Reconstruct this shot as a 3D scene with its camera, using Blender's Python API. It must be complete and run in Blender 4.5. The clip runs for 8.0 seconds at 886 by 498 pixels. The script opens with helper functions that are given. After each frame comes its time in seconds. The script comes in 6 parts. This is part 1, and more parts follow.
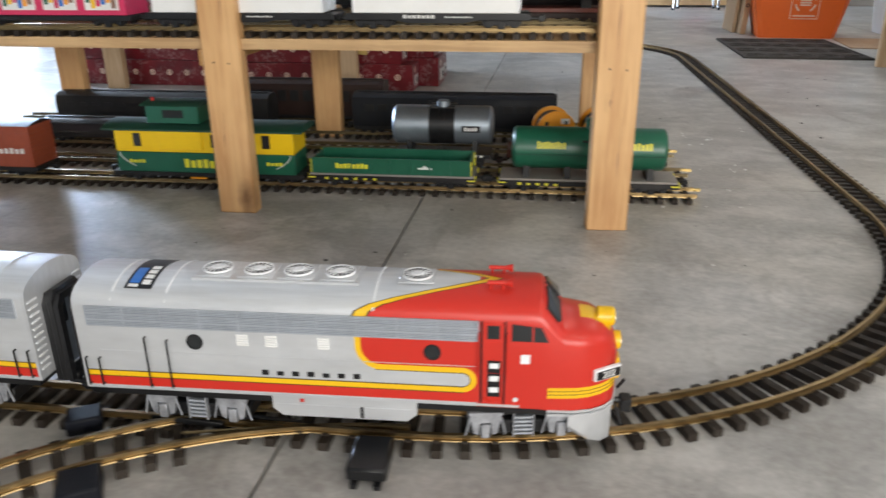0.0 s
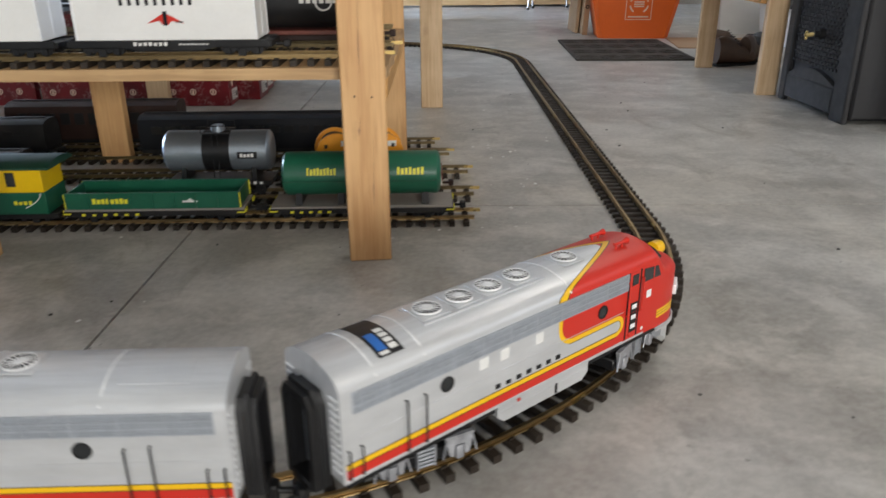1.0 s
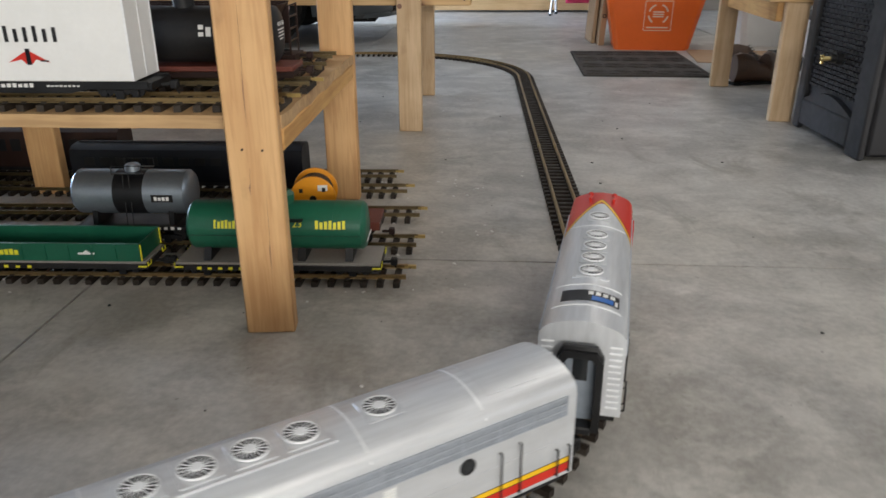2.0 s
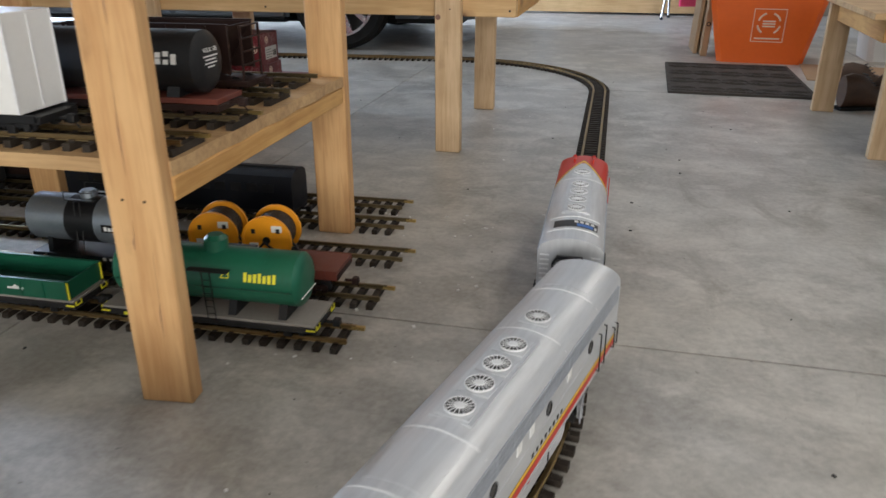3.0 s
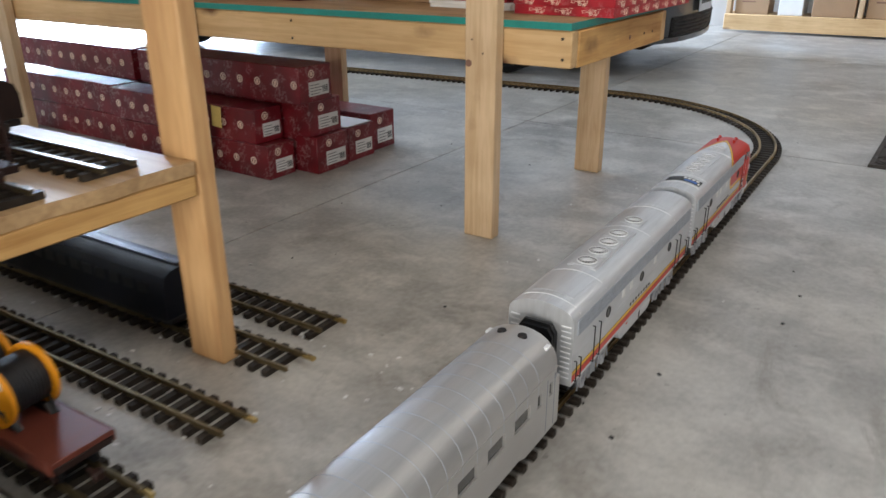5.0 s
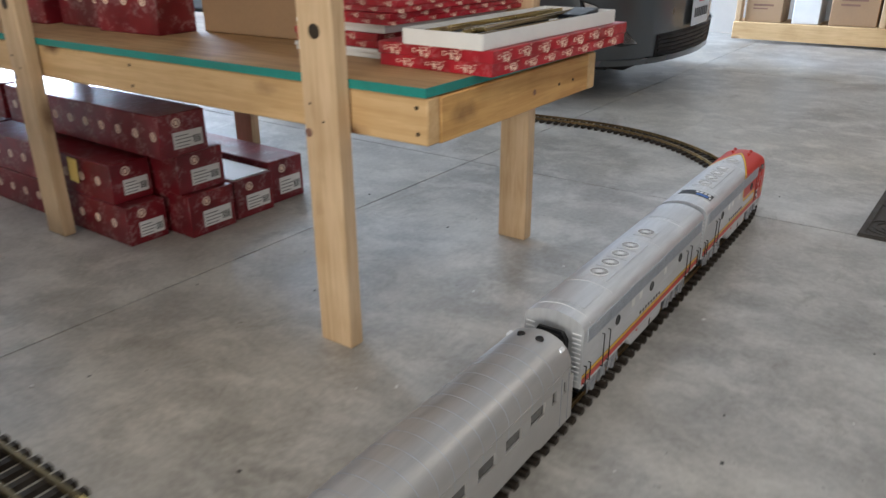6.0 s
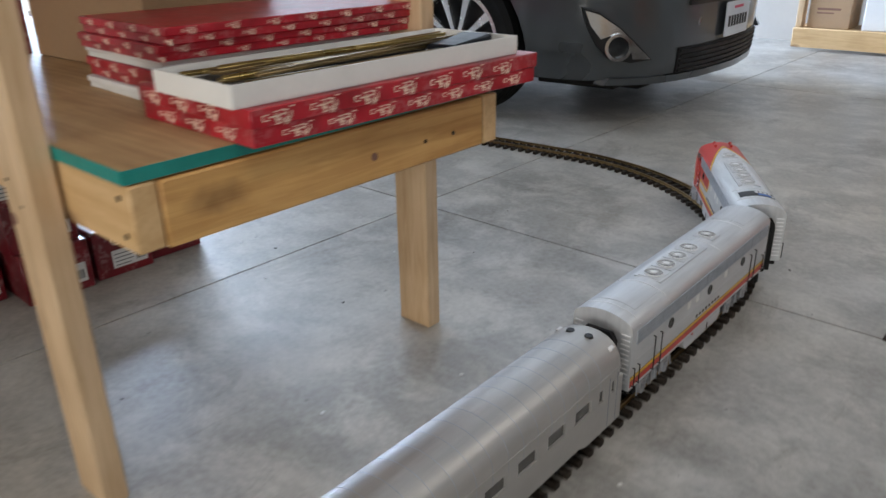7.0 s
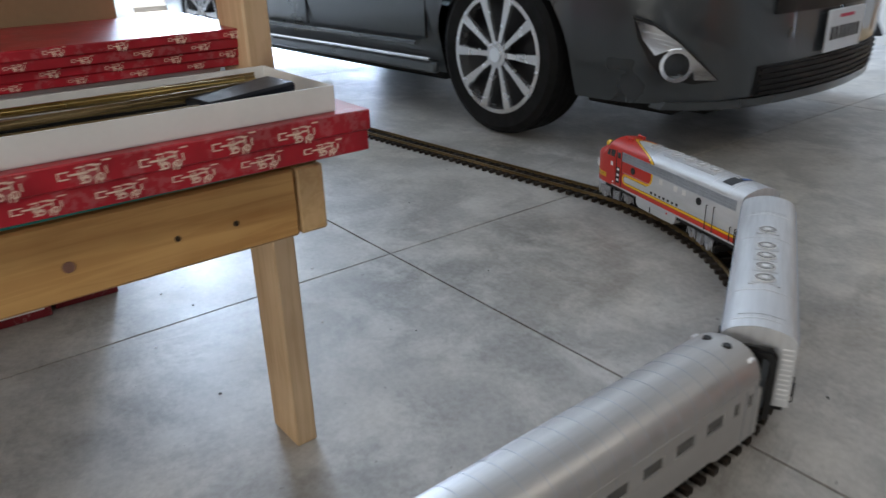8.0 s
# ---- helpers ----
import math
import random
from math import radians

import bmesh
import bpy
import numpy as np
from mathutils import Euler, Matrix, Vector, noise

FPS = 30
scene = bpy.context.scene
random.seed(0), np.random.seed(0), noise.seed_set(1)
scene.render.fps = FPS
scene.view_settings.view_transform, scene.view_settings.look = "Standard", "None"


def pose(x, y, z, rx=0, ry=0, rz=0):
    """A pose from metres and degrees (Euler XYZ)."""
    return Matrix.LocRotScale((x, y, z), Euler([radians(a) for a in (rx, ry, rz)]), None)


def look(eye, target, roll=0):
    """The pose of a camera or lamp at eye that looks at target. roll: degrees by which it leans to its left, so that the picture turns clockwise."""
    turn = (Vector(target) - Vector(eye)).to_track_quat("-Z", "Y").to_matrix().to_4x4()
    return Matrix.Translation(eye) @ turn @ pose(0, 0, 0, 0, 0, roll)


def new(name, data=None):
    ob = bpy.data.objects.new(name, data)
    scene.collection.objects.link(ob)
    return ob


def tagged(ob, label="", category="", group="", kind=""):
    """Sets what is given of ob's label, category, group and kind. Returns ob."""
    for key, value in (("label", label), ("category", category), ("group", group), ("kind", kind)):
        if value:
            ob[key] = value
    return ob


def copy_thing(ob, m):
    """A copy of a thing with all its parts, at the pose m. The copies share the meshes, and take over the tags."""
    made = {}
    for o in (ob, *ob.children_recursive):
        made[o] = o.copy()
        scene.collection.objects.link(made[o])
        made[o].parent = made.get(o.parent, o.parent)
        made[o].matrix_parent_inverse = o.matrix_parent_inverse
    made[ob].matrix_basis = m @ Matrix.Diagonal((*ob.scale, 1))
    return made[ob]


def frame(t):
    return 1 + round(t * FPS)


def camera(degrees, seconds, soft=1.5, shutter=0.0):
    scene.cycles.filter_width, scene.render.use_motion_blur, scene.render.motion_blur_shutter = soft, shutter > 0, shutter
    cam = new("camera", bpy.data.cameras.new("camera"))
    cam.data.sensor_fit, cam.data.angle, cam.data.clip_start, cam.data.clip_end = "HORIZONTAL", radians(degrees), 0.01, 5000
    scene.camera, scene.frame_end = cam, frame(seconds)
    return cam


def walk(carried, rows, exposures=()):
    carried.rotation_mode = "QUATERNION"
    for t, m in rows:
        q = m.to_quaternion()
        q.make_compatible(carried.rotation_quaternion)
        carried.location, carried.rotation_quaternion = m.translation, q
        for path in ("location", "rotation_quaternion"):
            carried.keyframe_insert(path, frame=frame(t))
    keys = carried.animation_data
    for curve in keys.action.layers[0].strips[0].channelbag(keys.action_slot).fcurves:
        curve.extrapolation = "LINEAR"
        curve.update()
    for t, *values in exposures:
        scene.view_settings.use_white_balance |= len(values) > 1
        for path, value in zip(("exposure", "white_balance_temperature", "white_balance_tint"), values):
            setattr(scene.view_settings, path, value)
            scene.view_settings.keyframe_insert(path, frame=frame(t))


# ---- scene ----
cam = camera(61.5, 8.0, shutter=0.4)
PATH = [
    (0, (0.176, -0.306, 0.58), (-0.187, 1.515, -0.165), -0.4),
    (0.5, (0.331, -0.261, 0.565), (0.104, 1.58, -0.183), -0.5),
    (1, (0.459, -0.179, 0.627), (0.363, 1.67, -0.129), -0.4),
    (1.5, (0.588, -0.082, 0.66), (0.474, 1.766, -0.097), -0.3),
    (1.7, (0.617, -0.011, 0.664), (0.486, 1.835, -0.093), -0.3),
    (3, (0.947, 0.409, 0.708), (0.445, 2.184, -0.064), 0.0),
    (3.5, (1.038, 0.592, 0.7), (0.453, 2.344, -0.066), -0.4),
    (4, (1.154, 0.791, 0.724), (0.386, 2.473, -0.037), -0.3),
    (4.5, (1.238, 1.046, 0.725), (0.256, 2.614, -0.035), -0.4),
    (5.8, (1.329, 1.811, 0.809), (0.194, 3.261, 0.029), -0.3),
    (6, (1.316, 1.946, 0.819), (0.17, 3.386, 0.037), -0.5),
    (6.5, (1.313, 2.273, 0.829), (0.14, 3.687, 0.041), -0.7),
    (7, (1.307, 2.629, 0.813), (0.019, 3.942, 0.027), -1.0),
    (7.5, (1.279, 2.974, 0.814), (-0.071, 4.22, 0.023), -1.4),
    (8, (1.264, 3.258, 0.81), (-0.241, 4.311, 0.018), -1.7),
]
EXPOSURES = [(0, 0.34), (0.5, 0.18), (1.5, 0.08), (3, 0.14), (4.5, 0.36), (6, 0.30), (7, 0.15), (8, -0.06)]
walk(cam, [(t, look(eye, target, roll)) for t, eye, target, roll in PATH], EXPOSURES)
from math import atan2, cos, hypot, pi, sin, sqrt

# ---------- world, daylight, added fill lamps and exposure ---
SUN_UP, SUN_ROUND = radians(26.2), radians(280)
world = bpy.data.worlds.new("sky")
scene.world = world
world.use_nodes = True
wn = world.node_tree
sky = wn.nodes.new("ShaderNodeTexSky")
sky.sky_type, sky.sun_disc = "NISHITA", False
sky.sun_elevation, sky.sun_rotation = SUN_UP, SUN_ROUND
wn.links.new(sky.outputs[0], wn.nodes["Background"].inputs["Color"])
wn.nodes["Background"].inputs["Strength"].default_value = 0.12


def lamp(name, kind, m, energy, color, **size):
    data = bpy.data.lights.new(name, kind)
    data.energy, data.color = energy, color
    if kind == "AREA":
        data.shape, data.size, data.size_y = "RECTANGLE", size["x"], size["y"]
    else:
        data.angle = size["angle"]
    ob = new(name, data)
    ob.matrix_basis = m
    return ob


lamp("sun", "SUN", look((-30, 5, 15.0), (0, 0, 0)), 5.0, (1, 0.95, 0.87), angle=radians(0.6))
lamp("garage_door_daylight", "AREA", look((-6.9, 6.75, 1.10), (0, 5.2, 0.3)), 2150, (0.58, 0.74, 1.0), x=2.8, y=2.0)
# next three are fill lamps, added in made-up openings out of view
lamp("window_daylight", "AREA", look((2.2, -3.9, 1.15), (0.5, 1.2, 0.0)), 185, (1.0, 0.96, 0.89), x=3.4, y=1.3)
lamp("end_window_daylight", "AREA", look((-5.05, -3.9, 1.25), (-0.4, 0.8, 0.0)), 3, (0.97, 0.94, 0.94), x=3.0, y=1.2)
lamp("side_window_daylight", "AREA", look((4.9, 1.0, 1.75), (0.5, 2.5, 0.0)), 14, (1.0, 0.95, 0.88), x=3.0, y=1.2)
# overhead fill lamps, added for brightness; no such fixtures are known
FILL_LIGHTS = ((2.0, -0.6), (2.0, 2.6), (2.0, 5.8))
for cx_, cy_ in FILL_LIGHTS:
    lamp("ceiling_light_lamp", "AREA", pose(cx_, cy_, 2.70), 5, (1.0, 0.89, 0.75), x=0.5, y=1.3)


# ---------- materials ----------
def shader(name):
    m = bpy.data.materials.new(name)
    m.use_nodes = True
    nt = m.node_tree
    return m, nt, nt.nodes["Principled BSDF"]


def put(nt, node, **values):
    nd = nt.nodes.new("ShaderNode" + node)
    for key, v in values.items():
        nd.inputs[key.replace("_", " ")].default_value = v
    return nd


def mth(nt, op, *args):
    nd = nt.nodes.new("ShaderNodeMath")
    nd.operation = op
    for n, a in enumerate(args):
        if isinstance(a, (int, float)):
            nd.inputs[n].default_value = a
        else:
            nt.links.new(a, nd.inputs[n])
    return nd.outputs[0]


def ramp(nt, fac, stops):
    nd = nt.nodes.new("ShaderNodeValToRGB")
    els = nd.color_ramp.elements
    while len(els) < len(stops):
        els.new(0.5)
    for e, (p, c) in zip(els, stops):
        e.position = p
        e.color = (*c, 1) if len(c) == 3 else c
    nt.links.new(fac, nd.inputs[0])
    return nd.outputs[0]


def mixed(nt, fac, a, b, blend="MIX"):
    nd = nt.nodes.new("ShaderNodeMix")
    nd.data_type, nd.blend_type = "RGBA", blend
    for sock, v in ((nd.inputs[0], fac), (nd.inputs[6], a), (nd.inputs[7], b)):
        if isinstance(v, (int, float)):
            sock.default_value = v
        elif isinstance(v, tuple):
            sock.default_value = (*v, 1)
        else:
            nt.links.new(v, sock)
    return nd.outputs[2]


def coords(nt, stretch=(1, 1, 1), shift=True, kind="Object"):
    tc, mp = nt.nodes.new("ShaderNodeTexCoord"), nt.nodes.new("ShaderNodeMapping")
    mp.inputs["Scale"].default_value = stretch
    nt.links.new(tc.outputs[kind], mp.inputs["Vector"])
    if shift:
        info, cx = nt.nodes.new("ShaderNodeObjectInfo"), nt.nodes.new("ShaderNodeCombineXYZ")
        for n, k in enumerate((7.0, 13.0, 19.0)):
            nt.links.new(mth(nt, "MULTIPLY", info.outputs["Random"], k), cx.inputs[n])
        nt.links.new(cx.outputs[0], mp.inputs["Location"])
    return mp.outputs[0]


def noised(nt, vec, scale, detail=4.0, rough=0.55, dist=0.0):
    nd = put(nt, "TexNoise", Scale=scale, Detail=detail, Roughness=rough, Distortion=dist)
    nt.links.new(vec, nd.inputs["Vector"])
    return nd.outputs[0]


def relief(nt, bsdf, height, strength, distance):
    b = put(nt, "Bump", Strength=strength, Distance=distance)
    nt.links.new(height, b.inputs["Height"])
    nt.links.new(b.outputs[0], bsdf.inputs["Normal"])


def plain(name, col, rough=0.5, metal=0.0, var=0.18, scale=14.0, bump=0.15, coat=0.0, dust=0.0, spec=0.5):
    """A surface with mottling at two scales, fine relief and uneven gloss."""
    m, nt, b = shader(name)
    vec = coords(nt)
    big, fine = noised(nt, vec, scale, 3), noised(nt, vec, scale * 11, 5)
    lo, hi = tuple(c * (1 - var) for c in col), tuple(min(1, c * (1 + var)) for c in col)
    c1 = ramp(nt, big, [(0.3, lo), (0.7, hi)])
    c2 = mixed(nt, 0.35, c1, ramp(nt, fine, [(0.3, lo), (0.7, hi)]))
    if dust:
        c2 = mixed(nt, mth(nt, "MULTIPLY", ramp(nt, noised(nt, vec, scale * 0.6, 6), [(0.45, (0, 0, 0)), (0.7, (1, 1, 1))]), dust), c2, (0.32, 0.29, 0.25))
    nt.links.new(c2, b.inputs["Base Color"])
    rr = ramp(nt, big, [(0.3, (rough * 0.82,) * 3), (0.7, (min(1, rough * 1.18),) * 3)])
    nt.links.new(rr, b.inputs["Roughness"])
    b.inputs["Metallic"].default_value = metal
    b.inputs["Coat Weight"].default_value = coat
    b.inputs["Specular IOR Level"].default_value = spec
    if bump:
        relief(nt, b, fine, bump, 0.0012)
    return m


def timber(name, light, deep, axis="z", knots=True):
    """Sawn softwood: streaks along one axis, wide bands and dark knots."""
    m, nt, b = shader(name)
    st = {"z": (1, 1, 0.06), "x": (0.06, 1, 1), "y": (1, 0.06, 1)}[axis]
    vec = coords(nt, st)
    grain, band = noised(nt, vec, 90, 6, 0.6, 0.6), noised(nt, vec, 16, 3, 0.5, 1.2)
    mid = tuple((a + d) / 2 for a, d in zip(light, deep))
    col = mixed(nt, 0.5, ramp(nt, band, [(0.34, deep), (0.48, mid), (0.56, light)]), ramp(nt, grain, [(0.40, deep), (0.56, light)]))
    col = mixed(nt, 0.35, col, ramp(nt, noised(nt, coords(nt), 5, 3), [(0.35, tuple(d * 0.85 for d in deep)), (0.65, light)]))
    if knots:
        kv = coords(nt, {"z": (5, 5, 2.2), "x": (2.2, 5, 5), "y": (5, 2.2, 5)}[axis])
        vo = put(nt, "TexVoronoi", Scale=1.3, Randomness=1.0)
        nt.links.new(kv, vo.inputs["Vector"])
        wob = mth(nt, "ADD", vo.outputs["Distance"], mth(nt, "MULTIPLY", mth(nt, "SUBTRACT", noised(nt, coords(nt), 40, 3), 0.5), 0.08))
        col = mixed(nt, ramp(nt, wob, [(0.04, (1, 1, 1)), (0.10, (0.45, 0.45, 0.45)), (0.17, (0, 0, 0))]), col, (0.13, 0.055, 0.02))
    nt.links.new(col, b.inputs["Base Color"])
    b.inputs["Roughness"].default_value = 0.58
    relief(nt, b, grain, 0.25, 0.0008)
    return m


def concrete():
    m, nt, b = shader("sealed_concrete")
    vec = coords(nt, shift=False)
    cloud, blot, fine = noised(nt, vec, 1.3, 5, 0.6, 0.4), noised(nt, vec, 4.2, 7, 0.62, 0.15), noised(nt, vec, 70, 5, 0.6)
    c = ramp(nt, cloud, [(0.36, (0.24, 0.23, 0.21)), (0.5, (0.36, 0.35, 0.335)), (0.64, (0.48, 0.47, 0.45))])
    c = mixed(nt, 0.38, c, ramp(nt, blot, [(0.38, (0.17, 0.16, 0.145)), (0.5, (0.35, 0.34, 0.325)), (0.62, (0.58, 0.57, 0.545))]))
    smear = ramp(nt, noised(nt, coords(nt, (1.0, 1.25, 1), False), 5.0, 9, 0.70, 0.25), [(0.47, (0, 0, 0)), (0.64, (0.72, 0.72, 0.72))])
    c = mixed(nt, smear, c, (0.62, 0.605, 0.575))
    stain = ramp(nt, noised(nt, coords(nt, (2.0, 1.0, 1), False), 2.6, 5, 0.7, 0.9), [(0.55, (0, 0, 0)), (0.68, (0.6, 0.6, 0.6))])
    c = mixed(nt, stain, c, (0.22, 0.20, 0.175))
    c = mixed(nt, 0.22, c, ramp(nt, fine, [(0.38, (0.22, 0.21, 0.195)), (0.62, (0.50, 0.49, 0.465))]))
    warm = ramp(nt, noised(nt, vec, 0.55, 3, 0.5, 0.3), [(0.42, (0, 0, 0)), (0.62, (0.55, 0.55, 0.55))])
    c = mixed(nt, warm, c, mixed(nt, 1.0, c, (1.06, 0.97, 0.82), "MULTIPLY"))
    specks = ramp(nt, noised(nt, vec, 46, 2, 0.5), [(0.735, (0, 0, 0)), (0.76, (1, 1, 1))])
    c = mixed(nt, mth(nt, "MULTIPLY", specks, 0.5), c, (0.09, 0.085, 0.075))
    nt.links.new(c, b.inputs["Base Color"])
    nt.links.new(ramp(nt, blot, [(0.3, (0.3, 0.3, 0.3)), (0.7, (0.5, 0.5, 0.5))]), b.inputs["Roughness"])
    relief(nt, b, mth(nt, "ADD", fine, blot), 0.12, 0.0015)
    return m


def carton_red(name, col, print_scale, amount):
    """Glossy printed card: red with pale, broken-up artwork."""
    m, nt, b = shader(name)
    vec = coords(nt)
    vo = put(nt, "TexVoronoi", Scale=print_scale)
    vo.feature = "DISTANCE_TO_EDGE"
    nt.links.new(vec, vo.inputs["Vector"])
    scrap = noised(nt, vec, print_scale * 5, 4, 0.6)
    patch = ramp(nt, noised(nt, vec, print_scale * 1.1, 2), [(0.5, (0, 0, 0)), (0.56, (1, 1, 1))])
    mask = mth(nt, "MULTIPLY", mth(nt, "MULTIPLY", patch, ramp(nt, scrap, [(0.49, (0, 0, 0)), (0.53, (1, 1, 1))])), amount)
    deep = tuple(c * 0.6 for c in col)
    base = ramp(nt, noised(nt, vec, print_scale * 0.5, 3), [(0.35, deep), (0.65, col)])
    nt.links.new(mixed(nt, mask, base, (0.66, 0.55, 0.53)), b.inputs["Base Color"])
    b.inputs["Roughness"].default_value = 0.34
    return m


def brushed(name, col, rough, metal):
    """Silver-painted plastic with soft streaks along the body."""
    m, nt, b = shader(name)
    vec = coords(nt, (0.35, 4, 1), False)
    n1, n2 = noised(nt, vec, 26, 4), noised(nt, coords(nt, (1, 1, 1), False), 8, 3)
    lo, hi = tuple(c * 0.86 for c in col), tuple(min(1, c * 1.1) for c in col)
    nt.links.new(mixed(nt, 0.4, ramp(nt, n1, [(0.3, lo), (0.7, hi)]), ramp(nt, n2, [(0.3, lo), (0.7, hi)])), b.inputs["Base Color"])
    nt.links.new(ramp(nt, n1, [(0.3, (rough * 0.85,) * 3), (0.7, (rough * 1.15,) * 3)]), b.inputs["Roughness"])
    b.inputs["Metallic"].default_value = metal
    return m


SILVER, RED, YELLOW, INK = (0.62, 0.635, 0.66), (0.55, 0.026, 0.015), (0.80, 0.47, 0.008), (0.02, 0.02, 0.02)


def livery(name, bonnet):
    """Silver body paint with red and yellow waist stripes; with the bonnet, the red nose with its yellow edging."""
    m, nt, b = shader(name)
    tc, sx = nt.nodes.new("ShaderNodeTexCoord"), nt.nodes.new("ShaderNodeSeparateXYZ")
    nt.links.new(tc.outputs["Object"], sx.inputs[0])
    x, y, z = sx.outputs
    f = lambda op, *a: mth(nt, op, *a)
    gt, lt = (lambda a, c: f("GREATER_THAN", a, c)), (lambda a, c: f("LESS_THAN", a, c))
    both, either = (lambda a, c: f("MULTIPLY", a, c)), (lambda a, c: f("MAXIMUM", a, c))
    within = lambda a, lo, hi: both(gt(a, lo), lt(a, hi))
    side = gt(f("ABSOLUTE", y), 0.05)
    streak = noised(nt, coords(nt, (0.35, 4, 1), False), 26, 4)
    col = ramp(nt, streak, [(0.3, tuple(c * 0.88 for c in SILVER)), (0.7, tuple(c * 1.1 for c in SILVER))])
    red, yel = both(within(z, 0.084, 0.0965), side), both(within(z, 0.0965, 0.104), side)
    ink = both(either(within(z, 0.1035, 0.1048), within(z, 0.0958, 0.097)), side)
    if bonnet:
        tongue = f("SUBTRACT", f("SQRT", f("ADD", f("POWER", f("MAXIMUM", f("SUBTRACT", x, 0.133), 0.0), 2.0), f("POWER", f("ABSOLUTE", f("SUBTRACT", z, 0.1135)), 2.0))), 0.0095)
        r = 0.03
        qx, qz = f("MAXIMUM", f("SUBTRACT", 0.007 + r, x), 0.0), f("MAXIMUM", f("SUBTRACT", 0.123 + r, z), 0.0)
        corner = f("SUBTRACT", r, f("SQRT", f("ADD", f("POWER", qx, 2.0), f("POWER", qz, 2.0))))
        edge = f("SUBTRACT", 0.160, f("MULTIPLY", 0.151, f("POWER", f("DIVIDE", f("ABSOLUTE", y), 0.0565), 1.25)))
        roof = f("MULTIPLY", f("SUBTRACT", x, edge), 0.42)
        low = lt(z, 0.191)
        front = gt(x, 0.15)
        red = either(red, both(low, gt(corner, 0.007)))
        red = either(red, both(both(gt(x, 0.03), within(z, 0.084, 0.131)), gt(tongue, 0.007)))
        red = either(red, both(f("SUBTRACT", 1.0, low), gt(roof, 0.006)))
        red = either(red, both(front, both(gt(z, 0.076), gt(tongue, 0.007))))
        yel = both(yel, lt(x, 0.134))
        yel = either(yel, both(both(low, within(corner, 0.0, 0.007)), lt(x, 0.13)))
        yel = either(yel, both(within(tongue, 0.0, 0.007), either(lt(z, 0.1135), gt(x, 0.03))))
        yel = either(yel, both(f("SUBTRACT", 1.0, low), within(roof, 0.0, 0.006)))
        ink = both(ink, lt(x, 0.134))
        ink = either(ink, both(f("SUBTRACT", 1.0, low), either(within(roof, -0.0012, 0.0), within(roof, 0.006, 0.0072))))
        ink = either(ink, both(within(tongue, -0.001, 0.0), either(lt(z, 0.1135), gt(x, 0.03))))
        yel = either(yel, both(gt(x, 0.268), both(gt(z, 0.165), lt(f("ABSOLUTE", y), 0.017))))
        wing = both(gt(x, 0.232), within(z, 0.094, 0.108))
        yel = either(yel, wing)
        ink = either(ink, both(wing, either(within(z, 0.0982, 0.0992), within(z, 0.1028, 0.1038))))
    col = mixed(nt, red, col, RED)
    col = mixed(nt, yel, col, YELLOW)
    col = mixed(nt, ink, col, (0.05, 0.03, 0.01))
    nt.links.new(col, b.inputs["Base Color"])
    painted = either(red, either(yel, ink))
    nt.links.new(f("MULTIPLY", f("SUBTRACT", 1.0, painted), 0.42), b.inputs["Metallic"])
    nt.links.new(f("ADD", 0.36, f("MULTIPLY", painted, 0.0)), b.inputs["Roughness"])
    relief(nt, b, noised(nt, coords(nt, shift=False), 90, 3), 0.05, 0.0006)
    return m


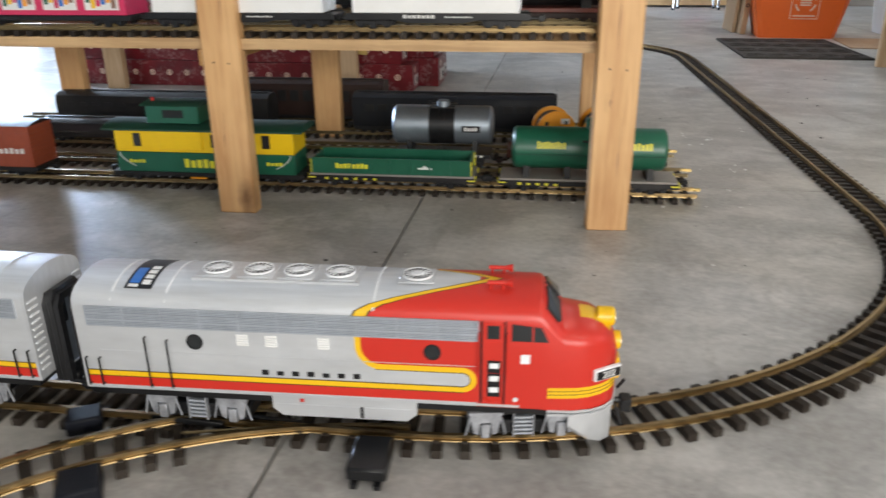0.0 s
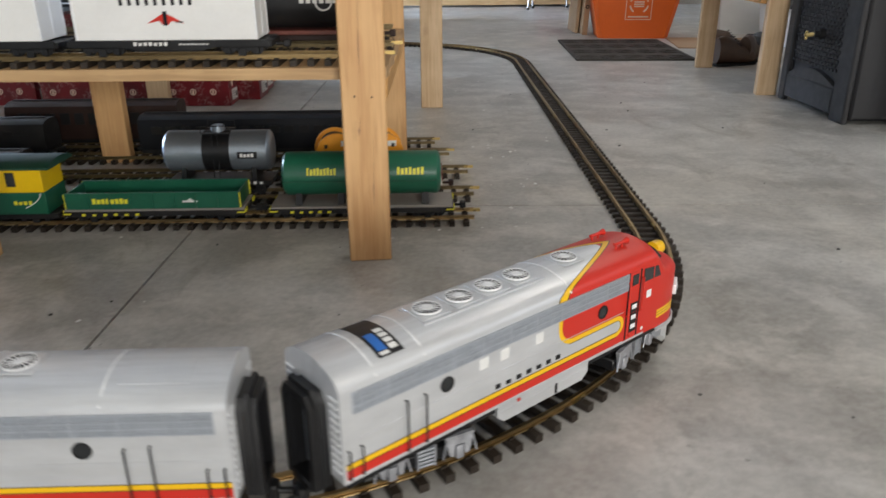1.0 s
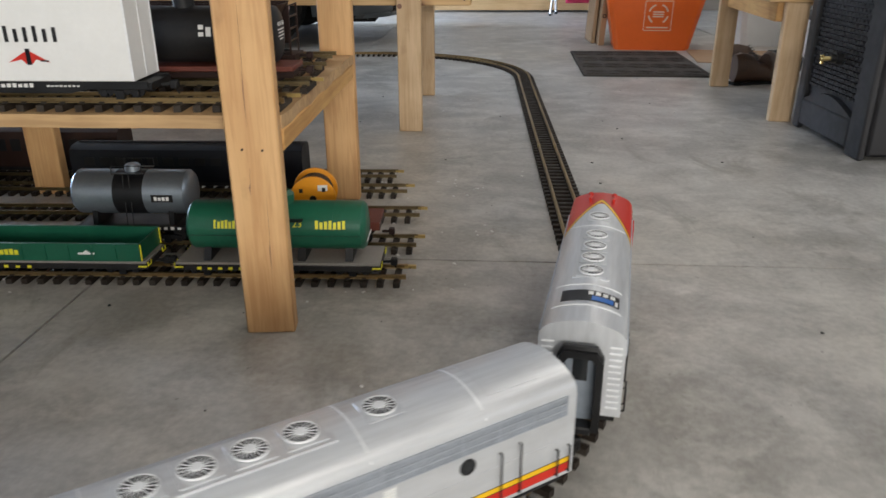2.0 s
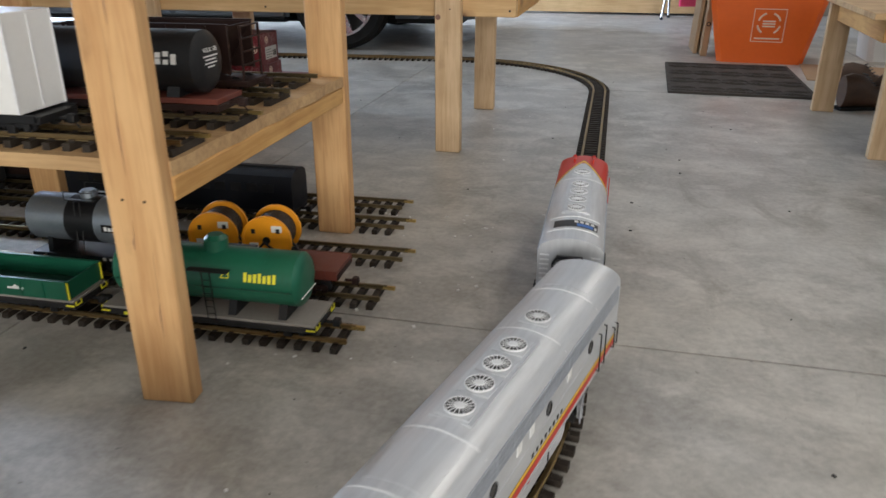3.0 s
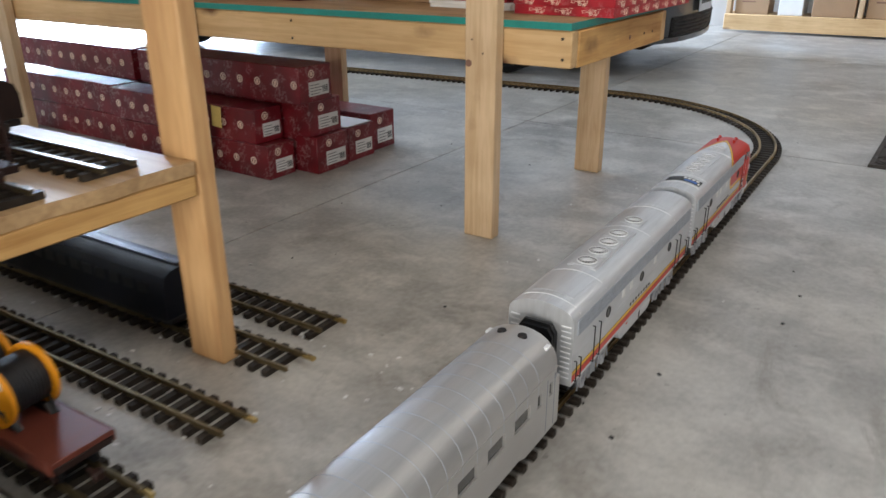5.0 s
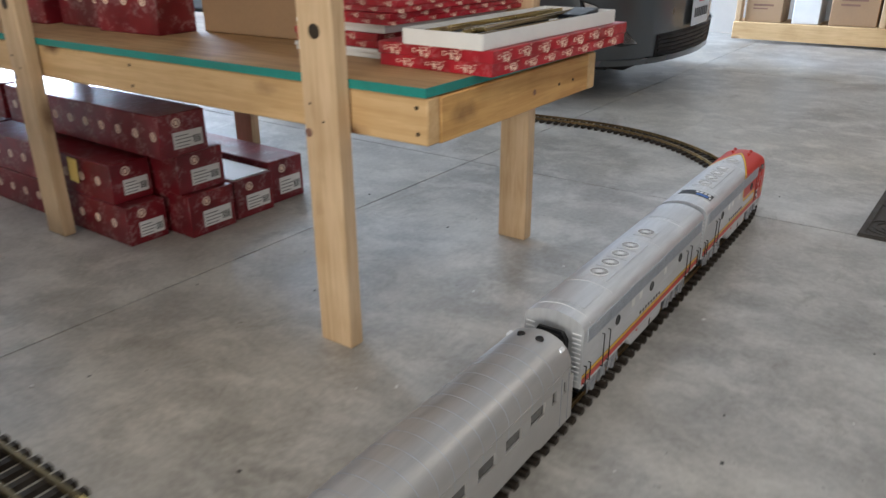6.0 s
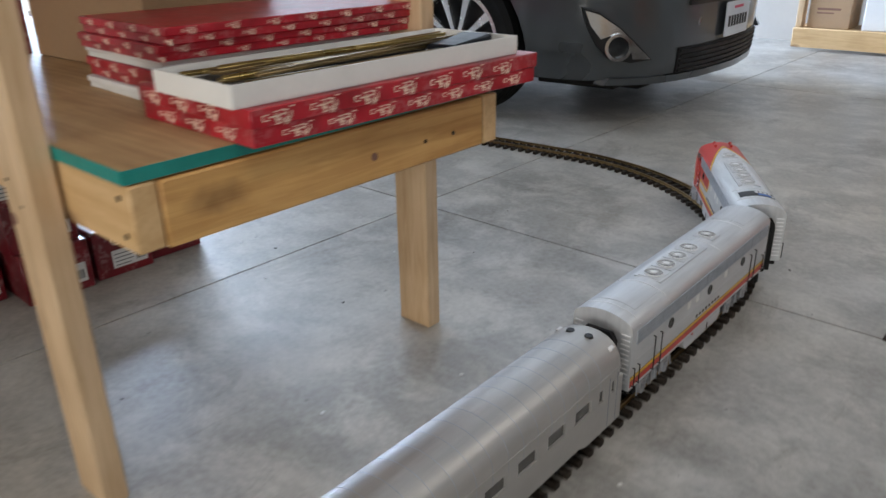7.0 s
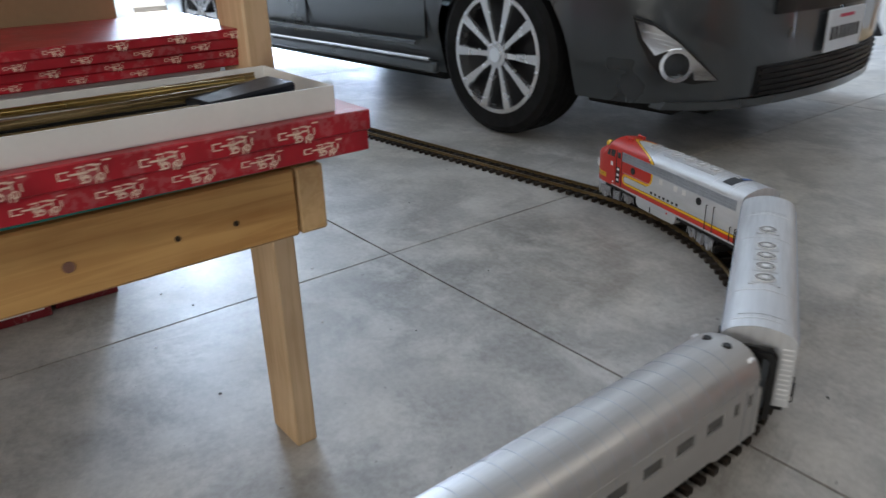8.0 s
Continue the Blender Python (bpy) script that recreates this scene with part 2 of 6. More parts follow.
M = {
    "concrete": concrete(),
    "groove": plain("joint_dirt", (0.03, 0.027, 0.022), 0.9),
    "post": timber("fir_upright", (0.70, 0.43, 0.20), (0.47, 0.235, 0.088), "z"),
    "pine": timber("pine_upright", (0.66, 0.48, 0.30), (0.45, 0.29, 0.15), "z"),
    "beam_y": timber("fir_rail_across", (0.66, 0.39, 0.14), (0.42, 0.20, 0.055), "y"),
    "beam_x": timber("fir_rail_along", (0.68, 0.46, 0.235), (0.50, 0.30, 0.125), "x"),
    "ply": timber("rough_board", (0.58, 0.38, 0.19), (0.33, 0.19, 0.085), "x", False),
    "teal": plain("teal_edge_paint", (0.01, 0.22, 0.19), 0.45),
    "screw": plain("screw_head", (0.07, 0.055, 0.04), 0.45, 0.8),
    "brass": plain("tarnished_brass_rail", (0.33, 0.235, 0.115), 0.38, 1.0, 0.3, 9, 0.1),
    "brass_bright": plain("bright_brass", (0.58, 0.43, 0.17), 0.3, 1.0, 0.2),
    "brass_dull": plain("dull_brass_rail", (0.20, 0.155, 0.085), 0.42, 0.9, 0.3, 9, 0.1),
    "tie": plain("brown_plastic_tie", (0.020, 0.014, 0.010), 0.62, 0, 0.35, 40, 0.4, 0, 0.08, 0.3),
    "black": plain("black_plastic", (0.008, 0.008, 0.009), 0.42, 0, 0.3, spec=0.4),
    "black_dust": plain("dusty_black_plastic", (0.012, 0.012, 0.013), 0.5, 0, 0.3, 12, 0.2, 0, 0.04, 0.25),
    "navy": plain("blue_black_plastic", (0.006, 0.007, 0.011), 0.45, spec=0.22),
    "rubber": plain("rubber", (0.007, 0.007, 0.007), 0.7, spec=0.25),
    "silver": brushed("silver_body", SILVER, 0.34, 0.42),
    "coach": brushed("silver_coach", (0.48, 0.47, 0.46), 0.40, 0.55),
    "line": plain("pale_bead", (0.80, 0.81, 0.83), 0.4),
    "truck": plain("truck_side_silver", (0.36, 0.37, 0.40), 0.42, 0.45, 0.45, 60),
    "louver": plain("louver_grey", (0.44, 0.47, 0.52), 0.45, 0.4, 0.2, 60),
    "louver_dark": plain("louver_gap", (0.22, 0.25, 0.29), 0.6, 0.2, 0.2, 60),
    "white": plain("white_plastic", (0.78, 0.78, 0.77), 0.4, 0, 0.04),
    "red": plain("red_gloss_paint", RED, 0.32, 0, 0.08, 20, 0.03),
    "yellow": plain("yellow_gloss_paint", YELLOW, 0.35, 0, 0.08, 20, 0.03),
    "blue": plain("blue_print", (0.02, 0.14, 0.50), 0.35, 0, 0.05),
    "green": plain("green_car_paint", (0.010, 0.098, 0.055), 0.34, 0, 0.15, 14, 0.05),
    "green_dark": plain("dark_green_roof", (0.012, 0.055, 0.035), 0.5, 0, 0.2),
    "yellow_flat": plain("caboose_yellow", (0.80, 0.52, 0.006), 0.4, 0, 0.06),
    "lemon": plain("lemon_print", (0.72, 0.66, 0.03), 0.45, 0, 0.05),
    "greydeck": plain("grey_deck", (0.24, 0.22, 0.20), 0.6),
    "rust": plain("oxide_red_paint", (0.13, 0.03, 0.018), 0.5),
    "boxcar": plain("boxcar_red", (0.28, 0.06, 0.028), 0.5),
    "umber": plain("dark_umber_paint", (0.022, 0.010, 0.008), 0.5, 0, 0.2, spec=0.25),
    "orange": plain("orange_flange", (0.78, 0.30, 0.01), 0.4, 0, 0.08),
    "cable": plain("black_cable", (0.018, 0.018, 0.02), 0.5, 0, 0.3, 60, 0.5),
    "tank_silver": plain("metallic_tank", (0.30, 0.34, 0.38), 0.40, 0.75, 0.12),
    "bin": plain("orange_bin_plastic", (0.78, 0.13, 0.012), 0.42, 0, 0.06, 4),
    "print": plain("pale_print", (0.80, 0.62, 0.50), 0.5),
    "card": plain("brown_cardboard", (0.40, 0.26, 0.15), 0.75, 0, 0.1, 8),
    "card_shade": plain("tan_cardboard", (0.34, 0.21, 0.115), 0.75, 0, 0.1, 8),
    "manila": plain("manila_card", (0.68, 0.50, 0.16), 0.6),
    "carton": carton_red("maroon_carton", (0.20, 0.010, 0.018), 20, 0.18),
    "carton_flat": carton_red("red_printed_carton", (0.44, 0.014, 0.028), 26, 0.10),
    "paper": plain("white_card", (0.72, 0.71, 0.69), 0.6, 0, 0.05),
    "mat": plain("charcoal_mat", (0.045, 0.038, 0.032), 0.85, 0, 0.3, 30, 0.6),
    "resin": plain("black_resin", (0.022, 0.022, 0.025), 0.55, 0, 0.2, 30, 0.3),
    "leather": plain("brown_leather", (0.085, 0.045, 0.026), 0.5, 0, 0.3, 30, 0.3),
    "cloth": plain("dark_grey_cloth", (0.07, 0.07, 0.075), 0.85, 0, 0.3, 40, 0.4),
    "wall": plain("painted_drywall", (0.33, 0.30, 0.265), 0.8, 0, 0.05, 3),
    "ceiling": plain("white_ceiling", (0.46, 0.44, 0.40), 0.85, 0, 0.03, 3),
    "drive": plain("driveway_concrete", (0.52, 0.51, 0.48), 0.8, 0, 0.12, 2),
    "paint_car": plain("graphite_metallic_paint", (0.082, 0.092, 0.102), 0.30, 0.6, 0.03, 3, 0.0, 0.7),
    "chrome": plain("chrome", (0.82, 0.83, 0.85), 0.1, 1.0, 0.03, 20, 0.0),
    "alloy": plain("alloy_wheel", (0.70, 0.71, 0.73), 0.25, 0.85, 0.05, 20, 0.0),
    "steel": plain("steel_leg", (0.35, 0.34, 0.33), 0.35, 0.9),
    "plate": plain("number_plate", (0.66, 0.70, 0.76), 0.4, 0, 0.06),
    "brown_print": plain("brown_print", (0.2, 0.1, 0.07), 0.6),
    "pane": plain("smoked_pane", (0.085, 0.082, 0.078), 0.16, 0, 0.1, 30, 0.0),
    "pink": plain("pink_red_plastic", (0.55, 0.03, 0.10), 0.4),
}
glass, gnt, gb = shader("dark_glass")
gb.inputs["Base Color"].default_value = (0.02, 0.022, 0.024, 1)
gb.inputs["Roughness"].default_value = 0.06
gb.inputs["Specular IOR Level"].default_value = 0.6
M["glass"] = glass
lens_m, lnt, lb = shader("clear_lamp")
lb.inputs["Base Color"].default_value = (0.5, 0.5, 0.47, 1)
lb.inputs["Roughness"].default_value = 0.08
lb.inputs["Metallic"].default_value = 0.6
M["lens"] = lens_m
# glow of the added ceiling fill lights
glow_m, wnt, wb = shader("fill_light_glow")
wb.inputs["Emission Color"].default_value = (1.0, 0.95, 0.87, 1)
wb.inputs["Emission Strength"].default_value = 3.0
M["livery_nose"] = livery("bonnet_livery", True)
M["livery"] = livery("striped_livery", False)


# ---------- mesh helpers ----------
def box(bm, x0, x1, y0, y1, z0, z1, bev=0.0, m=None):
    mm = Matrix.Translation(((x0 + x1) / 2, (y0 + y1) / 2, (z0 + z1) / 2)) @ Matrix.Diagonal((abs(x1 - x0), abs(y1 - y0), abs(z1 - z0), 1))
    if m is not None:
        mm = m @ mm
    vs = bmesh.ops.create_cube(bm, size=1, matrix=mm)["verts"]
    if bev:
        bmesh.ops.bevel(bm, geom=list({e for v in vs for e in v.link_edges}), offset=bev, segments=1, affect="EDGES")
    return bm


AX = {"z": Matrix(), "x": Matrix.Rotation(pi / 2, 4, "Y"), "y": Matrix.Rotation(pi / 2, 4, "X")}


def cyl(bm, at, axis, r, h, seg=20, r2=None, m=None):
    mm = Matrix.Translation(at) @ AX[axis]
    if m is not None:
        mm = m @ mm
    bmesh.ops.create_cone(bm, cap_ends=True, segments=seg, radius1=r, radius2=r if r2 is None else r2, depth=h, matrix=mm)
    return bm


def rod(bm, a, b, r, seg=6):
    a, b = Vector(a), Vector(b)
    d = b - a
    mm = Matrix.Translation((a + b) / 2) @ d.to_track_quat("Z", "Y").to_matrix().to_4x4()
    bmesh.ops.create_cone(bm, cap_ends=True, segments=seg, radius1=r, radius2=r, depth=d.length, matrix=mm)
    return bm


def loft(bm, rings, caps=True, closed=True):
    vs = [[bm.verts.new(p) for p in ring] for ring in rings]
    n = len(rings[0])
    for a, b in zip(vs, vs[1:]):
        for i in range(n if closed else n - 1):
            j = (i + 1) % n
            bm.faces.new((a[i], a[j], b[j], b[i]))
    if caps and closed:
        bm.faces.new(vs[0][::-1])
        bm.faces.new(vs[-1])
    return bm


def ring(bm, at, axis, r0, r1, h, seg=24):
    """A flat hoop with thickness."""
    m = Matrix.Translation(at) @ AX[axis]
    prof = [(r0, -h / 2), (r1, -h / 2), (r1, h / 2), (r0, h / 2)]
    rings = [[m @ Vector((r * cos(2 * pi * k / seg), r * sin(2 * pi * k / seg), z)) for r, z in prof] for k in range(seg)]
    vs = [[bm.verts.new(p) for p in rg] for rg in rings]
    for k in range(seg):
        a, b = vs[k], vs[(k + 1) % seg]
        for i in range(4):
            bm.faces.new((a[i], b[i], b[(i + 1) % 4], a[(i + 1) % 4]))
    return bm


def prism(bm, pts, axis, lo, hi):
    """A polygon in the two other axes, drawn out along one axis."""
    def at(p, w):
        return {"x": (w, p[0], p[1]), "y": (p[0], w, p[1]), "z": (p[0], p[1], w)}[axis]
    return loft(bm, [[at(p, lo) for p in pts], [at(p, hi) for p in pts]])


def meshed(name, bm, material, sharp=38):
    me = bpy.data.meshes.new(name)
    bmesh.ops.recalc_face_normals(bm, faces=bm.faces)
    bm.to_mesh(me)
    bm.free()
    for p in me.polygons:
        p.use_smooth = True
    me.set_sharp_from_angle(angle=radians(sharp))
    me.materials.append(material if not isinstance(material, str) else M[material])
    return me


def part(name, bm, material, parent, label="", at=None):
    ob = new(name, bm if isinstance(bm, bpy.types.Mesh) else meshed(name, bm, material))
    ob.parent = parent
    if at is not None:
        ob.matrix_basis = at
    return tagged(ob, label)


def pieces(name, bm, material, parent, label=""):
    """Each connected piece of a mesh as a part of its own."""
    left = set(bm.verts)
    while left:
        seed = left.pop()
        group, queue = [seed], [seed]
        while queue:
            for e in queue.pop().link_edges:
                for v in e.verts:
                    if v in left:
                        left.discard(v)
                        group.append(v)
                        queue.append(v)
        group.sort(key=lambda v: v.index)
        one = bmesh.new()
        twin = {v: one.verts.new(v.co) for v in group}
        done = set()
        for v in group:
            for f in v.link_faces:
                if f not in done:
                    done.add(f)
                    one.faces.new([twin[q] for q in f.verts])
        part(name, one, material, parent, label)
    bm.free()


def thing(name, label, category, at=None, group="", kind=""):
    ob = new(name)
    ob.empty_display_size = 0.05
    if at is not None:
        ob.matrix_basis = at
    return tagged(ob, label, category, group, kind)


def solo(name, bm, material, label, category, at=None, group="", kind=""):
    ob = new(name, meshed(name, bm, material))
    if at is not None:
        ob.matrix_basis = at
    return tagged(ob, label, category, group, kind)


def words(text, size, material, parent, at, name="writing", label=""):
    cu = bpy.data.curves.new(name, "FONT")
    cu.body, cu.size, cu.extrude, cu.align_x, cu.align_y = text, size, 0.0003, "CENTER", "CENTER"
    tmp = bpy.data.objects.new(name, cu)
    me = bpy.data.meshes.new_from_object(tmp)
    bpy.data.objects.remove(tmp)
    me.materials.append(M[material])
    return part(name, me, material, parent, label, at)


def bars(x0, x1, z0, z1, y, n, gap=0.3, thick=0.0006):
    """Upright bars that stand in for lettering on a side."""
    bm, w = bmesh.new(), (x1 - x0) / n
    for k in range(n):
        hgt = (z1 - z0) * (1.0, 0.82, 0.92)[k % 3]
        box(bm, x0 + k * w, x0 + (k + 1 - gap) * w, y - thick, y + thick, z0, z0 + hgt)
    return bm


B = bmesh.new


# ---------- floor, walls and ceiling ----------
SQ = pose(-0.340, 4.205, 0, 0, 0, 2.4)
floor = solo("floor", box(B(), -9, 7, -6, 10, -0.2, -0.010), "groove", "grey sealed concrete garage floor with saw-cut joints", "floor", kind="structure")
solo("ground", box(B(), -900, 900, -900, 900, -0.5, -0.16), "drive", "pale sunlit ground outside the garage", "ground", kind="structure")
solo("driveway", box(B(), -30, -7.2, -2, 12, -0.155, -0.012), "drive", "pale concrete driveway in daylight", "driveway", kind="structure")


def wall(name, long_axis, at, lo, hi, opening, label):
    bm, top = B(), 2.8
    def piece(a, b, z0, z1):
        if long_axis == "y":
            box(bm, at - 0.08, at + 0.08, a, b, z0, z1)
        else:
            box(bm, a, b, at - 0.08, at + 0.08, z0, z1)
    if opening:
        a, b, z0, z1 = opening
        piece(lo, a, -0.15, top), piece(b, hi, -0.15, top), piece(a, b, z1, top)
        if z0 > 0:
            piece(a, b, -0.15, z0)
    else:
        piece(lo, hi, -0.15, top)
    return solo(name, bm, "wall", label, "wall", kind="structure")


wall("wall_west", "y", -7.1, -4.2, 8.7, (5.3, 8.2, 0, 2.2), "painted wall with the open garage doorway")
# the openings in the next three walls are made up for the fill lamps
wall("wall_east", "y", 5.1, -4.2, 8.7, (-0.6, 2.6, 1.1, 2.4), "painted side wall with an opening added for fill light")
wall("wall_south_1", "x", -4.1, -7.02, -3.0, (-6.6, -3.5, 0.6, 1.9), "painted wall with a low opening added for fill light")
wall("wall_south_2", "x", -4.1, -3.0, 5.02, (0.4, 4.0, 0.45, 1.85), "painted wall with a wide opening added for fill light")
wall("wall_north", "x", 8.75, -7.02, 5.02, None, "painted back wall of the garage")
solo("ceiling", box(B(), -7.2, 5.2, -4.2, 8.85, 2.8, 2.9), "ceiling", "plain white garage ceiling", "ceiling", kind="structure")


# unseen fixtures added to go with the overhead fill lamps
for cx_, cy_ in FILL_LIGHTS:
    fix = thing("ceiling_light", "white ceiling fill light, added out of view, with a glowing diffuser", "ceiling light", pose(cx_, cy_, 2.72), "garage ceiling lights")
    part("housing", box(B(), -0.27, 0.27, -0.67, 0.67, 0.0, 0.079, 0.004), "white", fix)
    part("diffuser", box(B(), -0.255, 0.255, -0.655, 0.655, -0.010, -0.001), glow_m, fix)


# ---------- timber shelving for the parked trains ----------
def screws(bm, pts, y, r=0.0024):
    for x, z in pts:
        cyl(bm, (x, y, z), "y", r, 0.002, 10)
    return bm


shelf = thing("timber_shelf", "pale timber shelf frame with one rough board", "shelf", pose(0.225, 1.28, 0, 0, 0, 3.2))
SH = shelf.matrix_basis.inverted()


def stud(x, y, z0, z1, parent, inv, yaw, material="post", name="post"):
    """An upright two-by-four, wide face to the front; x is its middle, y its front face."""
    p = inv @ Vector((x, y, 0))
    return part(name, box(B(), -0.0445, 0.0445, 0, 0.038, z0, z1, 0.003), material, parent, at=pose(p.x, p.y, 0, 0, 0, yaw))


shelf_posts = []
for x, y, nails in ((0.2285, 1.2825, 1), (-0.632, 1.252, 1), (-1.53, 1.20, 0), (0.188, 2.064, 0), (-0.677, 2.034, 0), (-1.582, 1.993, 0)):
    st = stud(x, y, 0, 1.25, shelf, SH, 5.0 if x > 0.2 else 1.0)
    shelf_posts.append(st)
    if nails:
        pieces("screw", screws(B(), ((-0.018, 0.352), (0.016, 0.35)), -0.0005, 0.0021), "screw", st)
for st, marks in ((shelf_posts[0], ((-0.006, 0.39, 0.60), (0.004, 0.60, 0.72), (0.012, 0.12, 0.27), (-0.012, 0.27, 0.32), (0.018, 0.78, 0.95))), (shelf_posts[1], ((0.010, 0.44, 0.58), (-0.014, 0.16, 0.24)))):
    for x, z0, z1 in marks:
        part("crack", prism(B(), [(x, z0), (x + 0.0014, z0 + (z1 - z0) * 0.4), (x + 0.0035, z1), (x + 0.0022, z0 + (z1 - z0) * 0.5), (x - 0.0008, z0 + (z1 - z0) * 0.3)], "y", -0.0004, 0.001), "brown_print", st)
bd = B()
pts = [(-2.5, 0.03)] + [(-2.4 + 0.1 * k, 0.034 + 0.002 * sin(k * 2.3)) for k in range(25)] + [(0.047, 0.04)]
pts += [(0.049 + 0.003 * sin(k * 1.9), 0.04 + 0.74 * k / 14) for k in range(1, 15)] + [(-2.5, 0.78)]
prism(bd, pts, "z", 0.3795, 0.4025)
part("board", bd, "ply", shelf, "rough-edged chipboard shelf board")
# unseen board, added above the shelf to block light from overhead
part("upper_board", box(B(), -2.5, 0.047, 0.04, 0.782, 0.90, 0.922), "ply", shelf)
part("end_rail", box(B(), 0.011, 0.049, 0.04, 0.782, 0.340, 0.3785, 0.003), "beam_y", shelf)
for k, x in enumerate((-0.86, -1.75)):
    part("cross_rail", box(B(), x - 0.06, x - 0.022, 0.04, 0.782, 0.340, 0.3785, 0.003), "beam_y", shelf)

# ---------- long timber table ----------
TB = pose(0.481, 2.96, 0, 0, 0, 2.86)
table = thing("timber_table", "long pale timber table with a teal-edged plywood top", "table", TB)
TI = Matrix()
for x, y, z1, nails in ((-0.226, -0.046, 1.35, 1), (-1.358, -0.046, 1.35, 1), (-0.226, 0.6925, 1.35, 0), (-1.36, 0.6925, 1.35, 0), (-2.45, -0.046, 1.35, 0), (-2.45, 0.6925, 1.35, 0)):
    st = stud(x, y, 0, z1, table, TI, 0, "pine", "leg")
    if nails:
        pieces("screw", screws(B(), ((-0.024, 0.52), (0.008, 0.488)), -0.0005), "screw", st)
        kn = B()
        cyl(kn, (0.0, -0.0002, 0.655), "y", 0.014, 0.0010, 14)
        part("knot", kn, "screw", st)
        part("knot", cyl(B(), (-0.033, -0.0002, 0.462), "y", 0.009, 0.0010, 14), "brown_print", st)
fb = part("front_rail", box(B(), -2.6, -0.002, -0.003, 0.035, 0.4615, 0.5475, 0.003), "beam_x", table)
pieces("screw", screws(B(), ((-0.026, 0.53), (-0.024, 0.482), (-0.9, 0.53), (-0.9, 0.48)), -0.0035, 0.004), "screw", fb)
eb = part("end_rail", box(B(), -0.038, 0.0, 0.0365, 0.652, 0.4595, 0.5465, 0.003), "beam_y", table)
sc = B()
for y, z in ((0.5, 0.497), (0.57, 0.497)):
    cyl(sc, (0.0005, y, z), "x", 0.0035, 0.002, 10)
pieces("screw", sc, "screw", eb)
part("knot", cyl(B(), (0.0002, 0.385, 0.497), "x", 0.0065, 0.001, 14), "brown_print", eb)
part("back_rail", box(B(), -2.6, 0.0, 0.654, 0.692, 0.4595, 0.5465, 0.003), "beam_x", table)
for x in (-1.0, -1.9):
    part("joist", box(B(), x, x + 0.038, 0.0365, 0.652, 0.465, 0.5475, 0.002), "beam_y", table)
# board added out of view to shade the table below it
part("upper_board", box(B(), -2.61, -0.10, 0.0, 0.69, 1.10, 1.12, 0.001), "ply", table)
tp = part("top", box(B(), -2.61, -0.006, -0.004, 0.69, 0.5485, 0.567, 0.001), "ply", table, "brown plywood top")
part("edge_paint", box(box(B(), -2.61, -0.0035, -0.0065, -0.0042, 0.550, 0.567), -0.0058, -0.0035, -0.004, 0.69, 0.550, 0.567), "teal", tp, "teal painted edge")


# ---------- boxes on and under the table ----------
def carton(name, lx, ly, lz, material, at, label, group="", discs=(), tag_end=True, side_step=0.0):
    """A printed card box with its lid seam, round emblems and a white end label. Origin at the middle of its base."""
    root = thing(name, label, "box", at, group)
    part("body", box(B(), -lx / 2, lx / 2, -ly / 2, ly / 2, 0, lz, 0.0025), material, root)
    em = B()
    if side_step:
        k = -lx / 2 + side_step * 0.6
        while k < lx / 2 - 0.02:
            ring(em, (k, -ly / 2 - 0.0005, lz * 0.52), "y", 0.0095, 0.0135, 0.0012, 16)
            box(em, k - 0.004, k + 0.004, -ly / 2 - 0.001, -ly / 2, lz * 0.52 - 0.007, lz * 0.52 + 0.007)
            k += side_step
    if tag_end:
        ring(em, (lx / 2 + 0.0005, -ly * 0.12, lz * 0.78), "x", 0.010, 0.0135, 0.0012, 16)
        box(em, lx / 2, lx / 2 + 0.001, -ly * 0.12 - 0.005, -ly * 0.12 + 0.005, lz * 0.78 - 0.006, lz * 0.78 + 0.006)
    pieces("emblem", em, "print", root)
    if tag_end:
        lab = part("label", box(B(), lx / 2, lx / 2 + 0.0008, -ly * 0.22, ly * 0.4, lz * 0.17, lz * 0.56), "paper", root, "white paper label")
        wr = B()
        for k in range(4):
            box(wr, lx / 2 + 0.0006, lx / 2 + 0.0012, -ly * 0.18, ly * (0.1 + 0.05 * (k % 3)), lz * (0.22 + 0.08 * k), lz * (0.235 + 0.08 * k))
        for k in range(7):
            box(wr, lx / 2 + 0.0006, lx / 2 + 0.0012, ly * (0.2 + 0.025 * k), ly * (0.212 + 0.025 * k), lz * 0.24, lz * 0.42)
        pieces("printing", wr, "black", lab)
    return root


RB = "stacked red train boxes under the table"
